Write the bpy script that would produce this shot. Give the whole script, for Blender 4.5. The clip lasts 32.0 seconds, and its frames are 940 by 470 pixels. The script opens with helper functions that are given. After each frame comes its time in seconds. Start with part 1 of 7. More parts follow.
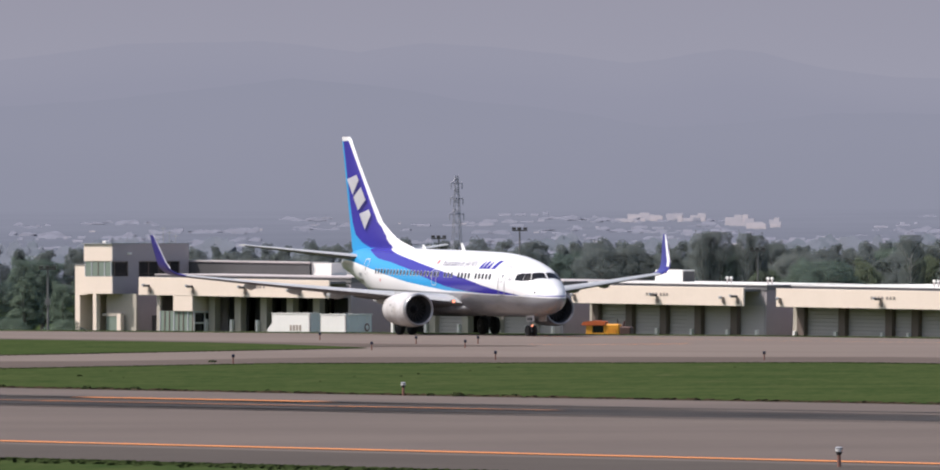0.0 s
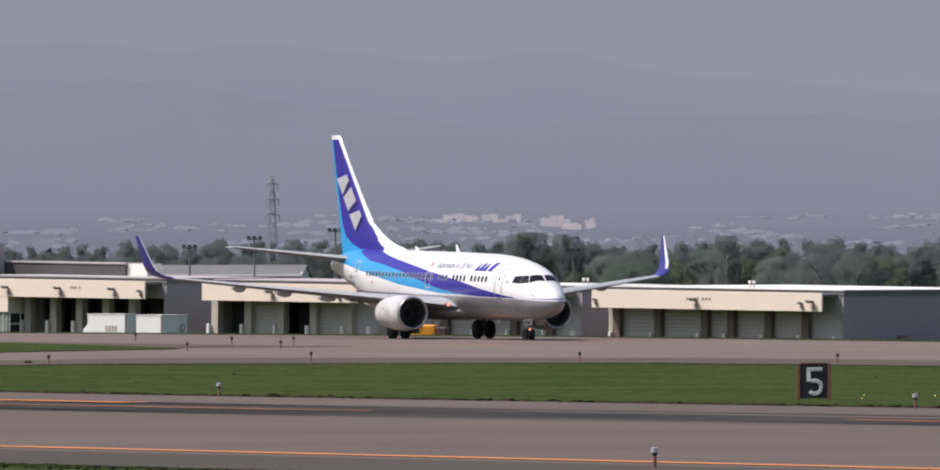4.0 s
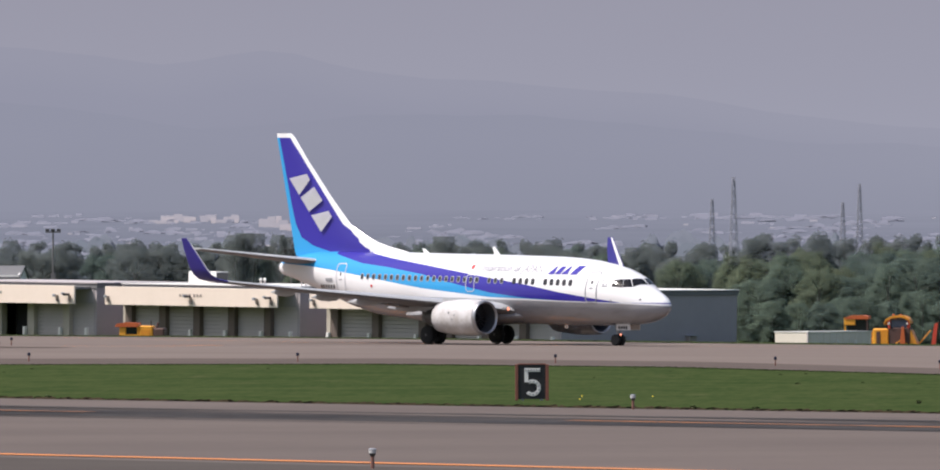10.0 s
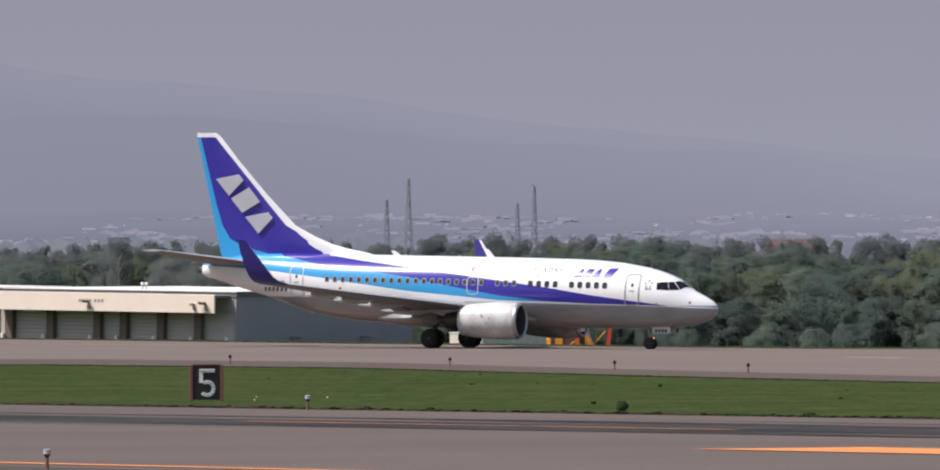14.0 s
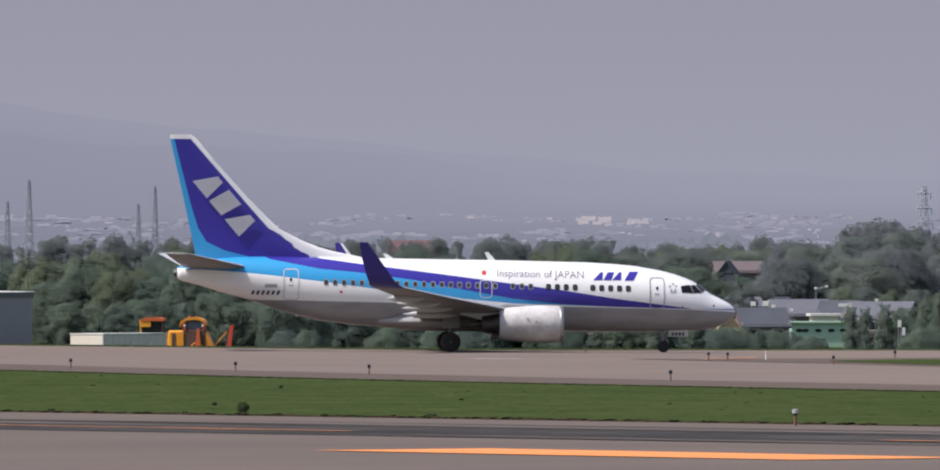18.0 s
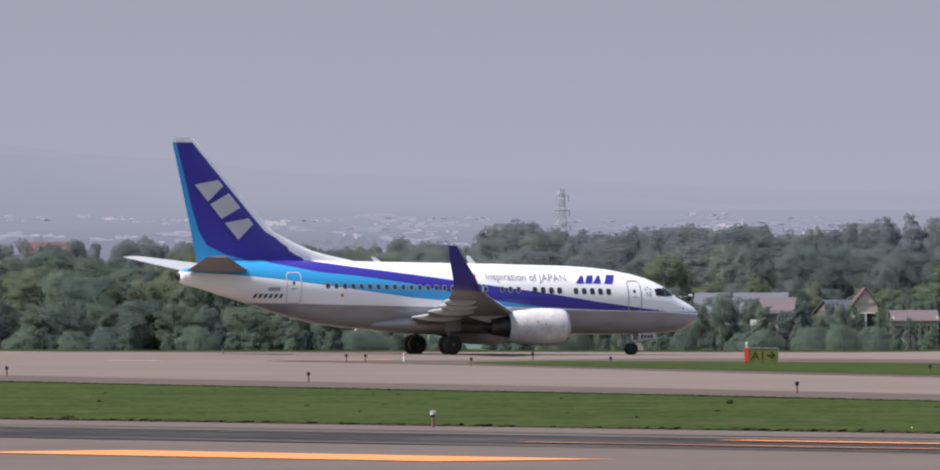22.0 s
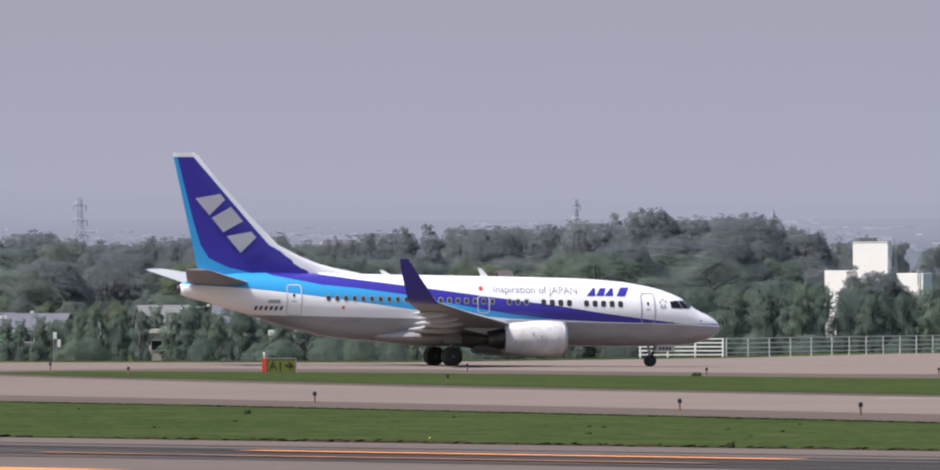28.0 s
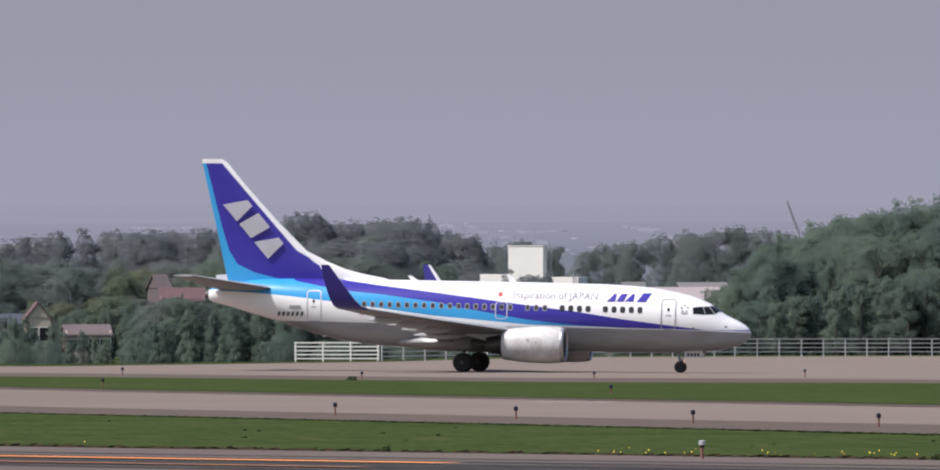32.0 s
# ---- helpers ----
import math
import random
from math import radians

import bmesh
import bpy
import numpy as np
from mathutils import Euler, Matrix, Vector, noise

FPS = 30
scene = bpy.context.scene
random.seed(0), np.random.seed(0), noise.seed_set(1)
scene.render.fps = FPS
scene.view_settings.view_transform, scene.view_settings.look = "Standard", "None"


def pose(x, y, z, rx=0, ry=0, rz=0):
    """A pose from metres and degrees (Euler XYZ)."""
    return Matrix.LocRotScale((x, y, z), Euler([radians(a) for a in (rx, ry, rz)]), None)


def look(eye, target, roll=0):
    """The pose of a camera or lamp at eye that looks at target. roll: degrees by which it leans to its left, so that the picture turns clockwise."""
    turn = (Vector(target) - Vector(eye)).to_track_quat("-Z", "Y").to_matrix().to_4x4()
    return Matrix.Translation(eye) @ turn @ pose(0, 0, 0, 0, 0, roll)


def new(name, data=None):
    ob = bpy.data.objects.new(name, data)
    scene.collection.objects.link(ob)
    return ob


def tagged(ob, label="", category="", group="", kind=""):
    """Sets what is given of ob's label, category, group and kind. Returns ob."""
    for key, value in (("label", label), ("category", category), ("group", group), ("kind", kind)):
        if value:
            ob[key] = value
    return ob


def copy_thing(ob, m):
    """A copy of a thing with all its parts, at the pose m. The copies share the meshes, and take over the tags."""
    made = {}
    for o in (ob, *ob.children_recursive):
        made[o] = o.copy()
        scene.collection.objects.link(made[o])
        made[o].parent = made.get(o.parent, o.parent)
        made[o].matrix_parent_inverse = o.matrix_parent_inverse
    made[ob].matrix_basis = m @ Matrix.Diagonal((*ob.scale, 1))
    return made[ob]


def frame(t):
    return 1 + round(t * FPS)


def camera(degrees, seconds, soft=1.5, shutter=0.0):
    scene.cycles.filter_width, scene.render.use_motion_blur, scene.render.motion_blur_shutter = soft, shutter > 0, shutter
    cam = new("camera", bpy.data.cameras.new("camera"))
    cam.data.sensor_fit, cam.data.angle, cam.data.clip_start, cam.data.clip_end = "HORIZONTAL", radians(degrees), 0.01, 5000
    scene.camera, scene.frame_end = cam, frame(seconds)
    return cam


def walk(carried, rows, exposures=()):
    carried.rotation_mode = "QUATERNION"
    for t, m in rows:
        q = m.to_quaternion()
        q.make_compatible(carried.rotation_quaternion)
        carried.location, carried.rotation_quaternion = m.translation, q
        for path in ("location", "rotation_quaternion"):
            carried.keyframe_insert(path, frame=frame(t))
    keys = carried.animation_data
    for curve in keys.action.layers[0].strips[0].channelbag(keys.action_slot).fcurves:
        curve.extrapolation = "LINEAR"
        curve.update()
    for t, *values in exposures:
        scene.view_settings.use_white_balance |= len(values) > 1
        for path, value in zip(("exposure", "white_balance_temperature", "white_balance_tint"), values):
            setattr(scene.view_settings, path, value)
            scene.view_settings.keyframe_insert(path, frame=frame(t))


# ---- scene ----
EYE = (0.0, 0.0, 5.19)
# seconds, bearing to the right of north and elevation of the axis, in radians
AIM = [
    (0.0, -0.08333, 0.001514), (0.5, -0.08161, 0.001536), (1.0, -0.07974, 0.001524), (1.5, -0.07813, 0.001516),
    (2.0, -0.07668, 0.001537), (2.5, -0.07537, 0.001497), (3.0, -0.07382, 0.001528), (3.5, -0.07213, 0.001532),
    (5.5, -0.06643, 0.001525), (6.0, -0.06527, 0.001521), (6.5, -0.06400, 0.001506), (7.0, -0.06267, 0.001535),
    (7.5, -0.06120, 0.001531), (8.0, -0.05959, 0.001526), (8.5, -0.05755, 0.001561), (9.0, -0.05537, 0.001565),
    (9.5, -0.05324, 0.001558), (10.0, -0.05091, 0.001526), (10.5, -0.04840, 0.001527), (11.0, -0.04593, 0.001520),
    (11.5, -0.04336, 0.001501), (12.0, -0.04046, 0.001504), (12.5, -0.03745, 0.001498), (13.0, -0.03440, 0.001498),
    (13.5, -0.03141, 0.001499), (14.0, -0.02830, 0.001508), (14.5, -0.02493, 0.001510), (16.5, -0.01108, 0.001536),
    (17.0, -0.00781, 0.001520), (17.5, -0.00474, 0.001498), (18.0, -0.00195, 0.001519), (18.5, 0.00107, 0.001527),
    (19.0, 0.00426, 0.001527), (19.5, 0.00761, 0.001544), (20.0, 0.01092, 0.001559), (20.5, 0.01419, 0.001505),
    (21.0, 0.01711, 0.001547), (21.5, 0.02021, 0.001548), (22.0, 0.02322, 0.001560), (22.5, 0.02608, 0.001579),
    (23.0, 0.02895, 0.001587), (23.5, 0.03170, 0.001610), (24.0, 0.03419, 0.001636), (24.5, 0.03695, 0.001652),
    (25.0, 0.03978, 0.001667), (25.5, 0.04241, 0.001729), (27.5, 0.05376, 0.002123), (28.0, 0.05674, 0.002173),
    (28.5, 0.05974, 0.002258), (29.0, 0.06252, 0.002299), (29.5, 0.06524, 0.002392), (30.0, 0.06788, 0.002366),
    (30.5, 0.07107, 0.002347), (31.0, 0.07418, 0.002356), (31.5, 0.07751, 0.002380), (32.0, 0.08069, 0.002370),
]
# seconds, place of the main gear on the ground and heading in degrees
TAXI = [
    (0.0, -76.62, 900.16, 150.7), (1.0, -73.04, 893.37, 151.1), (2.0, -69.76, 887.35, 151.5), (3.0, -66.65, 881.89, 151.7),
    (3.5, -65.16, 879.29, 151.5), (5.5, -59.28, 869.42, 148.4), (6.0, -57.75, 867.07, 147.2), (7.0, -54.51, 862.49, 144.1),
    (8.0, -51.10, 858.12, 140.6), (9.0, -47.43, 853.99, 136.6), (10.0, -43.48, 850.13, 132.2), (11.0, -39.30, 846.59, 127.3),
    (12.0, -34.79, 843.46, 122.2), (13.0, -29.98, 840.76, 116.8), (14.0, -24.84, 838.43, 110.8), (14.5, -22.21, 837.46, 107.8),
    (16.5, -11.22, 834.96, 95.6), (17.0, -8.48, 834.71, 92.7), (18.0, -2.91, 834.65, 87.1), (19.0, 2.48, 835.12, 81.9),
    (20.0, 7.65, 835.99, 77.0), (21.0, 12.59, 837.28, 72.8), (22.0, 17.26, 838.99, 70.0), (23.0, 21.87, 840.94, 68.7),
    (24.0, 26.52, 843.06, 69.2), (25.0, 31.29, 845.06, 71.1), (25.5, 33.71, 845.97, 72.5), (27.5, 43.91, 848.35, 80.0),
    (28.0, 46.56, 848.62, 82.4), (29.0, 52.00, 848.89, 88.0), (30.0, 57.55, 848.72, 94.1), (31.0, 63.16, 848.03, 99.6),
    (32.0, 68.55, 847.09, 104.0),
]


def aim(bearing, elevation):
    far = Vector((math.sin(bearing), math.cos(bearing), math.tan(elevation))) * 100
    return look(EYE, Vector(EYE) + far, -0.17)


cam = camera(3.742, 32.0, soft=1.9)
walk(cam, [(t, aim(b, e)) for t, b, e in AIM], exposures=[(0.0, 0.07, 6400, 15), (1.0, 0.08, 6400, 15), (2.0, 0.2, 6400, 15), (3.0, -0.02, 6400, 15), (6.0, -0.12, 6400, 15), (7.0, 0.08, 6400, 15), (8.0, -0.02, 6400, 15), (9.0, -0.04, 6400, 15), (10.0, 0.08, 6400, 15), (11.0, -0.02, 6400, 15), (12.0, -0.19, 6400, 15), (13.0, -0.09, 6400, 15), (14.0, -0.02, 6400, 15), (17.0, 0.08, 6400, 15), (18.0, 0.06, 6400, 15), (19.0, 0.13, 6340, 15), (20.0, 0.18, 6340, 15), (21.0, 0.23, 6340, 15), (22.0, 0.28, 6340, 15), (23.0, 0.28, 6340, 15), (24.0, 0.28, 6340, 15), (25.0, 0.28, 6340, 15), (28.0, 0.30, 6340, 15), (29.0, 0.28, 6340, 15), (30.0, 0.13, 6340, 15), (31.0, 0.13, 6340, 15), (32.0, 0.07, 6340, 15)])


# ---------------------------------------------------------------- light
SUN_BEARING, SUN_HEIGHT = 254.0, 57.0
world = bpy.data.worlds.new("sky")
scene.world = world
world.use_nodes = True
wn = world.node_tree.nodes
wsky = wn.new("ShaderNodeTexSky")
wsky.sky_type, wsky.sun_disc = "NISHITA", False
wsky.sun_elevation, wsky.sun_rotation = radians(SUN_HEIGHT), radians(SUN_BEARING)
wsky.air_density, wsky.dust_density = 1.2, 3.0
world.node_tree.links.new(wsky.outputs[0], wn["Background"].inputs[0])
wn["Background"].inputs[1].default_value = 0.125
sun_lamp = new("sun", bpy.data.lights.new("sun", "SUN"))
sun_lamp.data.energy, sun_lamp.data.angle, sun_lamp.data.color = 4.6, radians(0.8), (1.0, 0.95, 0.88)
sb, sh = radians(SUN_BEARING), radians(SUN_HEIGHT)
sun_from = Vector((math.sin(sb) * math.cos(sh), math.cos(sb) * math.cos(sh), math.sin(sh)))
sun_lamp.matrix_world = look(sun_from * 200, (0, 0, 0))


# ---------------------------------------------------------------- materials
def shader(name, colour=(0.5, 0.5, 0.5), rough=0.6, metal=0.0, glow=0.0):
    m = bpy.data.materials.new(name)
    m.use_nodes = True
    b = m.node_tree.nodes["Principled BSDF"]
    b.inputs["Base Color"].default_value = (*colour, 1)
    b.inputs["Roughness"].default_value, b.inputs["Metallic"].default_value = rough, metal
    if glow:
        b.inputs["Emission Color"].default_value = (*colour, 1)
        b.inputs["Emission Strength"].default_value = glow
    return m


def node(m, kind, **values):
    n = m.node_tree.nodes.new("ShaderNode" + kind)
    for key, value in values.items():
        if key in n.inputs:
            n.inputs[key].default_value = value
    return n


def link(m, a, b):
    m.node_tree.links.new(a, b)


def maths(m, how, a, b=None):
    n = m.node_tree.nodes.new("ShaderNodeMath")
    n.operation = how
    for slot, v in zip(n.inputs, (a, b)):
        if v is None:
            continue
        if isinstance(v, (int, float)):
            slot.default_value = v
        else:
            link(m, v, slot)
    return n.outputs[0]


def mixed(m, factor, a, b):
    n = m.node_tree.nodes.new("ShaderNodeMix")
    n.data_type = "RGBA"
    for slot, v in ((n.inputs[0], factor), (n.inputs[6], a), (n.inputs[7], b)):
        if isinstance(v, tuple):
            slot.default_value = (*v, 1)
        elif isinstance(v, (int, float)):
            slot.default_value = v
        else:
            link(m, v, slot)
    return n.outputs[2]


def noise_of(m, scale, detail=4.0, stretch=(1, 1, 1), turn=0.0, rough=0.55):
    c = node(m, "TexCoord")
    mp = node(m, "Mapping")
    mp.inputs["Scale"].default_value = stretch
    mp.inputs["Rotation"].default_value = (0, 0, turn)
    link(m, c.outputs["Object"], mp.inputs[0])
    n = node(m, "TexNoise", Scale=scale, Detail=detail, Roughness=rough)
    link(m, mp.outputs[0], n.inputs["Vector"])
    return n.outputs["Fac"]


def stepped(m, value, low, high):
    n = node(m, "MapRange")
    n.inputs[1].default_value, n.inputs[2].default_value = low, high
    link(m, value, n.inputs[0])
    return n.outputs[0]


def worn(name, base, other, rough=0.7, scale=1.0, fine=12.0, bump=0.0, metal=0.0, amount=0.6, gloss=0.5):
    """A surface whose colour drifts between two tones at two scales."""
    m = shader(name, base, rough, metal)
    b = m.node_tree.nodes["Principled BSDF"]
    b.inputs["Specular IOR Level"].default_value = gloss
    big, small = noise_of(m, scale), noise_of(m, fine, 6)
    f = maths(m, "MULTIPLY", stepped(m, maths(m, "ADD", maths(m, "MULTIPLY", big, 0.65), maths(m, "MULTIPLY", small, 0.35)), 0.38, 0.64), amount)
    link(m, mixed(m, f, base, other), b.inputs["Base Color"])
    if bump:
        bp = node(m, "Bump", Strength=0.5, Distance=bump)
        link(m, small, bp.inputs["Height"])
        link(m, bp.outputs[0], b.inputs["Normal"])
    return m


ALONG = math.atan2(-0.856, 0.518)
M = {}
M["asphalt"] = worn("asphalt", (0.107, 0.087, 0.077), (0.144, 0.118, 0.103), 0.95, 0.06, 1.5, 0.004, gloss=0.12)
M["concrete"] = worn("concrete", (0.147, 0.118, 0.102), (0.191, 0.156, 0.133), 0.95, 0.05, 1.2, 0.004, gloss=0.12)
_c = M["concrete"]
_x = node(_c, "TexCoord")
_s = node(_c, "SeparateXYZ")
link(_c, _x.outputs["Object"], _s.inputs[0])
_b = _c.node_tree.nodes["Principled BSDF"].inputs["Base Color"]
_streak = stepped(_c, noise_of(_c, 0.25, 5, (0.12, 1, 1), ALONG), 0.5, 0.68)
_old = mixed(_c, maths(_c, "MULTIPLY", _streak, 0.3), _b.links[0].from_socket, (0.115, 0.093, 0.081))
link(_c, mixed(_c, maths(_c, "MULTIPLY", stepped(_c, _s.outputs[0], 10, 60), 0.3), _old, (0.225, 0.185, 0.16)), _b)
M["shoulder"] = worn("shoulder", (0.068, 0.057, 0.05), (0.092, 0.079, 0.068), 0.95, 0.1, 2.0, 0.004, gloss=0.1)
M["taxi_shoulder"] = worn("taxi_shoulder", (0.09, 0.07, 0.06), (0.118, 0.094, 0.08), 0.95, 0.1, 2.0, 0.004, gloss=0.1)


def turf():
    """Mown grass: two greens that drift, with patches and paler blades."""
    m = shader("grass", (0.04, 0.06, 0.02), 1.0)
    b = m.node_tree.nodes["Principled BSDF"]
    b.inputs["Specular IOR Level"].default_value = 0.0
    patch_, clump, fine = noise_of(m, 0.09, 4), noise_of(m, 0.75, 4, (1, 0.2, 1)), noise_of(m, 3.0, 4, (1, 0.12, 1))
    f = maths(m, "ADD", maths(m, "MULTIPLY", patch_, 0.3), maths(m, "ADD", maths(m, "MULTIPLY", clump, 0.35), maths(m, "MULTIPLY", fine, 0.35)))
    green = mixed(m, stepped(m, f, 0.39, 0.61), (0.029, 0.049, 0.017), (0.053, 0.069, 0.026))
    dry = maths(m, "MULTIPLY", stepped(m, noise_of(m, 0.5, 5, (1, 0.12, 1), 0.6), 0.6, 0.76), 0.3)
    link(m, mixed(m, dry, green, (0.115, 0.1, 0.055)), b.inputs["Base Color"])
    return m


M["grass"] = turf()
M["tyre_mark"] = worn("tyre_marks", (0.035, 0.033, 0.034), (0.075, 0.068, 0.064), 0.9, 0.08, 1.2, amount=0.9, gloss=0.15)
M["orange_line"] = worn("orange_marking", (0.72, 0.24, 0.05), (0.45, 0.2, 0.08), 0.8, 0.4, 3.0)
M["worn_orange"] = worn("tyre_worn_orange", (0.5, 0.19, 0.06), (0.17, 0.1, 0.07), 0.85, 0.12, 1.5, amount=0.95)
M["white_line"] = worn("white_marking", (0.6, 0.58, 0.54), (0.4, 0.38, 0.35), 0.8, 0.4, 3.0)
M["white"] = worn("aircraft_white", (0.8, 0.8, 0.8), (0.74, 0.74, 0.74), 0.25, 0.4, 3.0)
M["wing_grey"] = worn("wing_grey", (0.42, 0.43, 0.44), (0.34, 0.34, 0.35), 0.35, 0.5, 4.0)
# Darker than wing_grey: shade below the wing put into the colour.
M["wing_dark"] = worn("wing_shade_grey", (0.19, 0.185, 0.187), (0.145, 0.14, 0.142), 0.5, 0.5, 4.0)
M["navy"] = shader("deep_blue_paint", (0.04, 0.031, 0.3), 0.25)
M["winglet"] = shader("winglet_blue_paint", (0.03, 0.024, 0.2), 0.3)
M["dark_metal"] = worn("burnt_metal", (0.085, 0.08, 0.08), (0.045, 0.042, 0.04), 0.45, 2.0, 8.0, metal=0.7)
M["fairing"] = worn("fairing_grey", (0.28, 0.277, 0.285), (0.22, 0.215, 0.213), 0.4, 0.6, 4.0)
M["rubber"] = worn("tyre_rubber", (0.022, 0.022, 0.023), (0.04, 0.038, 0.036), 0.85, 3.0, 20.0)
M["glass"] = shader("dark_window", (0.015, 0.017, 0.02), 0.08)
M["cockpit_glass"] = shader("cockpit_glass", (0.012, 0.013, 0.016), 0.12)
M["cockpit_glass"].node_tree.nodes["Principled BSDF"].inputs["Specular IOR Level"].default_value = 0.2
M["cabin_pane"] = shader("cabin_pane", (0.045, 0.042, 0.042), 0.15)
M["nacelle"] = worn("nacelle_white", (0.62, 0.61, 0.61), (0.42, 0.395, 0.37), 0.35, 1.1, 5.0, amount=0.85)
M["gear_grey"] = worn("gear_grey", (0.12, 0.12, 0.125), (0.07, 0.068, 0.066), 0.5, 2.0, 8.0)
M["outline"] = shader("door_outline_grey", (0.3, 0.31, 0.33), 0.5)
M["outline_white"] = shader("door_outline_white", (0.52, 0.53, 0.56), 0.4)
M["dark_grey"] = shader("dark_grey_paint", (0.045, 0.045, 0.05), 0.5)
M["black"] = shader("black_paint", (0.012, 0.012, 0.014), 0.5)
M["red"] = shader("red_paint", (0.6, 0.03, 0.03), 0.4)
M["lamp_glow"] = shader("landing_light_glow", (1.0, 0.35, 0.2), 0.2, 0.0, 1.6)
M["lip_metal"] = shader("lip_metal", (0.42, 0.42, 0.43), 0.4, 0.8)
# Near black holds the shade inside the engine intake.
M["duct"] = shader("intake_duct", (0.05, 0.05, 0.055), 0.6)
M["slogan"] = shader("slogan_blue_grey", (0.2, 0.19, 0.24), 0.4)
M["cream"] = worn("cream_fascia", (0.86, 0.73, 0.615), (0.8, 0.675, 0.56), 0.7, 0.4, 3.0)
# Grey tone that also carries the shade of right-hand walls.
M["grey_wall"] = worn("grey_wall", (0.395, 0.353, 0.362), (0.35, 0.316, 0.32), 0.8, 0.3, 2.0)
M["shutter"] = worn("shutter_grey", (0.49, 0.44, 0.432), (0.43, 0.392, 0.383), 0.55, 0.5, 3.0)
M["column"] = worn("brown_column", (0.17, 0.13, 0.11), (0.13, 0.1, 0.085), 0.8, 0.5, 3.0)
M["light_column"] = worn("pale_column", (0.5, 0.45, 0.38), (0.42, 0.38, 0.32), 0.8, 0.5, 3.0)
# Near-black fill painted where insides lie in shade.
M["painted_shade"] = shader("interior_shade_black", (0.03, 0.028, 0.03), 0.9)
M["roof_grey"] = worn("roof_sheet", (0.22, 0.215, 0.215), (0.18, 0.175, 0.175), 0.85, 0.3, 2.0, gloss=0.15)
M["white_wall"] = worn("white_plaster", (0.8, 0.78, 0.74), (0.72, 0.7, 0.66), 0.7, 0.4, 3.0)
M["cream_wall"] = worn("cream_wall", (0.72, 0.66, 0.56), (0.64, 0.58, 0.49), 0.8, 0.5, 3.0)
M["machine"] = worn("machine_orange", (0.78, 0.3, 0.02), (0.6, 0.22, 0.02), 0.45, 1.0, 6.0)
M["cab_glass"] = shader("blue_cab_glass", (0.07, 0.09, 0.14), 0.15)
M["machine_red"] = shader("machine_red", (0.6, 0.06, 0.03), 0.5)
M["bark"] = worn("bark", (0.12, 0.105, 0.095), (0.17, 0.15, 0.135), 0.9, 1.0, 8.0, 0.02)
M["birch"] = worn("pale_bark", (0.42, 0.4, 0.36), (0.25, 0.23, 0.2), 0.85, 1.0, 8.0, 0.02)


def leafage(name, a, b, lit=0.5, sparse=0.58):
    """Matt leaves that let part of the light through."""
    m = bpy.data.materials.new(name)
    m.use_nodes = True
    nt = m.node_tree
    nt.nodes.remove(nt.nodes["Principled BSDF"])
    g = node(m, "NewGeometry")
    o = node(m, "ObjectInfo")
    f = maths(m, "ADD", maths(m, "MULTIPLY", g.outputs["Random Per Island"], 0.25), maths(m, "MULTIPLY", o.outputs["Random"], 0.75))
    col = mixed(m, f, a, b)
    d, t, x = node(m, "BsdfDiffuse"), node(m, "BsdfTranslucent"), node(m, "MixShader")
    link(m, col, d.inputs[0])
    link(m, col, t.inputs[0])
    x.inputs[0].default_value = lit
    link(m, d.outputs[0], x.inputs[1])
    link(m, t.outputs[0], x.inputs[2])
    gaps, airy = node(m, "BsdfTransparent"), node(m, "MixShader")
    airy.inputs[0].default_value = sparse
    link(m, x.outputs[0], airy.inputs[1])
    link(m, gaps.outputs[0], airy.inputs[2])
    link(m, airy.outputs[0], nt.nodes["Material Output"].inputs[0])
    return m


M["blade"] = leafage("grass_blade", (0.038, 0.058, 0.022), (0.058, 0.073, 0.03), 0.3, 0.0)
# Tree leaf tones lifted towards blue-grey: distance haze put into the colour.
M["leaf"] = leafage("broad_leaves", (0.103, 0.142, 0.131), (0.141, 0.187, 0.138))
M["leaf_fresh"] = leafage("fresh_leaves", (0.119, 0.154, 0.112), (0.159, 0.187, 0.119))
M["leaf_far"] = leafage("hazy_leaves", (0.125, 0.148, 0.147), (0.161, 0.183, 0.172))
M["needle"] = leafage("hazed_pine_needles", (0.123, 0.142, 0.158), (0.156, 0.176, 0.181), 0.5, 0.45)
M["leaf_mid"] = leafage("hazed_wood_leaves", (0.127, 0.156, 0.155), (0.163, 0.196, 0.167))


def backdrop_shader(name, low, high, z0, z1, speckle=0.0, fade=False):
    """Distance with haze painted in as glow: a soft vertical drift of tone with faint relief, fading into the sky's
    tone.
    """
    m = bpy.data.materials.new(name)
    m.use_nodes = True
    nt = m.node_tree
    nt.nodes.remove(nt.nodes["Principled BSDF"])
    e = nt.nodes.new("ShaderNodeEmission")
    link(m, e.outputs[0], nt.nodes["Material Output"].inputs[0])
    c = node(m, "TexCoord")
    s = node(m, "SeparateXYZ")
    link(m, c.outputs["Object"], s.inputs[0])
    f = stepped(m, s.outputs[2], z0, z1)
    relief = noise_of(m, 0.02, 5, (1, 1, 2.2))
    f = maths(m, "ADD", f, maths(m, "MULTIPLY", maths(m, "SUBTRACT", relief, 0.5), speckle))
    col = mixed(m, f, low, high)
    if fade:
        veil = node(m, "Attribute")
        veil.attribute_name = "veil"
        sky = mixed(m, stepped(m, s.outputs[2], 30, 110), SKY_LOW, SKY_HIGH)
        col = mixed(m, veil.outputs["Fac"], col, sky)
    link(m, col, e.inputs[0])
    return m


SKY_LOW, SKY_HIGH = (0.321, 0.332, 0.397), (0.297, 0.298, 0.355)


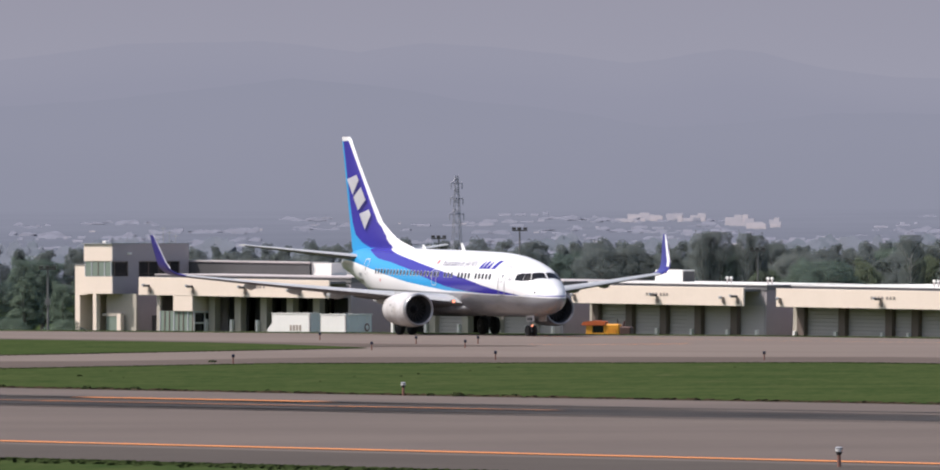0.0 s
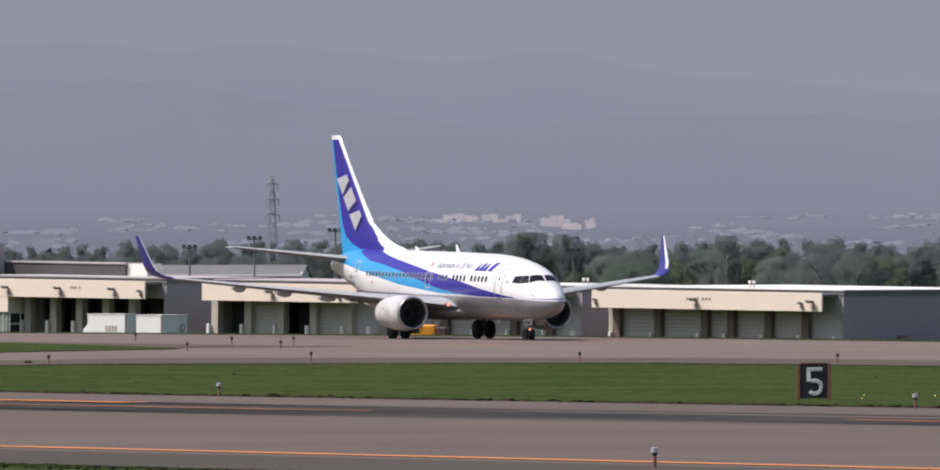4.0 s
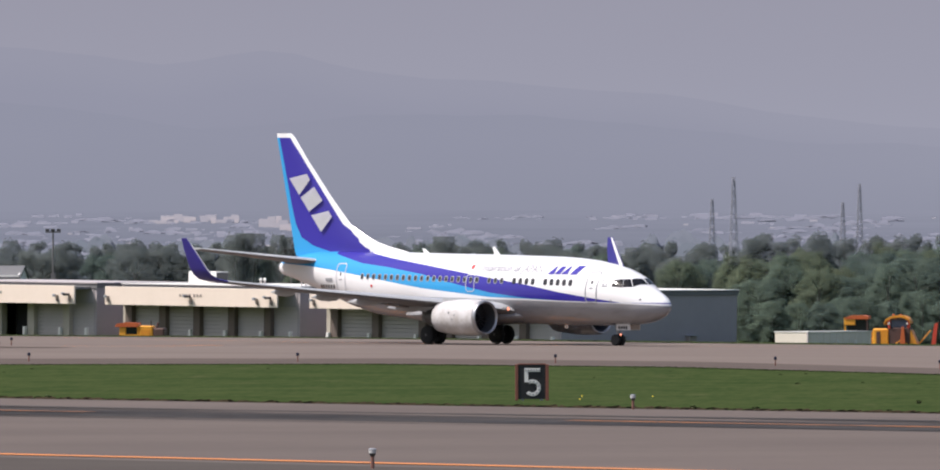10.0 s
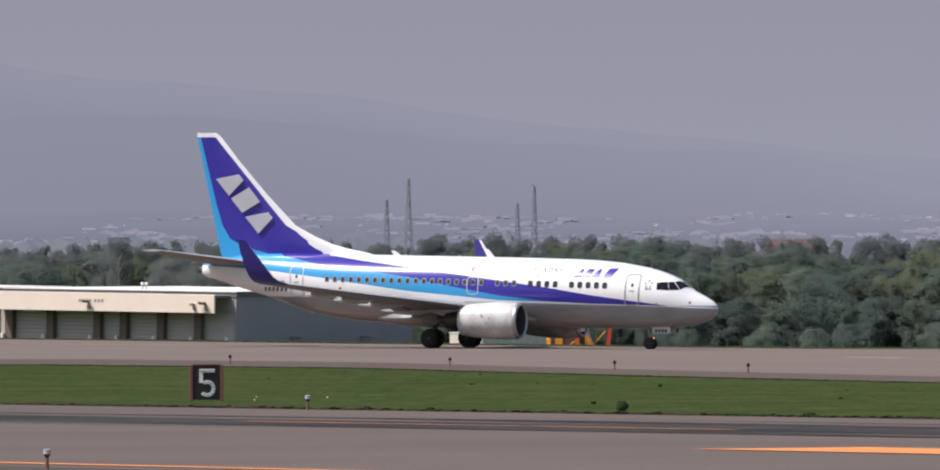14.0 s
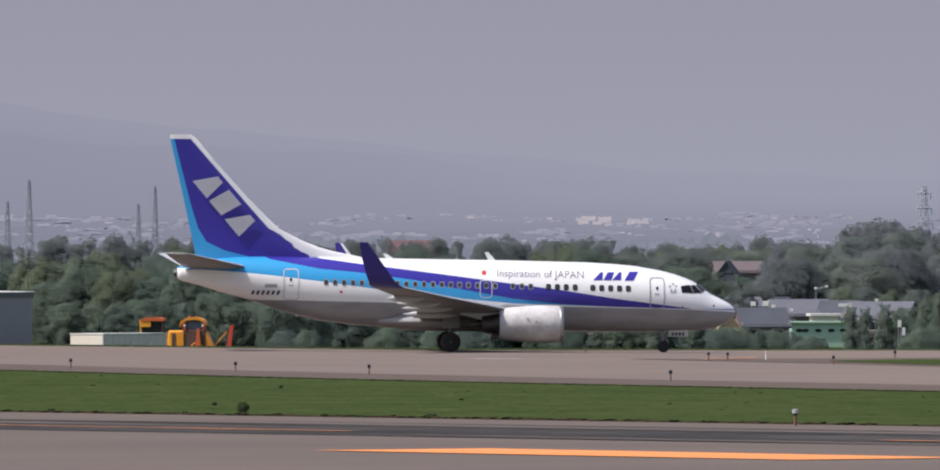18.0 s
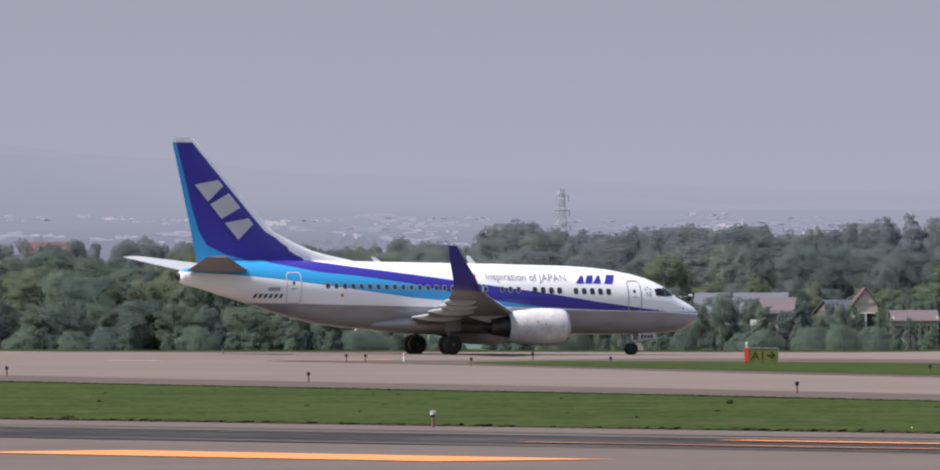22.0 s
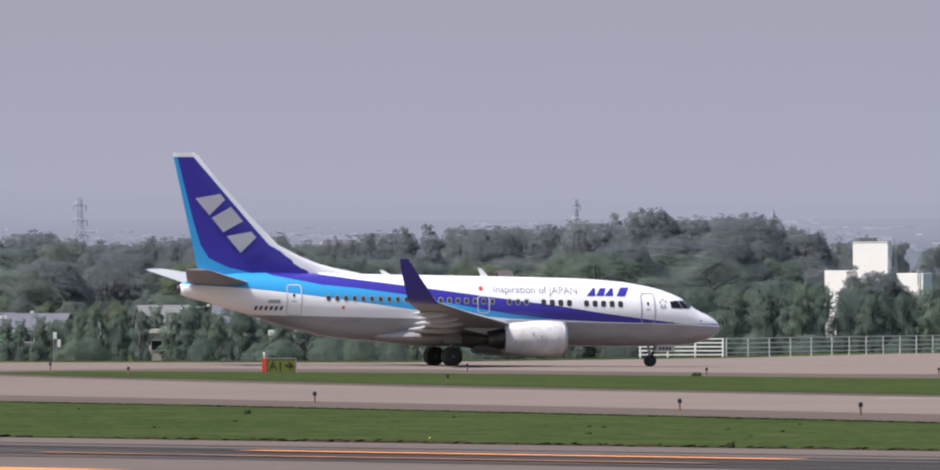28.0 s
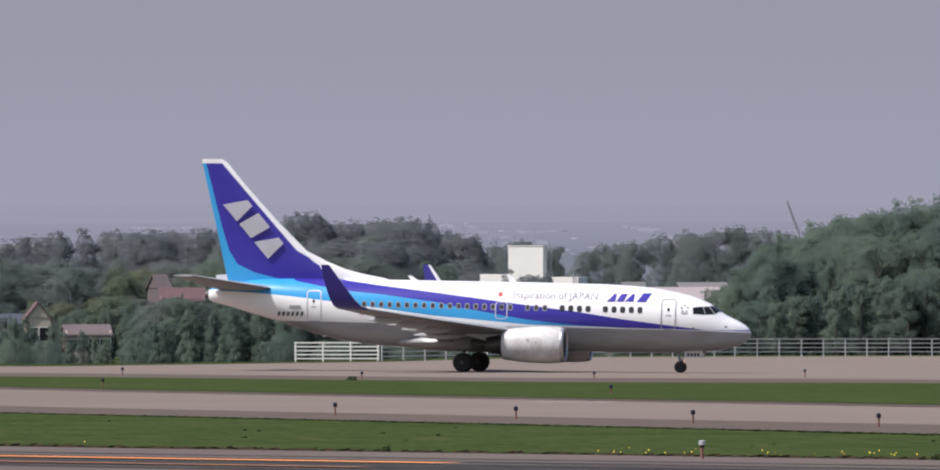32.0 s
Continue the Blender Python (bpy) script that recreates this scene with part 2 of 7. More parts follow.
# ---------------------------------------------------------------- building tools
def part(name, bm, material, parent, label="", smooth=False, sharp=0.0):
    """Links a bmesh as one mesh object under a thing or a part."""
    me = bpy.data.meshes.new(name)
    bm.to_mesh(me)
    bm.free()
    me.materials.append(material)
    if smooth:
        for p in me.polygons:
            p.use_smooth = True
        if sharp:
            me.set_sharp_from_angle(angle=radians(sharp))
    ob = new(name, me)
    ob.parent = parent
    if label:
        tagged(ob, label)
    return ob


def sheet(name, verts, faces, material, parent=None, smooth=False):
    me = bpy.data.meshes.new(name)
    me.from_pydata(verts, [], faces)
    me.materials.append(material)
    if smooth:
        for p in me.polygons:
            p.use_smooth = True
    ob = new(name, me)
    ob.parent = parent
    return ob


def thing(name, m, label, category, group="", kind=""):
    ob = new(name)
    ob.empty_display_size = 0.2
    ob.matrix_basis = m
    return tagged(ob, label, category, group, kind)


def box(bm, x0, x1, y0, y1, z0, z1, bevel=0.0):
    m = Matrix.LocRotScale(((x0 + x1) / 2, (y0 + y1) / 2, (z0 + z1) / 2), None, (abs(x1 - x0), abs(y1 - y0), abs(z1 - z0)))
    r = bmesh.ops.create_cube(bm, size=1, matrix=m)
    if bevel:
        edges = list({e for v in r["verts"] for e in v.link_edges})
        bmesh.ops.bevel(bm, geom=edges, offset=bevel, segments=1, affect="EDGES")
    return bm


def boxed(*a, **k):
    return box(bmesh.new(), *a, **k)


def rod(bm, a, b, r0, r1=None, n=8):
    a, b = Vector(a), Vector(b)
    d = b - a
    m = Matrix.Translation((a + b) / 2) @ d.to_track_quat("Z", "Y").to_matrix().to_4x4()
    bmesh.ops.create_cone(bm, cap_ends=True, segments=n, radius1=r0, radius2=r0 if r1 is None else r1, depth=d.length, matrix=m)
    return bm


def lathe(profile, n=28, axis="x", caps=True):
    """Turns (along, radius) pairs round the x axis."""
    bm = bmesh.new()
    rings = []
    for a, r in profile:
        ring = [bm.verts.new((a, r * math.cos(2 * math.pi * k / n), r * math.sin(2 * math.pi * k / n))) for k in range(n)]
        rings.append(ring)
    for r0, r1 in zip(rings, rings[1:]):
        for k in range(n):
            bm.faces.new((r0[k], r0[(k + 1) % n], r1[(k + 1) % n], r1[k]))
    if caps:
        bm.faces.new(rings[0][::-1])
        bm.faces.new(rings[-1])
    bmesh.ops.recalc_face_normals(bm, faces=bm.faces)
    return bm


def loft(rings, closed=True, caps=True):
    bm = bmesh.new()
    vs = [[bm.verts.new(p) for p in ring] for ring in rings]
    n = len(vs[0])
    for r0, r1 in zip(vs, vs[1:]):
        for k in range(n if closed else n - 1):
            bm.faces.new((r0[k], r0[(k + 1) % n], r1[(k + 1) % n], r1[k]))
    if caps and closed:
        bm.faces.new(vs[0][::-1])
        bm.faces.new(vs[-1])
    bmesh.ops.recalc_face_normals(bm, faces=bm.faces)
    return bm


def bent(x, table):
    """Straight lines between the (x, y) pairs of a table."""
    return float(np.interp(x, [a for a, b in table], [b for a, b in table]))


def ease(x):
    x = min(1.0, max(0.0, x))
    return x * x * (3 - 2 * x)


# ---------------------------------------------------------------- ground
APRON_NEAR = ((-260, 520), (-150, 600), (-75, 651), (-66, 680), (-40, 697), (-25, 684), (-5, 622), (20, 550), (39.4, 480), (49.4, 446), (110, 270), (260, -120))
APRON_FAR = ((-260, 950), (-106, 913), (-57, 900), (-47, 889), (-31, 870), (-4, 846), (3, 849), (24, 865), (46, 880), (61, 918), (71, 944), (87, 1005), (115, 1040), (260, 1130))
LEFT_NEAR = ((-260, 620), (-120, 690), (-83, 717), (-77, 744), (-70.4, 774))
LEFT_FAR = ((-260, 890), (-95.7, 828), (-82.6, 811), (-76, 795), (-70.4, 776))
RIGHT_NEAR = ((17.6, 763), (22, 740), (29, 712), (36, 680), (52.4, 606), (62, 558), (110, 380), (200, 80))
RIGHT_FAR = ((17.6, 766), (22, 783), (30, 784), (42, 781), (65, 752), (84, 757), (110, 740), (200, 690))


def lie(x, y):
    """Height of the ground: level at the runway, falling gently to the east and behind the apron."""
    z = (-0.34 - 0.008 * min(150, max(-150, x))) * ease((y - 450) / 350)
    return z - 3.2 * ease((y - bent(x, APRON_FAR) - 8) / 260)


def band(name, near, far, xs, rows, lift, material, label, category, kind="structure"):
    """A sheet between two lines that follows the ground."""
    verts, faces = [], []
    for x in xs:
        a, b = bent(x, near), bent(x, far)
        for k in range(rows + 1):
            y = a + (b - a) * k / rows
            verts.append((x, y, lie(x, y) + lift))
    n = rows + 1
    for i in range(len(xs) - 1):
        for k in range(rows):
            q = i * n + k
            faces.append((q, q + n, q + n + 1, q + 1))
    return tagged(sheet(name, verts, faces, material, smooth=True), label, category, kind=kind)


gx = sorted({*range(-4000, -300, 200), *range(-300, 300, 12), *range(300, 4001, 200)})
gy = sorted({*range(-600, 0, 100), *range(0, 300, 25), *range(300, 1400, 10), *range(1400, 5000, 100)})
gv = [(x, y, lie(x, y)) for x in gx for y in gy]
gf = [(i * len(gy) + k, (i + 1) * len(gy) + k, (i + 1) * len(gy) + k + 1, i * len(gy) + k + 1) for i in range(len(gx) - 1) for k in range(len(gy) - 1)]
tagged(sheet("ground", gv, gf, M["grass"], smooth=True), "mown green airfield grass reaching the horizon", "grass", kind="structure")

span = [x * 2.0 for x in range(-130, 131)]
band("pavement", APRON_NEAR, APRON_FAR, span, 70, 0.03, M["concrete"], "pale worn concrete taxiway and apron", "taxiway")
TAXI_EDGE = tuple((x, y + 36) for x, y in APRON_NEAR)
band("taxiway_shoulder", APRON_NEAR, TAXI_EDGE, span, 6, 0.04, M["taxi_shoulder"], "brownish asphalt shoulder along the taxiway", "taxiway shoulder")
band("grass_verge", LEFT_NEAR, LEFT_FAR, [-260 + 3 * k for k in range(63)] + [-70.4], 20, 0.07, M["grass"], "green grass island between the taxiways", "grass")
band("grass_verge", RIGHT_NEAR, RIGHT_FAR, [17.6, 18.5, 20] + [21 + 2 * k for k in range(90)], 20, 0.07, M["grass"], "green grass island between the taxiways", "grass")
band("taxiway_shoulder", ((7, 776), (17.6, 748), (29, 694), (36, 662), (52.4, 590), (62, 542), (110, 362), (200, 62)), ((7, 777), (17.6, 787), (30, 812), (42, 814), (65, 792), (84, 796), (110, 780), (200, 730)), [7, 9, 12, 15] + [17.6 + 2 * k for k in range(90)], 20, 0.05, M["taxi_shoulder"], "brownish asphalt shoulder round the grass island", "taxiway shoulder")
band("taxiway_shoulder", ((-260, 590), (-110, 715), (-83, 752), (-72, 785), (-63, 800)), ((-260, 905), (-110, 852), (-95, 838), (-82, 822), (-72, 809), (-63, 801)), [-260 + 3 * k for k in range(66)] + [-63], 20, 0.05, M["taxi_shoulder"], "brownish asphalt shoulder round the grass island", "taxiway shoulder")
RW0, RWU, RWN = Vector((-26.7, 498.9)), Vector((0.518, -0.856)), Vector((-0.856, -0.518))


def rw(a, q):
    """The runway's plan: a along it, q from its far edge towards the near one."""
    return RW0 + RWU * a + RWN * q


def strip(name, a0, a1, q0, q1, lift, material, label, category, kind="", step=12.0, parent=None):
    n = max(1, int(abs(a1 - a0) / step))
    verts, faces = [], []
    for k in range(n + 1):
        for q in (q0, q1):
            p = rw(a0 + (a1 - a0) * k / n, q)
            verts.append((p.x, p.y, lie(p.x, p.y) + lift))
    faces = [(2 * k, 2 * k + 2, 2 * k + 3, 2 * k + 1) for k in range(n)]
    ob = sheet(name, verts, faces, material, parent)
    return tagged(ob, label, category, kind=kind) if label else ob


strip("runway", -700, 700, 0, 81, 0.04, M["asphalt"], "grey asphalt runway with dark tyre marks", "runway", "structure")
strip("runway_shoulder", -700, 700, 70, 81, 0.05, M["shoulder"], "darker asphalt shoulder along the runway", "runway shoulder", "structure")
strip("edge_line", -500, 500, 66.9, 67.8, 0.06, M["orange_line"], "solid orange runway side line", "runway marking", "structure")
for a0, a1 in ((-130, -98), (-36, 13), (46, 76), (105, 137), (166, 196)):
    strip("centre_line", a0, a1, 19.5, 20.2, 0.08, M["worn_orange"], "tyre-worn orange runway centre line stripe", "runway marking", "structure")
for a0, a1 in ((-38, -18), (106, 132)):
    strip("runway_line", a0, a1, 13.0, 14.2, 0.08, M["orange_line"], "faded orange runway line", "runway marking", "structure")
strip("touchdown_mark", 110.5, 134.5, 36.0, 41.5, 0.06, M["orange_line"], "broad orange touchdown bar painted on the runway", "runway marking", "structure")


def tyre_marks():
    """Streaks of tyre rubber along the runway's middle."""
    rng = random.Random(4)
    verts, faces = [], []
    for k in range(150):
        q = rng.gauss(18.5, 4.2)
        wide = rng.uniform(0.25, 1.1)
        a0 = rng.uniform(-260, 230)
        ln = rng.uniform(40, 190)
        lift = 0.045 + 0.0001 * k
        n = len(verts)
        for a, w in ((a0, 0.05), (a0 + ln * 0.2, wide), (a0 + ln * 0.8, wide), (a0 + ln, 0.05)):
            for sgn in (-1, 1):
                p = rw(a, q + sgn * w / 2)
                verts.append((p.x, p.y, lie(p.x, p.y) + lift))
        faces += [(n + 2 * j, n + 2 * j + 2, n + 2 * j + 3, n + 2 * j + 1) for j in range(3)]
    tagged(sheet("tyre_marks", verts, faces, M["tyre_mark"]), "dark streaks of tyre rubber on the runway", "tyre marks", kind="stuff")


tyre_marks()


# ---------------------------------------------------------------- aircraft
# xs runs from the nose tip backwards, z is the height over the ground; the origin is the main gear on the ground.
def ax(xs):
    return 16.7 - xs


F_TOP = ((0, 2.34), (0.12, 2.62), (0.4, 2.86), (0.82, 3.09), (1.54, 3.44), (2.04, 3.84), (2.5, 4.13), (2.97, 4.33), (3.6, 4.55), (4.4, 4.75), (5.85, 5), (7.2, 5.12), (8.7, 5.2), (13, 5.29), (18.7, 5.36), (24, 5.44), (27, 5.46), (29.5, 5.41), (31, 5.16), (32.2, 4.88), (32.45, 4.78))
F_BOT = ((0, 2.26), (0.05, 2.13), (0.12, 2.02), (0.38, 1.8), (0.74, 1.62), (1.28, 1.44), (1.82, 1.33), (2.6, 1.25), (4, 1.2), (5.5, 1.18), (9, 1.19), (12, 1.25), (17, 1.36), (20.3, 1.4), (22.2, 1.51), (24.2, 1.75), (26.1, 2.2), (28.1, 2.88), (30, 3.4), (31.2, 3.78), (32.2, 4.02), (32.45, 4.16))
F_HALF = ((0, 0.03), (0.12, 0.3), (0.4, 0.56), (0.82, 0.86), (1.54, 1.2), (2.2, 1.43), (3, 1.62), (4, 1.77), (5.5, 1.87), (7, 1.88), (20.5, 1.88), (23, 1.8), (25, 1.64), (27, 1.38), (29, 1.02), (31, 0.62), (32.2, 0.38), (32.45, 0.27))


def hull(xs, angle):
    """A point of the fuselage skin; the angle runs from the port side over the top."""
    t, b, w = bent(xs, F_TOP), bent(xs, F_BOT), bent(xs, F_HALF)
    c, s = math.cos(angle), math.sin(angle)
    mid = b + (t - b) * 0.52
    return Vector((ax(xs), w * c, mid + s * ((t - mid) if s > 0 else (mid - b))))


def hull_side(xs, z):
    """Half the fuselage's width at that height."""
    t, b, w = bent(xs, F_TOP), bent(xs, F_BOT), bent(xs, F_HALF)
    mid = b + (t - b) * 0.52
    s = (z - mid) / ((t - mid) if z > mid else (mid - b))
    return w * math.sqrt(max(0.0, 1 - s * s))


def ramp_of(m, value, table, scale_in, scale_out):
    r = node(m, "ValToRGB")
    el = r.color_ramp.elements
    while len(el) < len(table):
        el.new(0.5)
    for e, (a, b) in zip(el, table):
        e.position = a / scale_in
    for e, (a, b) in zip(el, table):
        e.color = (b / scale_out,) * 3 + (1,)
    link(m, maths(m, "DIVIDE", value, scale_in), r.inputs[0])
    return maths(m, "MULTIPLY", r.outputs[0], scale_out)


def livery(name, fin=False):
    """White over grey with a deep blue and a sky blue sweep that rises to the tail."""
    m = shader(name, (0.8, 0.8, 0.8), 0.22)
    b = m.node_tree.nodes["Principled BSDF"]
    c = node(m, "TexCoord")
    s = node(m, "SeparateXYZ")
    link(m, c.outputs["Object"], s.inputs[0])
    xs, z = maths(m, "SUBTRACT", 16.7, s.outputs[0]), maths(m, "ADD", s.outputs[2], 0.12 if fin else 0.0)
    white, navy, sky_blue, grey = (0.81, 0.81, 0.81), (0.04, 0.031, 0.3), (0.035, 0.31, 0.62), (0.3, 0.302, 0.318)
    grime = stepped(m, noise_of(m, 1.3, 5, (0.35, 1, 1)), 0.45, 0.75)
    white = mixed(m, maths(m, "MULTIPLY", grime, 0.2), white, (0.68, 0.67, 0.66))
    grey = mixed(m, maths(m, "MULTIPLY", grime, 0.7), grey, (0.19, 0.185, 0.185))
    if fin:
        lead = ramp_of(m, z, ((5.3, 20.8), (5.62, 22.0), (5.87, 23.3), (6.12, 24.25), (6.57, 25.35), (7.2, 26.6), (8.3, 27.7), (12.62, 31.55)), 14, 40)
        trail = ramp_of(m, z, ((5.0, 31.2), (5.5, 31.35), (12.62, 32.95)), 14, 40)
        wide = ramp_of(m, z, ((5.0, 6.0), (5.5, 3.3), (5.9, 1.75), (6.4, 0.8), (7.2, 0.48), (8.5, 0.36), (12.6, 0.22)), 14, 8)
        col = mixed(m, maths(m, "GREATER_THAN", maths(m, "ADD", xs, wide), trail), navy, sky_blue)
        band_ = ramp_of(m, z, ((5.3, 4.0), (5.72, 2.4), (5.97, 1.75), (6.32, 1.05), (6.84, 0.6), (8.3, 0.45), (12.6, 0.38)), 14, 8)
        rim = maths(m, "LESS_THAN", xs, maths(m, "ADD", lead, band_))
        rim = maths(m, "MAXIMUM", rim, maths(m, "GREATER_THAN", z, 12.36))
        col = mixed(m, rim, col, white)
    else:
        z1 = ramp_of(m, xs, ((0, 2.53), (2.46, 2.53), (4.84, 2.82), (7.28, 3.13), (10.1, 3.57), (13, 3.93), (17.3, 4.49), (18.7, 4.67), (22, 5.07), (24.2, 5.37), (26, 6.07)), 34, 8)
        z2 = ramp_of(m, xs, ((0, 2.47), (2.46, 2.53), (7.3, 2.63), (10.1, 2.77), (13, 3.07), (17.3, 3.82), (18.7, 4.12), (22, 4.55), (24.2, 4.75), (27.1, 5.3), (28.5, 6.07)), 34, 8)
        z3 = ramp_of(m, xs, ((0, 2.47), (7.3, 2.63), (10.1, 2.73), (13, 2.8), (18.7, 3.3), (24.2, 4.03), (27.1, 4.37), (29, 4.55), (31, 4.67), (33, 4.77)), 34, 8)
        z4 = ramp_of(m, xs, ((0, 2.36), (3, 2.5), (26, 2.92), (28.5, 2.95), (31, 2.4)), 34, 8)
        col = mixed(m, maths(m, "LESS_THAN", z, z1), white, navy)
        col = mixed(m, maths(m, "LESS_THAN", z, z2), col, sky_blue)
        col = mixed(m, maths(m, "LESS_THAN", z, z3), col, white)
        col = mixed(m, maths(m, "LESS_THAN", z, z4), col, grey)
    link(m, col, b.inputs["Base Color"])
    return m


M["livery"] = livery("aircraft_livery")
M["fin_livery"] = livery("fin_livery", True)


def foil(chord, thick, n=10):
    """An aerofoil outline: (back from the nose, up)."""
    up, low = [], []
    for k in range(n + 1):
        u = (1 - math.cos(math.pi * k / n)) / 2
        t = thick * 5 * (0.2969 * math.sqrt(u) - 0.126 * u - 0.3516 * u * u + 0.2843 * u ** 3 - 0.1015 * u ** 4)
        up.append((u * chord, t * chord * 1.15))
        low.append((u * chord, -t * chord * 0.85))
    return up + low[-2:0:-1]


def wing_mesh(sections):
    """Sections (y, leading edge xs, chord, z, thickness, lean): lean turns the outline towards upright."""
    rings = []
    for y, le, chord, z, thick, lean in sections:
        c, s = math.cos(radians(lean)), math.sin(radians(lean))
        k = 1 if y >= 0 else -1
        rings.append([(ax(le + a), y - k * b * s, z + b * c) for a, b in foil(chord, thick)])
    return loft(rings)


def pane_patch(corners, side, proud=0.014, n=4):
    """A skin-hugging pane between four corners (xs, z); no z means the middle line."""
    flat = []
    for xs, z in corners:
        t, b = bent(xs, F_TOP), bent(xs, F_BOT)
        mid = b + (t - b) * 0.52
        a = radians(88) if z is None else math.asin(min(0.999, (z - mid) / (t - mid)))
        flat.append((xs, a))
    bm = bmesh.new()
    grid = []
    for i in range(n + 1):
        u = i / n
        line = []
        for k in range(n + 1):
            v = k / n
            xs = (flat[0][0] * (1 - u) + flat[1][0] * u) * (1 - v) + (flat[3][0] * (1 - u) + flat[2][0] * u) * v
            a = (flat[0][1] * (1 - u) + flat[1][1] * u) * (1 - v) + (flat[3][1] * (1 - u) + flat[2][1] * u) * v
            p = hull(xs, a) + Vector((0.4, math.cos(a), math.sin(a))) * proud
            line.append(bm.verts.new((p.x, side * p.y, p.z)))
        grid.append(line)
    for i in range(n):
        for k in range(n):
            bm.faces.new((grid[i][k], grid[i + 1][k], grid[i + 1][k + 1], grid[i][k + 1]))
    bmesh.ops.recalc_face_normals(bm, faces=bm.faces)
    return bm


def on_side(points, side, proud=0.012):
    """A flat outline given as (xs, z), laid on the skin of one side."""
    bm = bmesh.new()
    vs = [bm.verts.new((ax(xs), side * (hull_side(xs, z) + proud), z)) for xs, z in points]
    bm.faces.new(vs)
    bmesh.ops.recalc_face_normals(bm, faces=bm.faces)
    return bm


def side_quad(corners, side, proud=0.02, n=5):
    """A four-cornered mark (xs, z) that follows the curve of the skin."""
    bm = bmesh.new()
    (x0, z0), (x1, z1), (x2, z2), (x3, z3) = corners
    grid = []
    for i in range(n + 1):
        v = i / n
        line = []
        for k in range(n + 1):
            u = k / n
            xs = (x0 * (1 - u) + x1 * u) * (1 - v) + (x3 * (1 - u) + x2 * u) * v
            z = (z0 * (1 - u) + z1 * u) * (1 - v) + (z3 * (1 - u) + z2 * u) * v
            line.append(bm.verts.new((ax(xs), side * (hull_side(xs, z) + proud), z)))
        grid.append(line)
    for i in range(n):
        for k in range(n):
            bm.faces.new((grid[i][k], grid[i][k + 1], grid[i + 1][k + 1], grid[i + 1][k]))
    bmesh.ops.recalc_face_normals(bm, faces=bm.faces)
    return bm


def round_window(xs, z, w, h, side, proud=0.014):
    pts = []
    for k in range(12):
        a = 2 * math.pi * (k + 0.5) / 12
        c, s = math.cos(a), math.sin(a)
        pts.append((xs + w / 2 * math.copysign(abs(c) ** 0.6, c), z + h / 2 * math.copysign(abs(s) ** 0.6, s)))
    return on_side(pts, side, proud)


def door_ring(xs0, xs1, z0, z1, side, width=0.06):
    """The painted outline of a door as a narrow raised ring."""
    bm = bmesh.new()
    inner, outer = [], []
    turn = []
    r, hx, hz = 0.15, (xs1 - xs0) / 2, (z1 - z0) / 2
    for q, (sx, sz) in enumerate(((1, 1), (-1, 1), (-1, -1), (1, -1))):
        for k in range(5):
            a = math.pi / 2 * (q + k / 4)
            turn.append((sx * (hx - r) + r * math.cos(a), sz * (hz - r) + r * math.sin(a), math.cos(a), math.sin(a)))
        nx_, nz_ = ((-1, 1), (-1, -1), (1, -1), (1, 1))[q]
        a = math.pi / 2 * (q + 1)
        p1 = (nx_ * (hx - r) + r * math.cos(a), nz_ * (hz - r) + r * math.sin(a))
        for k in range(1, 9):
            turn.append((turn[q * 13 + 4][0] + (p1[0] - turn[q * 13 + 4][0]) * k / 9, turn[q * 13 + 4][1] + (p1[1] - turn[q * 13 + 4][1]) * k / 9, math.cos(a), math.sin(a)))
    n = len(turn)
    for tx, tz, cx, cz in turn:
        for ring, d in ((inner, 0.0), (outer, width)):
            x, z = (xs0 + xs1) / 2 + tx + d * cx, (z0 + z1) / 2 + tz + d * cz
            ring.append(bm.verts.new((ax(x), side * (hull_side(x, z) + 0.022), z)))
    for k in range(n):
        bm.faces.new((inner[k], inner[(k + 1) % n], outer[(k + 1) % n], outer[k]))
    bmesh.ops.recalc_face_normals(bm, faces=bm.faces)
    return bm


def words(text, size, place, shear=0.0):
    """Letters as a mesh; place maps (along, up) to a point."""
    cu = bpy.data.curves.new("letters", "FONT")
    cu.body, cu.size, cu.shear, cu.resolution_u = text, size, shear, 3
    ob = bpy.data.objects.new("letters", cu)
    me = bpy.data.meshes.new_from_object(ob)
    bm = bmesh.new()
    bm.from_mesh(me)
    bpy.data.objects.remove(ob)
    bpy.data.meshes.remove(me)
    bpy.data.curves.remove(cu)
    for v in bm.verts:
        v.co = place(v.co.x, v.co.y)
    return bm


def text_end(text, size, shear):
    """How far a line of letters reaches."""
    bm = words(text, size, lambda x, y: Vector((x, y, 0)), shear)
    end = max(v.co.x for v in bm.verts)
    bm.free()
    return end


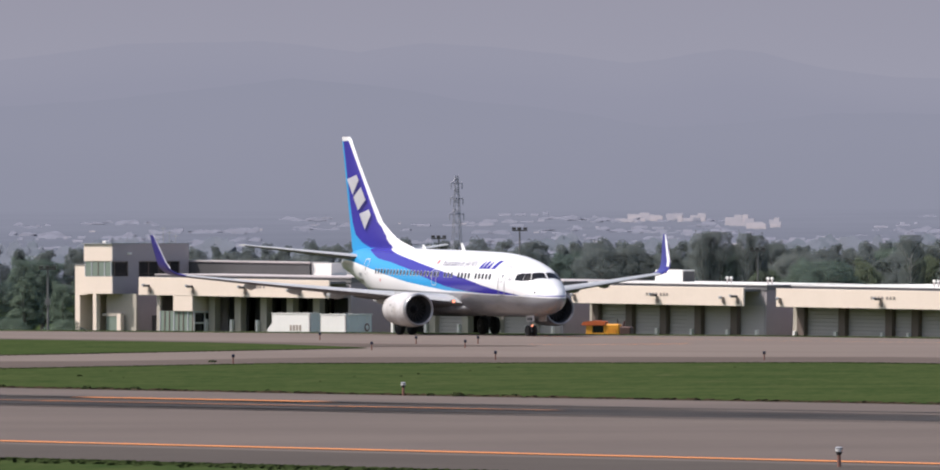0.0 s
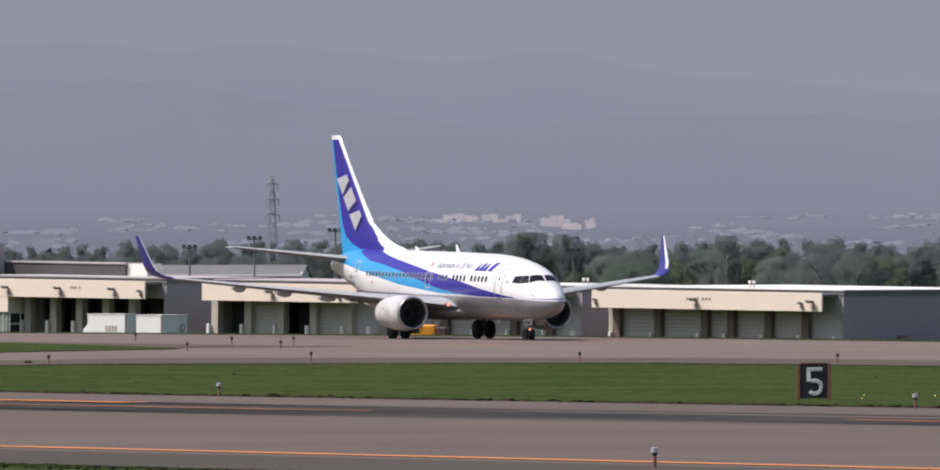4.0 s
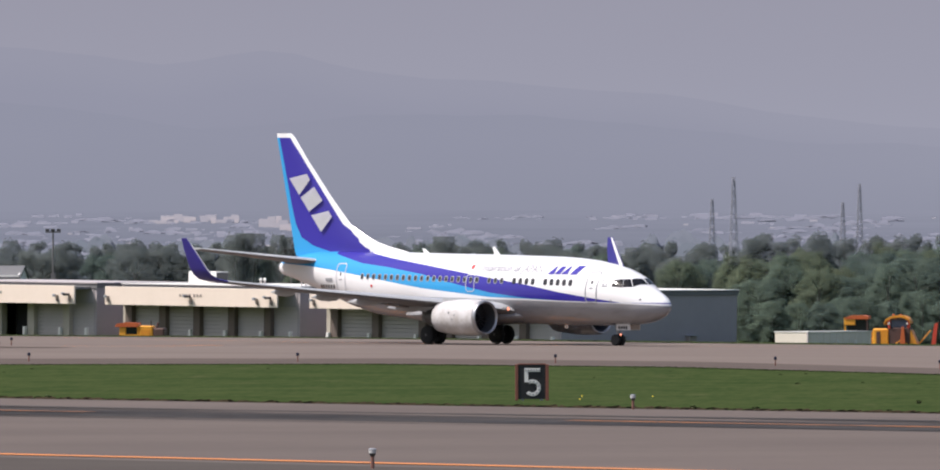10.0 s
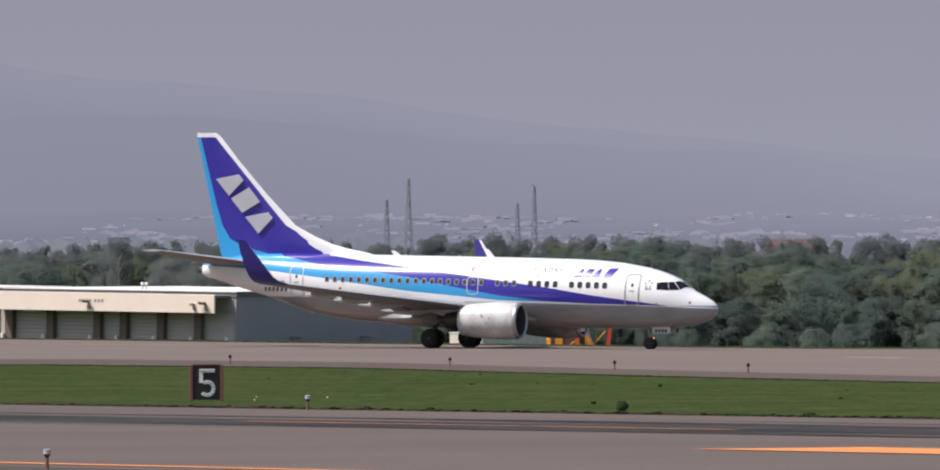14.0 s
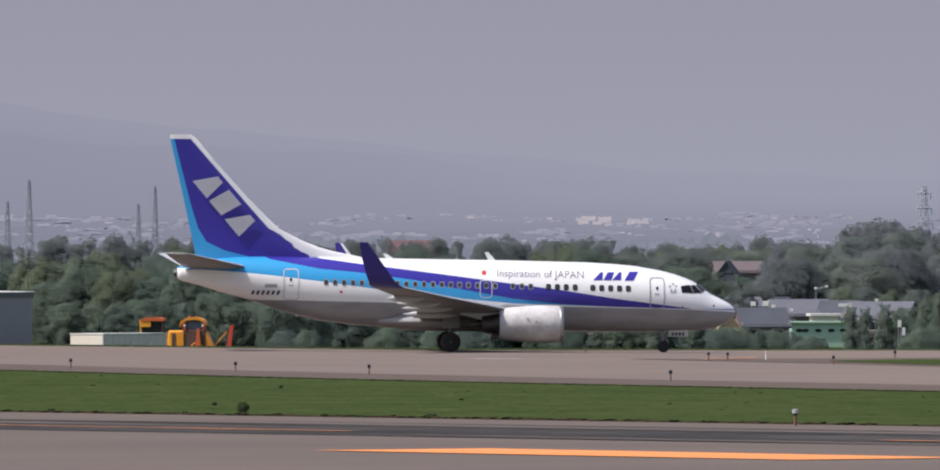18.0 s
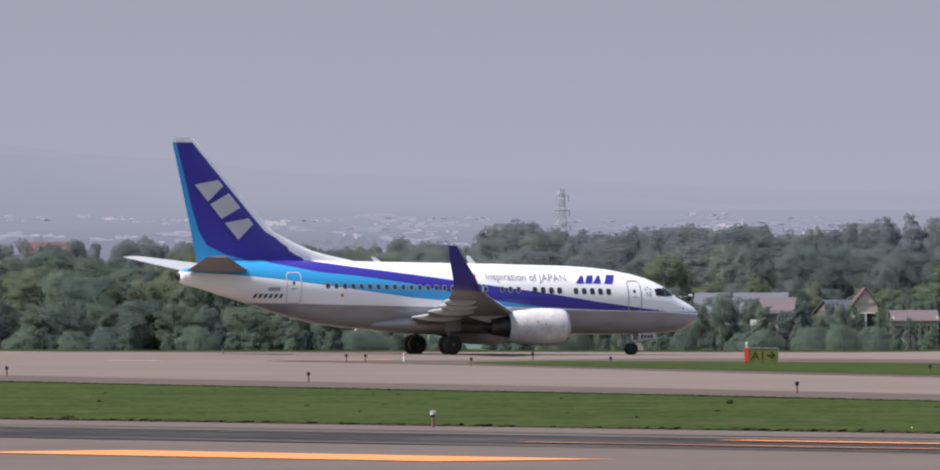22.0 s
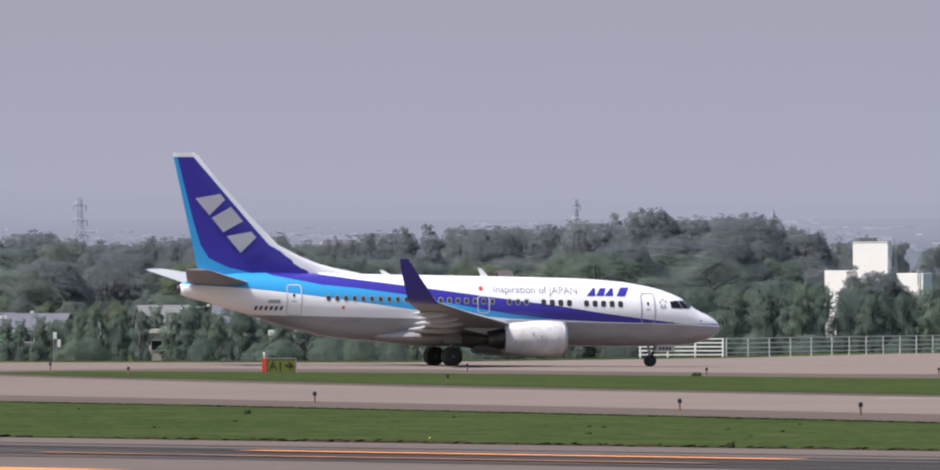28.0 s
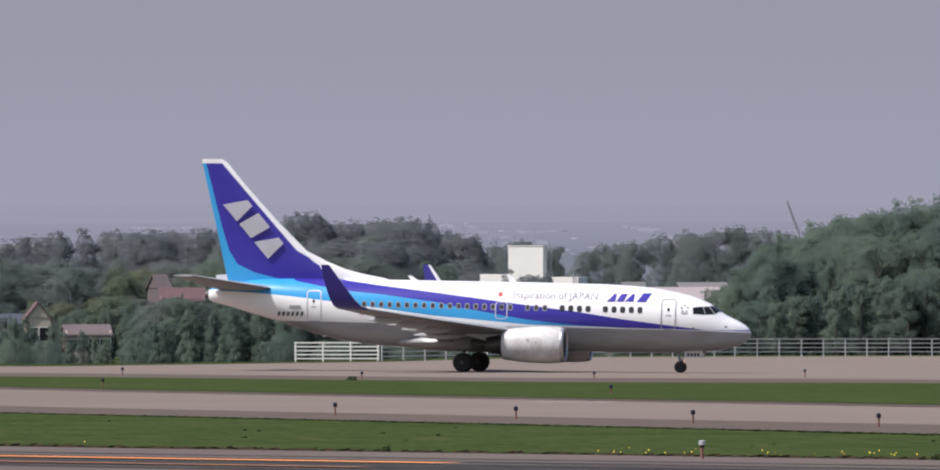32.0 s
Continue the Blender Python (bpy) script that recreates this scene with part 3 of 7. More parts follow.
def build_wheel(name, parent, x, y, r, wide, rim_r):
    hub = thing(name, pose(x, y, r), "", "")
    hub.parent = parent
    tyre = lathe([(-wide / 2, rim_r), (-wide / 2, r * 0.82), (-wide * 0.4, r * 0.95), (-wide * 0.2, r), (wide * 0.2, r), (wide * 0.4, r * 0.95), (wide / 2, r * 0.82), (wide / 2, rim_r)], 28)
    bmesh.ops.rotate(tyre, verts=tyre.verts, matrix=Matrix.Rotation(radians(90), 3, "Z"))
    part("tyre", tyre, M["rubber"], hub, smooth=True, sharp=40)
    rim = lathe([(-wide * 0.47, rim_r * 0.35), (-wide * 0.45, rim_r * 0.8), (-wide * 0.4, rim_r * 1.01), (wide * 0.4, rim_r * 1.01), (wide * 0.45, rim_r * 0.8), (wide * 0.47, rim_r * 0.35)], 20)
    bmesh.ops.rotate(rim, verts=rim.verts, matrix=Matrix.Rotation(radians(90), 3, "Z"))
    part("rim", rim, M["outline"], hub, "grey wheel rim", smooth=True, sharp=40)
    return hub


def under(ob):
    """Gives the faces that look down a darker grey that holds their shade."""
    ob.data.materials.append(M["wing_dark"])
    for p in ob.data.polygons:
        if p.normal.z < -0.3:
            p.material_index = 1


def build_aircraft():
    jet = thing("airliner", pose(0, 0, 0), "white twin-engine jet airliner with deep blue and sky blue sweep, taxiing", "airplane")
    stations = [0, 0.04, 0.12, 0.25, 0.4, 0.6, 0.82, 1.15, 1.54, 1.8, 2.04, 2.5, 2.97, 3.6, 4.4, 5.1, 5.85, 7.2, 8.7, 11, 13, 16, 18.7, 20.3, 21.3, 22.2, 23.2, 24.2, 25.1, 26.1, 27, 28.1, 29, 30, 31, 31.7, 32.2, 32.45]
    n = 48
    rings = [[hull(x, 2 * math.pi * k / n) for k in range(n)] for x in stations]
    body = part("fuselage", loft(rings), M["livery"], jet, "white fuselage with blue sweep and grey belly", smooth=True)
    # belly fairing
    fair = []
    for u, w, h in ((10.2, 0.3, 0.05), (11, 1.3, 0.3), (12.2, 1.85, 0.5), (14, 2.05, 0.56), (17, 2.05, 0.56), (19, 1.9, 0.5), (20.6, 1.3, 0.3), (21.6, 0.3, 0.06)):
        fair.append([(ax(u), w * math.cos(a), 1.72 + (0.75 * h / 0.56 if math.sin(a) > 0 else -h) * abs(math.sin(a))) for a in [2 * math.pi * k / 20 for k in range(20)]])
    part("belly_fairing", loft(fair), M["fairing"], jet, "grey wing root fairing under the belly", smooth=True, sharp=50)
    part("tail_outlet", lathe([(ax(32.4), 0.24), (ax(32.5), 0.25), (ax(32.66), 0.2), (ax(32.64), 0.16), (ax(32.5), 0.15)], 18), M["dark_metal"], jet, "dark metal exhaust in the tail cone").location.z = 4.45
    # cockpit glazing
    for side in (-1, 1):
        for corners in (((1.7, None), (2.16, None), (2.4, 3.9), (2.0, 3.45)), ((2.025, 3.44), (2.425, 3.895), (2.72, 3.89), (2.52, 3.43)), ((2.545, 3.42), (2.745, 3.9), (3.3, 3.84), (3.24, 3.46))):
            part("cockpit_window", pane_patch(corners, side), M["cockpit_glass"], body, "dark cockpit window", smooth=True)
    # cabin windows
    for side in (-1, 1):
        for k in range(35):
            if k in (5, 10, 14):
                continue
            xs = 6.36 + 0.515 * k
            z = 3.69 + 0.0165 * (xs - 6.36)
            f = part("window_frame", round_window(xs, z, 0.3, 0.37, side), M["outline"] if k > 10 else M["glass"], body)
            part("pane", round_window(xs, z, 0.22, 0.28, side, 0.02), M["cabin_pane"], f)
        ring = M["outline"]
        d = part("door", door_ring(4.3, 5.06, 2.6, 4.3, side), ring, body, "grey outlined cabin door")
        part("door_handle", round_window(4.68, 3.38, 0.34, 0.06, side), M["outline"], d)
        part("door_window", round_window(4.68, 3.72, 0.14, 0.2, side), M["glass"], d)
        d = part("door", door_ring(25.5, 26.28, 2.98, 4.7, side), M["outline_white"], body, "white outlined rear cabin door")
        part("door_handle", round_window(25.9, 3.78, 0.34, 0.06, side), M["outline"], d)
        part("door_window", round_window(25.9, 4.12, 0.14, 0.2, side), M["glass"], d)
        d = part("emergency_exit", door_ring(14.3, 14.93, 3.16, 4.1, side, 0.05), M["outline_white"], body, "white outlined overwing exit")
        part("exit_window", round_window(14.6, 3.8, 0.27, 0.36, side), M["glass"], d)
        # red disc and emblem by the forward door
        part("red_disc", round_window(14.72, 4.58, 0.26, 0.26, side), M["red"], body, "small red disc")
        for k in range(5):
            a = 2 * math.pi * k / 5 + 0.3
            part("emblem_mark", round_window(3.74 + 0.19 * math.cos(a), 3.78 + 0.19 * math.sin(a), 0.12, 0.12, side), M["outline"], body)
        part("emblem_bar", round_window(3.74, 3.5, 0.4, 0.07, side), M["outline"], body)
        # slogan and blocks
        def along(x, y, side=side):
            xs = 14.0 - x if side < 0 else 8.2 + x
            z = 4.3 + 0.0155 * (xs - 10) + y
            return Vector((ax(xs), side * (hull_side(xs, z) + 0.024), z))
        for before, word in (("", "Inspiration"), ("Inspiration ", "of"), ("Inspiration of ", "JAPAN")):
            shift = text_end(before + word, 0.6, 0.0) - text_end(word, 0.6, 0.0)
            part("slogan_word", words(word, 0.6, lambda x, y, d=shift: along(x + d, y)), M["slogan"], body, "blue-grey slogan lettering")
        def slab(x0, x1, lean, side=side):
            return side_quad([(x0 + lean, 4.16), (x1 + lean, 4.16), (x1 - lean, 4.68), (x0 - lean, 4.68)], side, 0.025)
        part("name_block", slab(5.9, 6.42, 0.16), M["navy"], body, "deep blue slanted block")
        for x0, x1, cut in ((6.66, 7.18, 0.19), (7.24, 7.68, 0.03), (7.74, 8.26, 0.19)):
            part("name_mark", side_quad([(x0 + 0.12, 4.18), (x1 + 0.12, 4.18), (x1 - 0.12 - cut, 4.64), (x0 - 0.12 + cut, 4.64)], side, 0.025), M["navy"], body, "plain deep blue slanted block")
        for k in range(6):
            x0 = 26.55 + 0.29 * k
            part("registration_bar", side_quad([(x0 + 0.05, 3.24), (x0 + 0.2, 3.24), (x0 + 0.12, 3.48), (x0 - 0.03, 3.48)], side, 0.03, 3), M["dark_grey"], body)
        part("service_panel", round_window(23.0, 3.42, 0.16, 0.16, side), M["red"], body)
        part("static_port", round_window(1.35, 2.72, 0.12, 0.09, side), M["black"], body)
        part("static_port", round_window(3.2, 2.62, 0.06, 0.18, side), M["black"], body)
        part("flag_patch", side_quad([(26.7, 3.66), (27.4, 3.66), (27.4, 3.86), (26.7, 3.86)], side, 0.03, 3), M["outline"], body)
    # fin with its dorsal fillet
    rings = []
    for z, le, te in ((5.3, 20.8, 31.27), (5.62, 22.0, 31.38), (5.87, 23.3, 31.43), (6.12, 24.25, 31.49), (6.57, 25.35, 31.59), (7.2, 26.6, 31.73), (8.3, 27.7, 31.97), (9, 28.4, 32.13), (11, 30.22, 32.58), (12.4, 31.38, 32.9), (12.62, 31.72, 32.9)):
        th = 0.34 if z < 6.3 else 0.3 - 0.02 * (z - 6)
        pts = foil(te - le, th / (te - le))
        rings.append([(ax(le + a), b, z - 0.12) for a, b in pts])
    fin = part("fin", loft(rings), M["fin_livery"], jet, "deep blue tail fin with white leading edge and sky blue rear edge", smooth=True, sharp=40)
    def on_fin(points, side):
        bm = bmesh.new()
        bm.faces.new([bm.verts.new((ax(xs), side * 0.24, z)) for xs, z in points])
        bmesh.ops.solidify(bm, geom=bm.faces[:], thickness=-side * 0.02)
        bmesh.ops.recalc_face_normals(bm, faces=bm.faces)
        return bm
    for side in (-1, 1):
        # three plain white blocks that step down along the leading edge
        d, up = Vector((-0.647, -0.762)), Vector((-0.762, 0.647))
        base = Vector((31.6, 9.8))
        for b0, b1, t0, t1 in ((0.0, 1.3, 0.75, 1.2), (1.5, 2.6, 1.75, 2.85), (2.9, 4.2, 3.65, 4.1)):
            pts = []
            for u, v in ((b0, 0.0), (b1, 0.0), (t1, 1.3), (t0, 1.3)):
                p = base + d * u + up * v
                pts.append((p.x, p.y))
            part("tail_block", on_fin(pts, side), M["white"], fin, "plain white slanted block on the fin")
    # wings, engines, stabilisers
    for k in (-1, 1):
        w = part("wing", wing_mesh([(k * 1.2, 11.1, 7.7, 1.95, 0.13, 0), (k * 1.9, 11.6, 7.0, 2.1, 0.125, 0), (k * 5.6, 14.0, 4.45, 2.55, 0.11, 6), (k * 11, 17.1, 2.95, 3.12, 0.1, 6), (k * 16.4, 20.05, 1.75, 3.72, 0.1, 7)]), M["wing_grey"], jet, "pale grey swept wing", smooth=True, sharp=50)
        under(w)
        part("winglet", wing_mesh([(k * 16.4, 20.05, 1.75, 3.72, 0.1, 7), (k * 16.95, 20.35, 1.62, 3.86, 0.1, 20), (k * 17.3, 20.62, 1.48, 4.15, 0.09, 48), (k * 17.46, 20.9, 1.34, 4.55, 0.09, 72), (k * 17.66, 21.66, 0.86, 5.6, 0.085, 78), (k * 17.8, 22.15, 0.46, 6.28, 0.08, 78)]), M["winglet"], w, "deep blue blended winglet", smooth=True, sharp=50)
        part("winglet_edge", wing_mesh([(k * 17.23, 20.64, 0.34, 4.2, 0.2, 48), (k * 17.39, 20.92, 0.3, 4.57, 0.2, 72), (k * 17.6, 21.67, 0.22, 5.61, 0.2, 78), (k * 17.75, 22.16, 0.14, 6.26, 0.2, 78)]), M["white"], w, "white band inside the winglet leading edge", smooth=True, sharp=50)
        for y, x0, ln in ((3.9, 16.3, 3.2), (7.0, 16.8, 2.9), (9.6, 17.6, 2.5), (12.2, 18.7, 2.1)):
            z = 2.1 + (y - 1.9) * 0.112
            prof = [(ax(x0 + ln * u), r) for u, r in ((0, 0.03), (0.15, 0.15), (0.4, 0.2), (0.7, 0.16), (1.0, 0.02))]
            bm = lathe(prof, 12)
            for v in bm.verts:
                v.co = Vector((v.co.x, v.co.y * 0.75 + k * y, v.co.z * 1.3 + z - 0.16))
            part("flap_fairing", bm, M["wing_grey"], w, "pale flap track fairing", smooth=True)
        # flap and slat edges
        part("flap", wing_mesh([(k * 2.0, 17.55, 1.3, 1.95, 0.1, 0), (k * 5.7, 17.5, 1.15, 2.4, 0.1, 6)]), M["wing_dark"], w, "grey inboard flap", smooth=True, sharp=50)
        part("navigation_light", rod(bmesh.new(), (ax(20.4), k * 16.9, 3.86), (ax(20.62), k * 16.95, 3.87), 0.06, 0.04, 8), M["glass"], w)
        e = part("engine", lathe([(ax(10.5), 1.03), (ax(10.6), 1.05), (ax(11.3), 1.09), (ax(12.4), 1.06), (ax(13.4), 0.96), (ax(14.0), 0.87), (ax(13.95), 0.82), (ax(12.6), 0.8)], 36, caps=False), M["nacelle"], jet, "white engine nacelle", smooth=True, sharp=60)
        e.location = (0, k * 4.83, 1.63)
        part("intake_lip", lathe([(ax(10.4), 0.86), (ax(10.32), 0.9), (ax(10.29), 0.94), (ax(10.34), 0.99), (ax(10.52), 1.035), (ax(10.53), 1.02)], 36, caps=False), M["lip_metal"], e, "polished metal intake lip", smooth=True)
        part("intake_duct", lathe([(ax(10.4), 0.862), (ax(10.6), 0.82), (ax(11.2), 0.79)], 36, caps=False), M["duct"], e, "intake duct with its shade put into the dark colour", smooth=True)
        fan = lathe([(ax(11.15), 0.8), (ax(11.1), 0.26), (ax(10.75), 0.05)], 28)
        part("fan", fan, M["black"], e, "dark fan with spinner")
        for q in range(18):
            a = 2 * math.pi * q / 18
            bm = bmesh.new()
            vs = [bm.verts.new((ax(11.08), r * math.cos(a + s), r * math.sin(a + s))) for r, s in ((0.26, -0.03), (0.78, -0.05), (0.78, 0.05), (0.26, 0.08))]
            for v, dx in zip(vs, (0.0, 0.05, -0.02, -0.03)):
                v.co.x += dx
            bm.faces.new(vs)
            part("fan_blade", bm, M["dark_metal"], e)
        part("core_cowl", lathe([(ax(13.0), 0.66), (ax(14.2), 0.6), (ax(15.0), 0.45), (ax(14.98), 0.4), (ax(14.4), 0.4)], 24, caps=False), M["dark_metal"], e, "dark exhaust cowl", smooth=True)
        part("exhaust_cone", lathe([(ax(14.4), 0.32), (ax(15.2), 0.2), (ax(15.7), 0.03)], 18), M["dark_metal"], e, "burnt metal exhaust cone", smooth=True)
        part("engine_strake", boxed(ax(12.3), ax(11.3), -k * 0.95 - 0.02, -k * 0.95 + 0.02, 0.45, 0.72), M["white"], e)
        for dx, dz in ((11.9, 0.15), (12.4, 0.28), (12.1, -0.1)):
            part("cowl_mark", boxed(ax(dx) - 0.04, ax(dx) + 0.04, k * 1.06 - 0.02, k * 1.06 + 0.02, dz - 0.05, dz + 0.05), M["outline"], e)
        py = loft([[(ax(x0), k * 4.83 + 0.16 * c, z0), (ax(x1), k * 4.83 + 0.16 * c, z1), (ax(x2), k * 4.83 + 0.1 * c, z2), (ax(x3), k * 4.83 + 0.1 * c, z3)] for c in (-1, 1) for x0, z0, x1, z1, x2, z2, x3, z3 in ((11.2, 2.62, 13.6, 2.75, 16.4, 2.2, 15.0, 1.85),)])
        part("pylon", py, M["wing_grey"], jet, "grey engine pylon")
        tail = part("stabiliser", wing_mesh([(k * 0.4, 28.2, 3.9, 4.8, 0.1, 0), (k * 0.95, 28.6, 3.6, 4.87, 0.1, 6), (k * 7.1, 32.1, 1.25, 5.6, 0.09, 6)]), M["wing_grey"], jet, "pale grey tailplane", smooth=True, sharp=50)
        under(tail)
        # main gear
        leg = part("main_gear_leg", rod(rod(rod(bmesh.new(), (0, k * 2.85, 0.56), (0.05, k * 2.75, 2.1), 0.13, 0.15, 12), (0, k * 2.2, 0.56), (0, k * 3.5, 0.56), 0.08, None, 10), (0, k * 2.85, 0.8), (0.1, k * 1.6, 1.9), 0.06, None, 8), M["gear_grey"], jet, "dark grey main landing gear leg")
        part("gear_door", boxed(-0.5, 0.5, k * 3.3 - 0.03, k * 3.3 + 0.03, 1.35, 2.3, 0.02), M["wing_dark"], leg, "grey gear door")
        lamp = part("landing_light", lathe([(ax(11.7), 0.1), (ax(11.27), 0.13), (ax(11.26), 0.1)], 14, caps=False), M["wing_dark"], w, "landing light in the wing root")
        lamp.location = (0, k * 2.05, 2.13)
        part("bulb", rod(bmesh.new(), (ax(11.27), 0, 0), (ax(11.25), 0, 0), 0.1, None, 12), M["lamp_glow"], lamp, "lit lamp glass")
        for y in (2.43, 3.27):
            WHEELS.append((build_wheel("main_wheel", jet, 0, k * y, 0.56, 0.38, 0.27), 0.56))
    nx = ax(4.2)
    leg = part("nose_gear_leg", rod(rod(rod(bmesh.new(), (nx, 0, 0.34), (nx - 0.15, 0, 1.6), 0.075, 0.09, 12), (nx, -0.3, 0.34), (nx, 0.3, 0.34), 0.05, None, 10), (nx, 0, 0.75), (nx + 0.75, 0, 1.5), 0.04, None, 8), M["outline"], jet, "grey nose landing gear leg")
    lamp = part("taxi_light", lathe([(nx + 0.02, 0.05), (nx + 0.2, 0.085), (nx + 0.2, 0.07)], 14, caps=False), M["dark_metal"], leg, "shrouded taxi light")
    lamp.location.z = 0.66
    part("bulb", rod(bmesh.new(), (nx + 0.18, 0, 0), (nx + 0.205, 0, 0), 0.07, None, 12), M["lamp_glow"], lamp, "lit lamp glass")
    for k in (-1, 1):
        d = part("nose_gear_door", boxed(nx + 0.28, nx + 1.4, k * 0.42 - 0.02, k * 0.42 + 0.02, 0.92, 1.3, 0.01), M["nacelle"], jet, "grey nose gear door with dark marks")
        for q in range(4):
            part("door_mark", boxed(nx + 0.45 + 0.2 * q, nx + 0.59 + 0.2 * q, k * 0.445 - 0.006, k * 0.445 + 0.006, 0.98, 1.16), M["black"], d)
        WHEELS.append((build_wheel("nose_wheel", jet, nx, k * 0.21, 0.34, 0.2, 0.17), 0.34))
    # aerials and beacon
    for xs, h in ((14.2, 0.46), (20.1, 0.26)):
        z = bent(xs, F_TOP)
        bm = loft([[(ax(xs) + d0, -0.03, z - 0.05), (ax(xs) + d1, -0.03, z - 0.05), (ax(xs) + d2, -0.015, z + h), (ax(xs) + d3, -0.015, z + h)] if s < 0 else [(ax(xs) + d0, 0.03, z - 0.05), (ax(xs) + d1, 0.03, z - 0.05), (ax(xs) + d2, 0.015, z + h), (ax(xs) + d3, 0.015, z + h)] for s in (-1, 1) for d0, d1, d2, d3 in ((0.25, -0.2, -0.42, -0.2),)])
        part("aerial", bm, M["white"], jet, "white blade aerial")
    part("beacon", rod(bmesh.new(), (ax(16.2), 0, bent(16.2, F_TOP) - 0.02), (ax(16.2), 0, bent(16.2, F_TOP) + 0.07), 0.08, 0.05, 10), M["outline"], jet, "grey anti-collision beacon")
    part("belly_aerial", boxed(ax(8.6), ax(8.3), -0.02, 0.02, 1.0, 1.32), M["white"], jet)
    part("drain_mast", boxed(ax(25.6), ax(25.4), -0.02, 0.02, 2.0, 2.3), M["white"], jet)
    return jet


WHEELS = []
airliner = build_aircraft()


# ---------------------------------------------------------------- airfield furniture
def spot(az, r):
    """A place by its bearing (in units of 1/24000 rad, 2000 is north) and distance."""
    b = (az - 2000) / 24000
    return Vector((r * math.sin(b), r * math.cos(b)))


def high(el, r):
    """The height seen that many units above the horizon at that distance."""
    return EYE[2] + el * r / 24000


def on_ground(x, y, lift=0.0, turn=0.0):
    return pose(x, y, lie(x, y) + lift, 0, 0, turn)


def facing(x, y):
    """The turn that makes a thing's front (its -y side) look at the camera."""
    return -math.degrees(math.atan2(x, y))


M["frame_red"] = worn("faded_red_frame", (0.22, 0.075, 0.05), (0.15, 0.06, 0.045), 0.7, 2.0, 8.0)


# distance sign with a white 5
def build_sign_five():
    x, y = -24.3, 520.7
    s = thing("distance_sign", on_ground(x, y, 0, facing(x, y)), "black runway distance sign with a white 5 in a red-brown frame", "airport sign")
    part("panel", boxed(-0.5, 0.5, 0, 0.16, 0.05, 1.3, 0.01), M["black"], s, "black sign face")
    for k in (-1, 1):
        part("side_frame", boxed(k * 0.5 - 0.001 if k > 0 else -0.61, 0.61 if k > 0 else -0.499, -0.03, 0.2, 0.0, 1.31, 0.01), M["frame_red"], s, "faded red-brown frame")
    part("top_frame", boxed(-0.5, 0.5, -0.02, 0.18, 1.3, 1.34), M["frame_red"], s)
    # the figure as segments
    fig = bmesh.new()
    box(fig, -0.27, 0.3, -0.02, 0.01, 1.04, 1.17)
    box(fig, -0.27, -0.13, -0.02, 0.01, 0.66, 1.04)
    n = 12
    for k in range(n):
        a0, a1 = radians(125 - 265 * k / n), radians(125 - 265 * (k + 1) / n)
        ps = [(0.02 + r * math.cos(a), 0.46 + r * 1.02 * math.sin(a)) for a, r in ((a0, 0.3), (a1, 0.3), (a1, 0.17), (a0, 0.17))]
        f = fig.faces.new([fig.verts.new((px, -0.02, pz)) for px, pz in ps])
    bmesh.ops.recalc_face_normals(fig, faces=fig.faces)
    part("figure", fig, M["white_wall"], s, "white figure 5")
    studs = bmesh.new()
    for k in range(6):
        box(studs, -0.25 + 0.1 * k, -0.2 + 0.1 * k, -0.045, -0.02, 1.08, 1.13)
    for k in range(8):
        a = radians(110 - 32 * k)
        px, pz = 0.02 + 0.235 * math.cos(a), 0.46 + 0.24 * math.sin(a)
        box(studs, px - 0.025, px + 0.025, -0.045, -0.02, pz - 0.025, pz + 0.025)
    part("reflector_studs", studs, M["outline"], s, "small grey reflector studs")
    for k in (-0.35, 0.35):
        part("foot", boxed(k - 0.05, k + 0.05, 0.02, 0.14, -0.1, 0.06), M["outline"], s)


build_sign_five()
M["sign_yellow"] = worn("sign_yellow", (0.15, 0.16, 0.024), (0.125, 0.135, 0.022), 0.5, 1.0, 6.0)


def build_sign_taxi():
    x, y = 32.9, 756.4
    s = thing("taxiway_sign", on_ground(x, y, 0.07, facing(x, y)), "yellow-green taxiway sign reading A1 with an arrow and a red end", "airport sign")
    part("panel", boxed(-0.66, 0.86, 0, 0.2, 0.16, 0.86, 0.015), M["sign_yellow"], s, "yellow-green sign face")
    part("red_end", boxed(-0.92, -0.665, -0.03, 0.24, 0.14, 0.9, 0.015), M["machine_red"], s, "red end box")
    part("rim", box(box(bmesh.new(), -0.67, 0.88, -0.02, 0.22, 0.861, 0.9), 0.862, 0.9, -0.02, 0.22, 0.14, 0.86), M["outline"], s)
    part("letter", words("A", 0.62, lambda u, v: Vector((-0.55 + u, -0.012, 0.28 + v))), M["black"], s)
    part("figure", words("1", 0.62, lambda u, v: Vector((-0.12 + u, -0.012, 0.28 + v))), M["black"], s)
    ar = bmesh.new()
    box(ar, 0.28, 0.6, -0.02, -0.004, 0.47, 0.54)
    for k in (-1, 1):
        ar.faces.new([ar.verts.new((px, -0.02, 0.505 + k * pz)) for px, pz in ((0.74, 0.0), (0.52, 0.2), (0.46, 0.14), (0.63, 0.0))])
    part("arrow", ar, M["black"], s, "black arrow")
    for k in (-0.5, 0.1, 0.7):
        part("leg", rod(bmesh.new(), (k, 0.1, -0.05), (k, 0.1, 0.17), 0.03), M["outline"], s)
    lamp = part("obstruction_lamp", rod(rod(bmesh.new(), (-0.8, 0.1, 0.9), (-0.8, 0.1, 1.1), 0.025), (-0.8, 0.1, 1.1), (-0.8, 0.1, 1.2), 0.06, 0.04), M["white_wall"], s, "small white lamp on top")


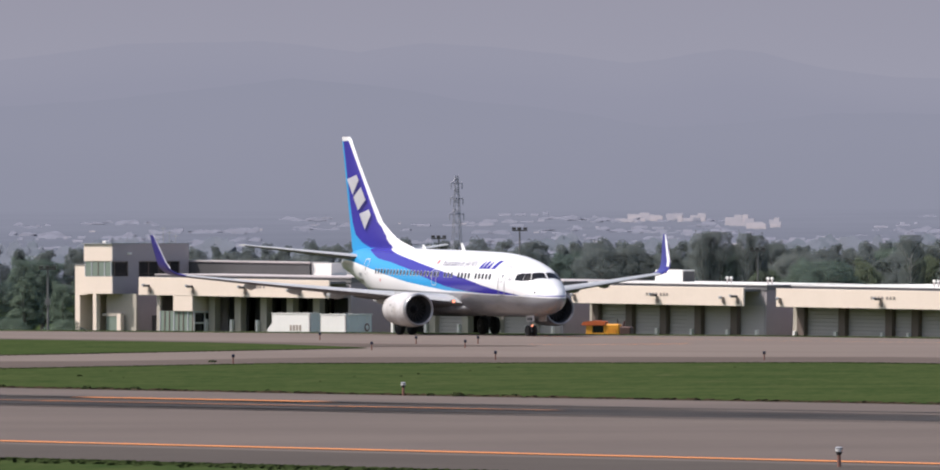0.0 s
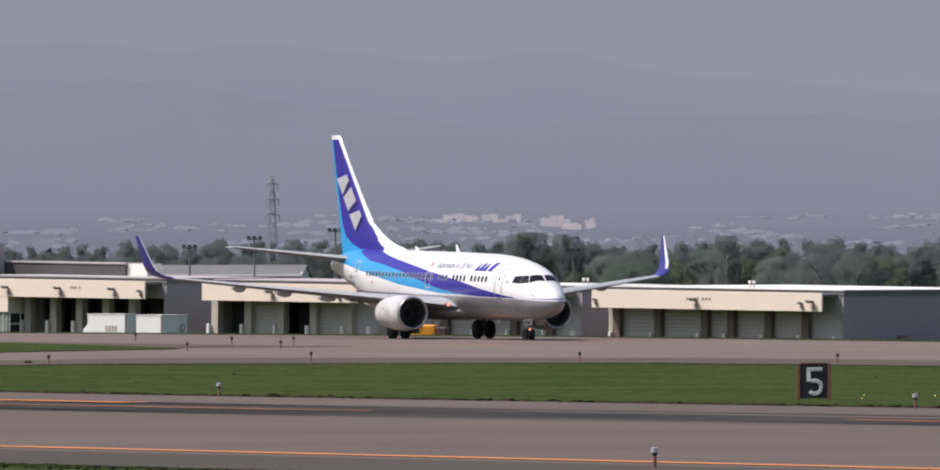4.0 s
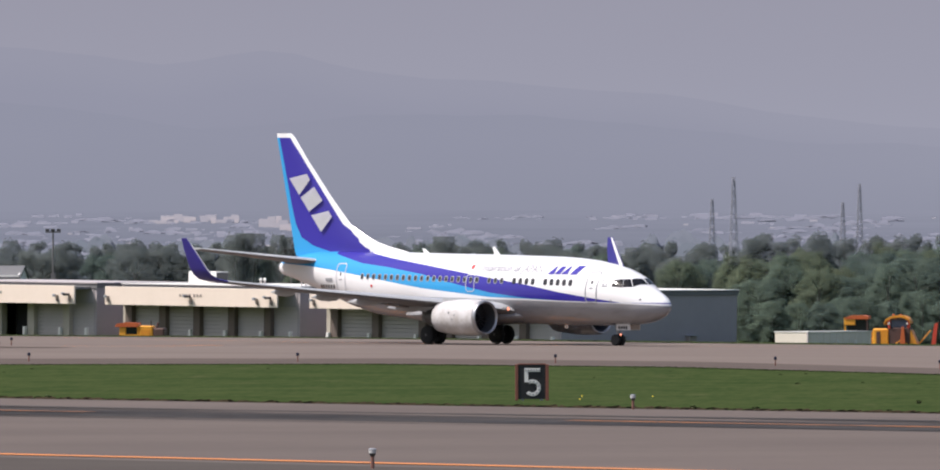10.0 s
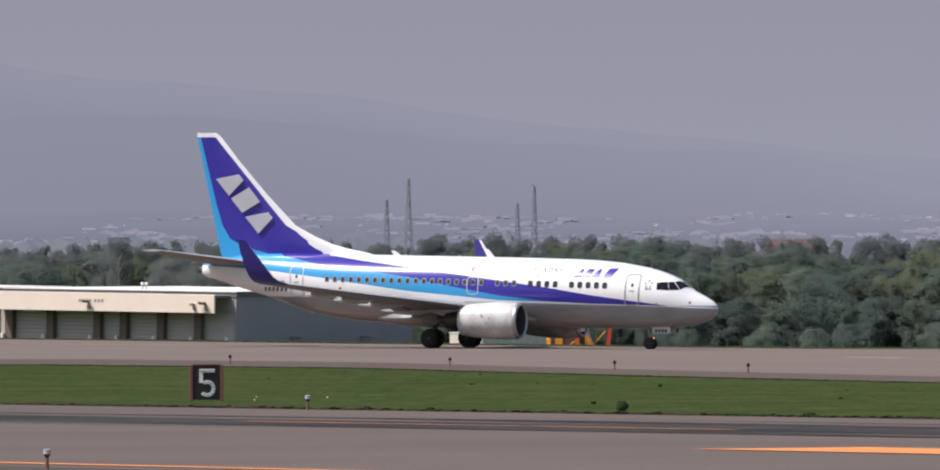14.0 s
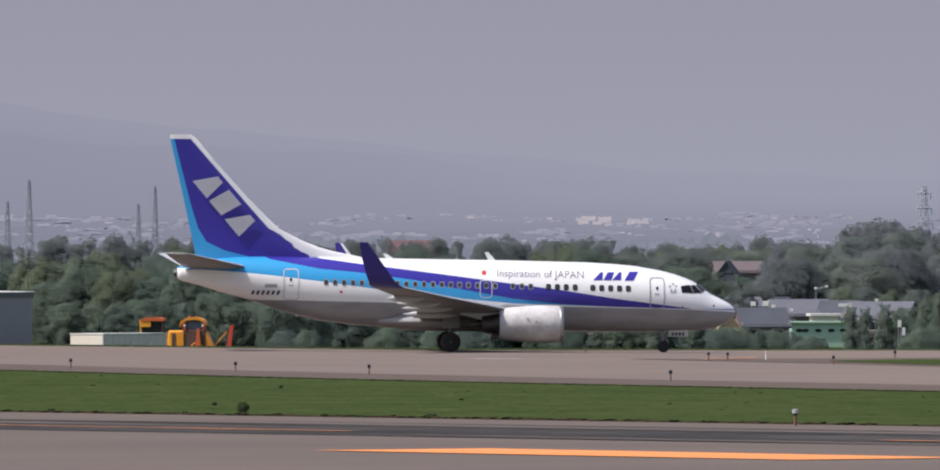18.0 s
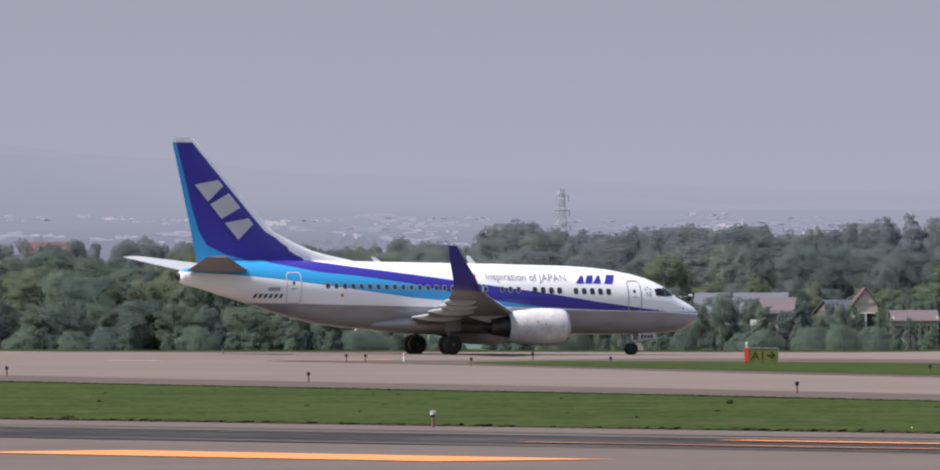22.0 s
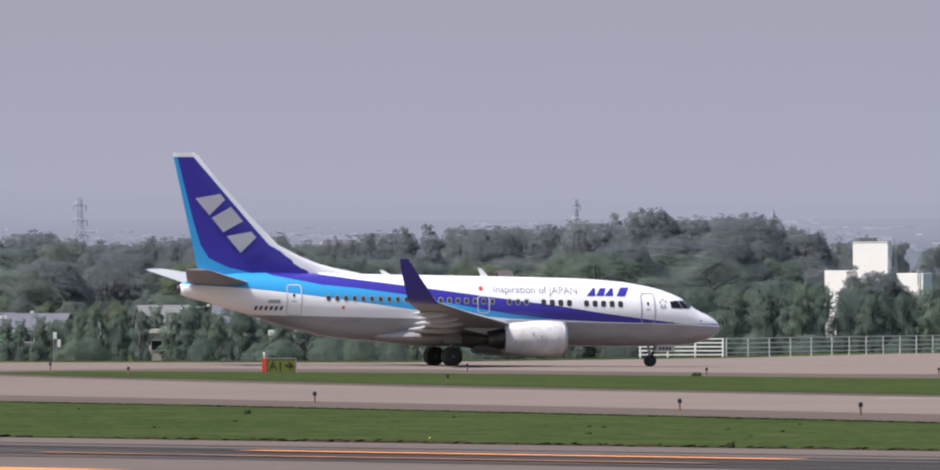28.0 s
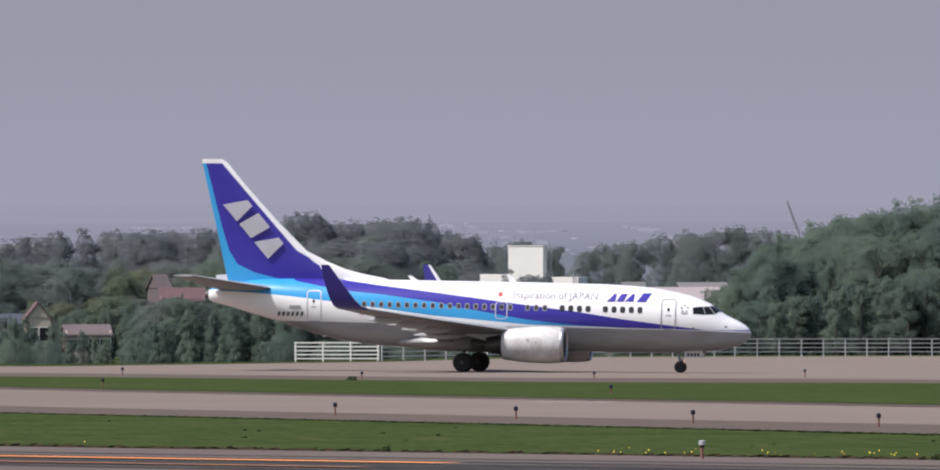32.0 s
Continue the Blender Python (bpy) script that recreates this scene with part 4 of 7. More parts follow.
build_sign_taxi()
M["stake"] = worn("orange_stake", (0.22, 0.1, 0.075), (0.16, 0.08, 0.06), 0.7, 2.0, 10.0)
M["blue_lens"] = shader("blue_lens", (0.02, 0.021, 0.04), 0.25)


M["lens_glass"] = worn("pale_lens", (0.62, 0.62, 0.6), (0.42, 0.42, 0.42), 0.25, 8.0, 30.0)


def build_runway_light():
    s = thing("runway_edge_light", pose(0, 0, 0), "white-capped runway edge light on an orange post beside the runway", "airfield light", "runway edge lights")
    part("post", rod(bmesh.new(), (0, 0, -0.05), (0, 0, 0.36), 0.05, 0.045, 10), M["stake"], s, "orange post")
    part("collar", rod(bmesh.new(), (0, 0, 0.34), (0, 0, 0.42), 0.05, 0.088, 12), M["dark_metal"], s, "dark metal collar")
    part("lens", rod(bmesh.new(), (0, 0, 0.42), (0, 0, 0.5), 0.088, 0.094, 14), M["lens_glass"], s, "pale glass lens")
    part("cap", rod(rod(bmesh.new(), (0, 0, 0.5), (0, 0, 0.52), 0.098, None, 14), (0, 0, 0.52), (0, 0, 0.545), 0.098, 0.06, 14), M["outline"], s, "grey metal cap")
    return s


def build_taxi_light():
    s = thing("taxiway_edge_light", pose(0, 0, 0), "dark blue taxiway light on a faded orange post", "airfield light", "taxiway edge lights")
    part("post", rod(bmesh.new(), (0, 0, -0.05), (0, 0, 0.3), 0.04, 0.035, 8), M["stake"], s, "faded orange post")
    part("lens", rod(rod(bmesh.new(), (0, 0, 0.3), (0, 0, 0.42), 0.075, 0.08, 10), (0, 0, 0.42), (0, 0, 0.46), 0.08, 0.03, 10), M["blue_lens"], s, "dark blue lens")
    return s


def place_all(build, spots, lift=0.0):
    first = build()
    for k, (x, y) in enumerate(spots):
        m = on_ground(x, y, lift, 37 * k)
        if k == 0:
            first.matrix_basis = m
        else:
            copy_thing(first, m)


place_all(build_runway_light, [(-46.9, 531.6), (-19.2, 484.4), (9.0, 436.4), (37.6, 387.3), (65.8, 340), (-76, 580), (-20.2, 349.5), (10.5, 299), (-50.5, 400)])
TAXI_NEAR = [(-67.7, 676), (-57.4, 702), (-44.6, 708), (-31.7, 704), (-20.6, 693), (-12.3, 673), (-5.9, 656), (7.4, 618.5), (25.5, 555), (36.7, 514), (41.6, 495), (46.1, 478), (50.8, 464)]
TAXI_FAR = [(-69, 763), (-65.6, 782), (-67.8, 817), (-79.2, 842), (-70.9, 812), (11.2, 767), (12.2, 766), (17.3, 743), (21.8, 791), (24.9, 755), (45.2, 799), (22.8, 827), (38.2, 692), (56.5, 771), (57.6, 635), (70.1, 783), (84.6, 811), (5.0, 829)]
place_all(build_taxi_light, TAXI_NEAR + TAXI_FAR, 0.03)


def build_guide_post(x, y):
    s = thing("guide_post", on_ground(x, y, 0.03), "slim white marker post beside the taxiway", "marker post", "white marker posts")
    part("shaft", rod(bmesh.new(), (0, 0, -0.05), (0, 0, 0.46), 0.045, 0.04, 8), M["white_wall"], s)
    part("band", rod(bmesh.new(), (0, 0, 0.33), (0, 0, 0.38), 0.05, None, 8), M["machine_red"], s)


for gx_, gy_ in ((14.46, 777),):
    build_guide_post(gx_, gy_)


# painted turn lines
def arc_line(points, width, material, label):
    verts, faces = [], []
    for k, (x, y) in enumerate(points):
        a = Vector(points[max(0, k - 1)])
        b = Vector(points[min(len(points) - 1, k + 1)])
        t = (b - a).normalized()
        for sgn in (-1, 1):
            px, py = x - t.y * sgn * width / 2, y + t.x * sgn * width / 2
            verts.append((px, py, lie(px, py) + 0.045))
    faces = [(2 * k, 2 * k + 2, 2 * k + 3, 2 * k + 1) for k in range(len(points) - 1)]
    tagged(sheet("guide_line", verts, faces, material), label, "taxiway marking", kind="structure")


TRACK = [(x + 12.5 * math.sin(radians(h)), y + 12.5 * math.cos(radians(h))) for t, x, y, h in TAXI]
arc_line(TRACK, 0.3, M["orange_line"], "thin orange taxiway guide line")
arc_line([(-64.5 + 0.9 * k, 812 - 0.4 * k + 0.22 * k * k) for k in range(10)], 0.5, M["orange_line"], "orange curved guide line end")
arc_line([(7.8 + 0.8 * k, 777.6 + 0.25 * k * k) for k in range(9)], 0.5, M["orange_line"], "orange curved guide line end")
arc_line([(-1.6, 775), (1.2, 773.5)], 1.2, M["white_line"], "short white paint mark")
arc_line([(49.6, 580), (52.5, 578)], 1.0, M["white_line"], "short white paint mark")


# white barrier and the long fence behind the apron
def build_barrier():
    a, b = Vector((64.9, 945.3)), Vector((70.2, 943.3))
    d = b - a
    s = thing("barrier", on_ground(a.x, a.y, 0.0, math.degrees(math.atan2(d.y, d.x))), "white five-bar metal barrier at the apron edge", "barrier")
    w = d.length
    for k in range(4):
        x = w * k / 3
        part("post", rod(bmesh.new(), (x, 0, -0.2), (x, 0, 1.3), 0.055, None, 8), M["white_wall"], s)
    for k in range(5):
        z = 0.2 + 0.26 * k
        part("rail", boxed(-0.1, w + 0.1, -0.035, 0.035, z - 0.035, z + 0.035), M["white_wall"], s)


def build_fence():
    s = thing("fence", on_ground(70.5, 944), "long galvanised rail fence along the edge of the apron", "fence")
    run = [(70.5, 944), (80, 975), (90, 1010), (102, 1026), (118, 1042), (140, 1056), (170, 1074)]
    base = Vector((70.5, 944, lie(70.5, 944)))
    posts = []
    for (x0, y0), (x1, y1) in zip(run, run[1:]):
        wide = abs(x1 - x0)
        n = max(1, round(wide / 1.75))
        for k in range(n):
            x, y = x0 + (x1 - x0) * k / n, y0 + (y1 - y0) * k / n
            posts.append(Vector((x, y, lie(x, y))) - base)
    for p in posts:
        part("post", rod(bmesh.new(), p + Vector((0, 0, -0.2)), p + Vector((0, 0, 1.32)), 0.05, None, 6), M["fence"], s)
    for z in (0.35, 0.66, 0.97, 1.28):
        rings = []
        for p in posts:
            rings.append([p + Vector((0, 0.03 * math.cos(a), z + 0.03 * math.sin(a))) for a in [2 * math.pi * k / 5 for k in range(5)]])
        part("rail", loft(rings), M["fence"], s)


M["fence"] = worn("galvanised_rail", (0.5, 0.5, 0.5), (0.4, 0.4, 0.41), 0.5, 1.0, 6.0)
build_barrier()
build_fence()


# ---------------------------------------------------------------- hangars and garages
TURN = -33.2
E1, E2 = Vector((0.837, -0.547)), Vector((0.547, 0.837))
FRONT = spot(0, 1285)
Z0 = -3.25


def along_front(az, back=0.0):
    """How far along the garage front the line of sight with that bearing meets it."""
    b = (az - 2000) / 24000
    w = Vector((math.sin(b), math.cos(b)))
    p = FRONT + E2 * back
    # p + s*E1 = r*w
    det = E1.x * -w.y + w.x * E1.y
    return (-p.x * -w.y + -w.x * p.y) / det


def base_at(s):
    """The yard before the garages falls gently along their front."""
    return -2.73 - 0.0152 * s


def garage_pose(s, back=0.0, tilt=0.87):
    p = FRONT + E1 * s + E2 * back
    return pose(p.x, p.y, base_at(s), 0, tilt, TURN)


M["sign_grey"] = shader("sign_grey", (0.36, 0.3, 0.26), 0.6)


def floodlight(parent, x, z, big=True):
    """A lamp head on a bent bracket, fixed to the fascia."""
    if big:
        f = part("floodlight", boxed(x - 0.36, x + 0.26, -3.02, -2.72, z + 0.02, z + 0.24, 0.04), M["dark_metal"], parent, "dark floodlight on the fascia")
        part("lamp_hood", boxed(x - 0.5, x - 0.3, -3.05, -2.75, z + 0.1, z + 0.3, 0.03), M["outline"], f)
    else:
        f = part("floodlight", boxed(x - 0.16, x + 0.14, -2.95, -2.7, z - 0.1, z + 0.14, 0.04), M["outline"], parent, "small grey floodlight on the fascia")
    part("bracket", box(boxed(x + 0.1, x + 0.19, -2.8, -2.52, z - 0.45, z + 0.06), x + 0.06, x + 0.24, -2.56, -2.5, z - 0.55, z - 0.2), M["sign_grey"], f)


def roof_vent(parent, x, y, z):
    for k in (-0.22, 0.22):
        v = part("roof_vent", rod(bmesh.new(), (x + k, y, z), (x + k, y, z + 0.42), 0.08, None, 8), M["shutter"], parent, "small pale roof vent")
        part("cowl", rod(bmesh.new(), (x + k, y, z + 0.42), (x + k, y, z + 0.62), 0.17, 0.1, 10), M["white_wall"], v)


M["hall_edge"] = worn("dark_roof_edge", (0.13, 0.125, 0.125), (0.1, 0.098, 0.098), 0.8, 0.4, 3.0, gloss=0.2)


def build_garage(ends, pillars, doors, dark, deep, floods, signs, label, vents=(), end_wall=False):
    """A flat-roofed garage row: columns, shutters and a canopy with a broad fascia. Places are bearings."""
    s0 = along_front(ends[0])
    w = along_front(ends[1]) - s0
    g = thing("garage", garage_pose(s0), label, "garage", "garages behind the apron")
    low, h = 4.0, 5.72
    at = lambda az, back=0.0: along_front(az, back) - s0
    part("back_wall", boxed(0, w, deep - 0.2, deep, 0, h - 0.3), M["grey_wall"], g)
    part("left_wall", boxed(-0.3, 0, 0, deep, 0, h - 0.3), M["grey_wall"], g)
    part("right_wall", boxed(w, w + 0.3, 0, deep, 0, h - 0.05), M["grey_wall"], g, "grey end wall")
    part("roof", boxed(-0.4, w + 0.4, -0.1, deep + 0.1, h - 0.3, h + 0.02), M["roof_grey"], g, "flat grey sheet roof")
    part("floor", boxed(0, w, 0, deep, -0.8, 0.02), M["shoulder"], g)
    part("roof_edge", boxed(-0.45, w + 0.45, -0.16, deep + 0.16, h + 0.02, h + 0.1), M["hall_edge"], g, "dark flat roof edge")
    part("roof_flashing", boxed(-0.47, w + 0.47, -0.18, deep + 0.18, h + 0.1, h + 0.19), M["shutter"] if dark else M["white_wall"], g, "pale metal flashing along the roof")
    part("lintel", boxed(0, w, -0.05, 0.2, low + 0.05, h - 0.3), M["grey_wall"], g)
    f0, f1 = at(ends[2], -2.5), at(ends[3], -2.5)
    part("fascia", boxed(f0, f1, -2.5, -2.3, low, h - 0.1, 0.02), M["cream"], g, "broad cream fascia board")
    part("canopy", boxed(f0, f1, -2.3, -0.1, h - 0.42, h - 0.2), M["roof_grey"], g, "canopy slab over the doors")
    xs = [at(az) for az in pillars]
    for x in xs[:-1]:
        part("column", boxed(x - 0.36, x + 0.36, -0.55, 0.25, 0, low + 0.28), M["column"] if not dark else M["light_column"], g)
        part("bollard", boxed(x - 0.62, x - 0.34, -0.95, -0.6, 0, 1.9, 0.03), M["white_wall"], g, "white kerb bollard")
    part("bollard", boxed(xs[-1] - 0.35, xs[-1] - 0.1, -0.95, -0.6, 0, 1.9, 0.03), M["white_wall"], g, "white kerb bollard")
    if not dark:
        part("pilaster", boxed(0.0, 0.42, -0.45, 0.2, 0, low + 0.2), M["light_column"], g, "pale corner pilaster")
    for k, kind in enumerate(doors):
        a, b = xs[k] + 0.37, xs[k + 1] - 0.37 * (k + 2 < len(xs)) - 0.02
        if kind == "shut":
            n = 12
            for q in range(n):
                z = (low + 0.05) * q / n
                part("shutter_slat", boxed(a, b, 0.025 * (q % 2), 0.1 + 0.025 * (q % 2), z, z + (low + 0.05) / n - 0.02), M["shutter"], g)
        else:
            # Near-black sheet stands for the shade inside the open bay.
            part("dark_bay", boxed(a, b, 1.6, 1.8, 0, low + 0.3), M["painted_shade"], g, "near-black sheet holding the shade inside an open bay")
    for az, big in floods:
        floodlight(g, at(az, -2.7), low + 0.72, big)
    for a0, a1, n in signs:
        x0, x1 = at(a0, -2.5), at(a1, -2.5)
        for q in range(n):
            x = x0 + (x1 - x0) * (q + (0.5 if q > n // 2 else 0.0)) / (n + 0.5)
            part("sign_bar", boxed(x, x + (x1 - x0) / (n + 0.5) * 0.62, -2.53, -2.5, low + 0.82, low + 1.06), M["sign_grey"], g)
    for az in vents:
        roof_vent(g, at(az, 3.0), 3.0, h + 0.19)
    if end_wall:
        for k in (0.33, 0.73):
            v = part("vent_box", boxed(w + 0.3, w + 0.7, deep * k - 0.6, deep * k + 0.5, 1.35, 1.85, 0.04), M["sign_grey"], g, "grey vent box on the end wall")
            part("vent_cowl", boxed(w + 0.3, w + 0.85, deep * k - 0.7, deep * k + 0.6, 1.85, 1.93), M["outline"], v)
    return g


SHUT5, SHUT6 = ["shut"] * 5, ["shut"] * 6
build_garage((543, 925, 509, 893), (557, 625, 703, 747, 809, 871, 927), SHUT6, False, 26.5, ((513, False), (681, True), (856, False), (876, True)), ((667, 710, 7),), "low cream and grey garage with six shut shutter doors", (776,), True)
build_garage((204, 489, 168, 455), (214, 270, 327, 385, 445, 490), SHUT5, False, 14, ((170, False), (308, True), (418, False), (442, True)), ((292, 331, 7),), "low cream and grey garage with five shut shutter doors", (431, 499))
build_garage((-113, 150, -141, 117), (-113, -58, -3, 51, 110, 150), ["open", "shut", "open", "shut", "shut"], True, 14, ((-26, True), (85, False), (106, True)), ((-37, -2, 6),), "cream and grey garage with two open bays")
FS = build_garage((-519, -204, -554, -236), (-425, -382, -339, -295, -251, -206), ["open"] * 5, True, 16, ((-538, True), (-466, True), (-379, True), (-289, True), (-246, False)), ((-360, -342, 4),), "cream fire station garage with dark open bays")


def build_porch():
    """The glazed watch porch under the west end of the fire station's canopy."""
    s0 = along_front(-519)
    at = lambda az, back=0.0: along_front(az, back) - s0
    x0, x1 = at(-496, -2.48), at(-464, -2.48)
    part("porch_head", boxed(x0, x1, -2.48, 1.0, 2.62, 3.98), M["cream"], FS, "cream head over the porch glazing")
    part("porch_wall", boxed(0, at(-427), 2.0, 2.2, 0, 4.0), M["grey_wall"], FS)
    part("porch_post", boxed(at(-523, -2.2), at(-523, -2.2) + 0.34, -2.2, -1.9, 0, 4.0), M["light_column"], FS, "pale canopy post")
    g = part("porch_glazing", boxed(at(-516, -2.2), x1 - 0.08, -2.3, -2.24, 0, 2.6), M["pane"], FS, "tall greenish porch glazing")
    n = 7
    a, b = at(-516, -2.2), x1 - 0.08
    for k in range(n + 1):
        x = a + (b - a) * k / n
        part("mullion", boxed(x - 0.04, x + 0.04, -2.36, -2.305, 0, 2.6), M["outline_white"] if k % 3 == 0 else M["column"], g)
    side = part("side_window", boxed(x1 - 0.06, x1, -2.2, 0.8, 0.2, 2.6), M["glass"], FS, "dark side window with white bars")
    for y in (-2.22, -0.7, 0.76):
        part("window_bar", boxed(x1 + 0.004, x1 + 0.06, y - 0.07, y + 0.07, 0.2, 2.6), M["white_wall"], side)
    for z in (1.55, 2.55):
        part("window_bar", boxed(x1 + 0.062, x1 + 0.09, -2.3, 0.8, z - 0.07, z + 0.07), M["white_wall"], side)


def build_station():
    """The two-storey fire station head: an upper storey on pillars over a recessed entrance."""
    back = -1.2
    s0 = along_front(-644, back)
    g = thing("fire_station", garage_pose(s0, back, 0.0), "two-storey cream fire station with a watch room over its entrance", "fire station")
    w, d = along_front(-597, back) - s0, 11.0
    part("left_wing", boxed(-1.45, -0.02, 0.5, 9, 3.9, 6.62), M["cream"], g, "cream side wing")
    part("wing_wall", boxed(-1.45, -0.9, 0.5, 9, 0, 3.9), M["cream"], g, "cream side wall")
    part("wing_cap", boxed(-1.5, 0.0, 0.45, 9.05, 6.62, 6.72), M["roof_grey"], g)
    part("parapet", boxed(0, w, 0, d, 6.95, 8.5, 0.02), M["cream"], g, "cream upper wall")
    part("spandrel", boxed(0, w, 0, d, 3.98, 5.55, 0.02), M["cream"], g, "cream wall below the watch window")
    part("upper_core", boxed(0.12, w - 0.12, 0.12, d - 0.02, 5.55, 6.95), M["grey_wall"], g)
    part("roof", boxed(-0.12, w + 0.12, -0.12, d + 0.12, 8.5, 8.6), M["outline"], g, "thin flat roof edge")
    f = part("watch_window", boxed(0.12, w - 0.06, 0.05, 0.11, 5.6, 6.9), M["pane"], g, "wide greenish watch room window")
    for k in range(5):
        x = 0.14 + (w - 0.28) * k / 4
        part("mullion", boxed(x - 0.035, x + 0.035, 0.0, 0.045, 5.58, 6.92), M["outline_white"] if k != 2 else M["column"], f)
    # Grey laid over the cream side: its shade put into the colour.
    part("cladding", box(box(boxed(w + 0.004, w + 0.06, 0.02, d, 6.95, 8.5), w + 0.004, w + 0.06, 0.02, d, 3.98, 5.55), w + 0.004, w + 0.06, 2.25, 3.75, 5.55, 6.95), M["grey_wall"], g, "side wall with its shade put into the grey")
    part("cladding", boxed(w + 0.004, w + 0.06, 9.7, d, 5.55, 6.95), M["grey_wall"], g)
    for y0, y1, n in ((0.3, 2.2, 1), (3.8, 6.65, 2), (6.85, 9.65, 2)):
        q = part("side_window", boxed(w - 0.115, w - 0.02, y0, y1, 5.6, 6.9), M["glass"], g, "dark side window")
        for k in range(n + 1):
            y = y0 + (y1 - y0) * k / n
            part("window_bar", boxed(w - 0.015, w + 0.03, y - 0.05, y + 0.05, 5.58, 6.92), M["column"], q)
    part("side_lamp", boxed(w + 0.06, w + 0.3, 2.1, 2.5, 7.55, 7.75, 0.02), M["white_wall"], g, "small white lamp on the side wall")
    # ground storey
    part("entrance_wall", boxed(0.3, w - 0.4, 4.2, d, 0, 3.98), M["grey_wall"], g)
    # Near-black sheet stands for the shade in the recess.
    part("entrance_glass", boxed(-0.6, 1.1, 3.9, 4.0, 0, 3.6), M["painted_shade"], g, "near-black sheet holding the shade of the recessed entrance")
    part("entrance_door", boxed(0.0, 0.9, 3.8, 3.88, 0, 2.2), M["pane"], g, "glazed entrance door")
    part("pillar", boxed(1.05, 1.45, 0.0, 0.5, 0, 3.98), M["cream"], g, "cream entrance pillar")
    part("inner_wall", boxed(1.45, w + 1.6, 1.5, 1.7, 0, 3.98), M["light_column"], g, "pale shaded inner wall")
    q = part("office_window", boxed(1.9, w - 0.1, 0.9, 1.0, 0, 1.95), M["pane"], g, "greenish office window")
    part("office_head", boxed(1.45, w + 0.2, 0.85, 1.45, 1.95, 2.2), M["light_column"], g)
    part("window_pier", boxed(w - 0.05, w + 0.4, 0.7, 1.2, 0, 2.15), M["cream"], g, "cream window pier")
    part("lower_side_wall", boxed(w + 1.0, w + 1.25, 1.7, d, 0, 4.0), M["grey_wall"], g, "grey lower side wall")
    part("side_door", boxed(w + 1.26, w + 1.34, 4.2, 9.0, 0, 2.0), M["hall_dark"], g, "dark side door")
    part("wall_lamp", boxed(-1.7, -1.45, 1.0, 1.3, 4.1, 4.35, 0.02), M["white_wall"], g)
    part("roof_lamp", boxed(1.7, 2.1, 0.6, 1.0, 8.6, 8.8, 0.02), M["white_wall"], g)
    for k, hh in enumerate((0.5, 1.5, 1.1, 0.8)):
        r = part("roof_aerial", rod(bmesh.new(), (w - 0.6, 7.2 + 0.9 * k, 8.6), (w - 0.6, 7.2 + 0.9 * k, 8.6 + hh), 0.05, 0.03, 6), M["outline"], g)
        part("cross_piece", boxed(w - 0.9, w - 0.3, 7.17 + 0.9 * k, 7.23 + 0.9 * k, 8.4 + hh, 8.46 + hh), M["outline"], r)
    b = 10
    sh = along_front(-471, b)
    ln = along_front(-269, b) - sh
    h = thing("rear_hall", garage_pose(sh, b), "dark grey flat-roofed hall behind the fire station", "hall")
    part("hall_wall", boxed(0, ln, 0, 2.5, 0, 6.95), M["hall_dark"], h, "dark grey sheet wall")
    part("hall_roof", boxed(-0.1, ln + 0.1, -0.1, 2.6, 6.95, 7.08), M["shutter"], h, "pale flat roof edge")
    part("hall_end", boxed(ln + 0.02, ln + 2.3, 0.3, 2.5, 0, 7.0), M["white_wall"], h, "white end block")
    u = thing("roof_unit", garage_pose(along_front(307, 8), 8), "white ventilation housing on the garage roof", "roof unit")
    wu = along_front(353, 8) - along_front(307, 8)
    part("housing", boxed(0, wu, 0, 1.8, 5.92, 6.95, 0.03), M["white_wall"], u)
    # Dark panel paints the shaded side of the white housing.
    part("housing_side", boxed(wu + 0.004, wu + 0.05, 0.1, 1.7, 5.95, 6.85), M["hall_dark"], u, "dark panel holding the shade of the housing's side")
    part("roof_plinth", boxed(0.2, wu - 0.2, 0.2, 1.6, 5.6, 5.92), M["roof_grey"], u)


M["hall_dark"] = worn("dark_sheet_wall", (0.1, 0.098, 0.1), (0.08, 0.078, 0.08), 0.8, 0.4, 3.0, gloss=0.2)
M["pane"] = shader("greenish_pane", (0.22, 0.27, 0.23), 0.1)
build_porch()
build_station()


M["pole_grey"] = worn("weathered_mast", (0.16, 0.15, 0.15), (0.12, 0.115, 0.115), 0.6, 0.6, 4.0)


def build_pole(az, r, top_el, label="grey lamp mast with floodlights behind the garages"):
    p = spot(az, r)
    z = lie(p.x, p.y)
    h = high(top_el, r) - z
    s = thing("lamp_mast", pose(p.x, p.y, z), label, "mast", "lamp masts")
    part("shaft", rod(bmesh.new(), (0, 0, -0.2), (0, 0, h), 0.11, 0.07, 8), M["pole_grey"], s)
    part("crossarm", boxed(-0.7, 0.7, -0.06, 0.06, h - 0.25, h - 0.12), M["pole_grey"], s)
    for k in (-0.6, -0.1, 0.45):
        part("lamp_head", boxed(k - 0.1, k + 0.25, -0.2, 0.1, h - 0.1, h + 0.1, 0.02), M["dark_metal"], s)
    part("box", boxed(-0.2, 0.2, -0.3, 0.1, h * 0.55, h * 0.62), M["pole_grey"], s)


for az, r, el in ((83, 1330, 47), (-52, 1340, 34), (-160, 1345, 20), (-704, 1180, -15), (480, 1330, 12)):
    build_pole(az, r, el)


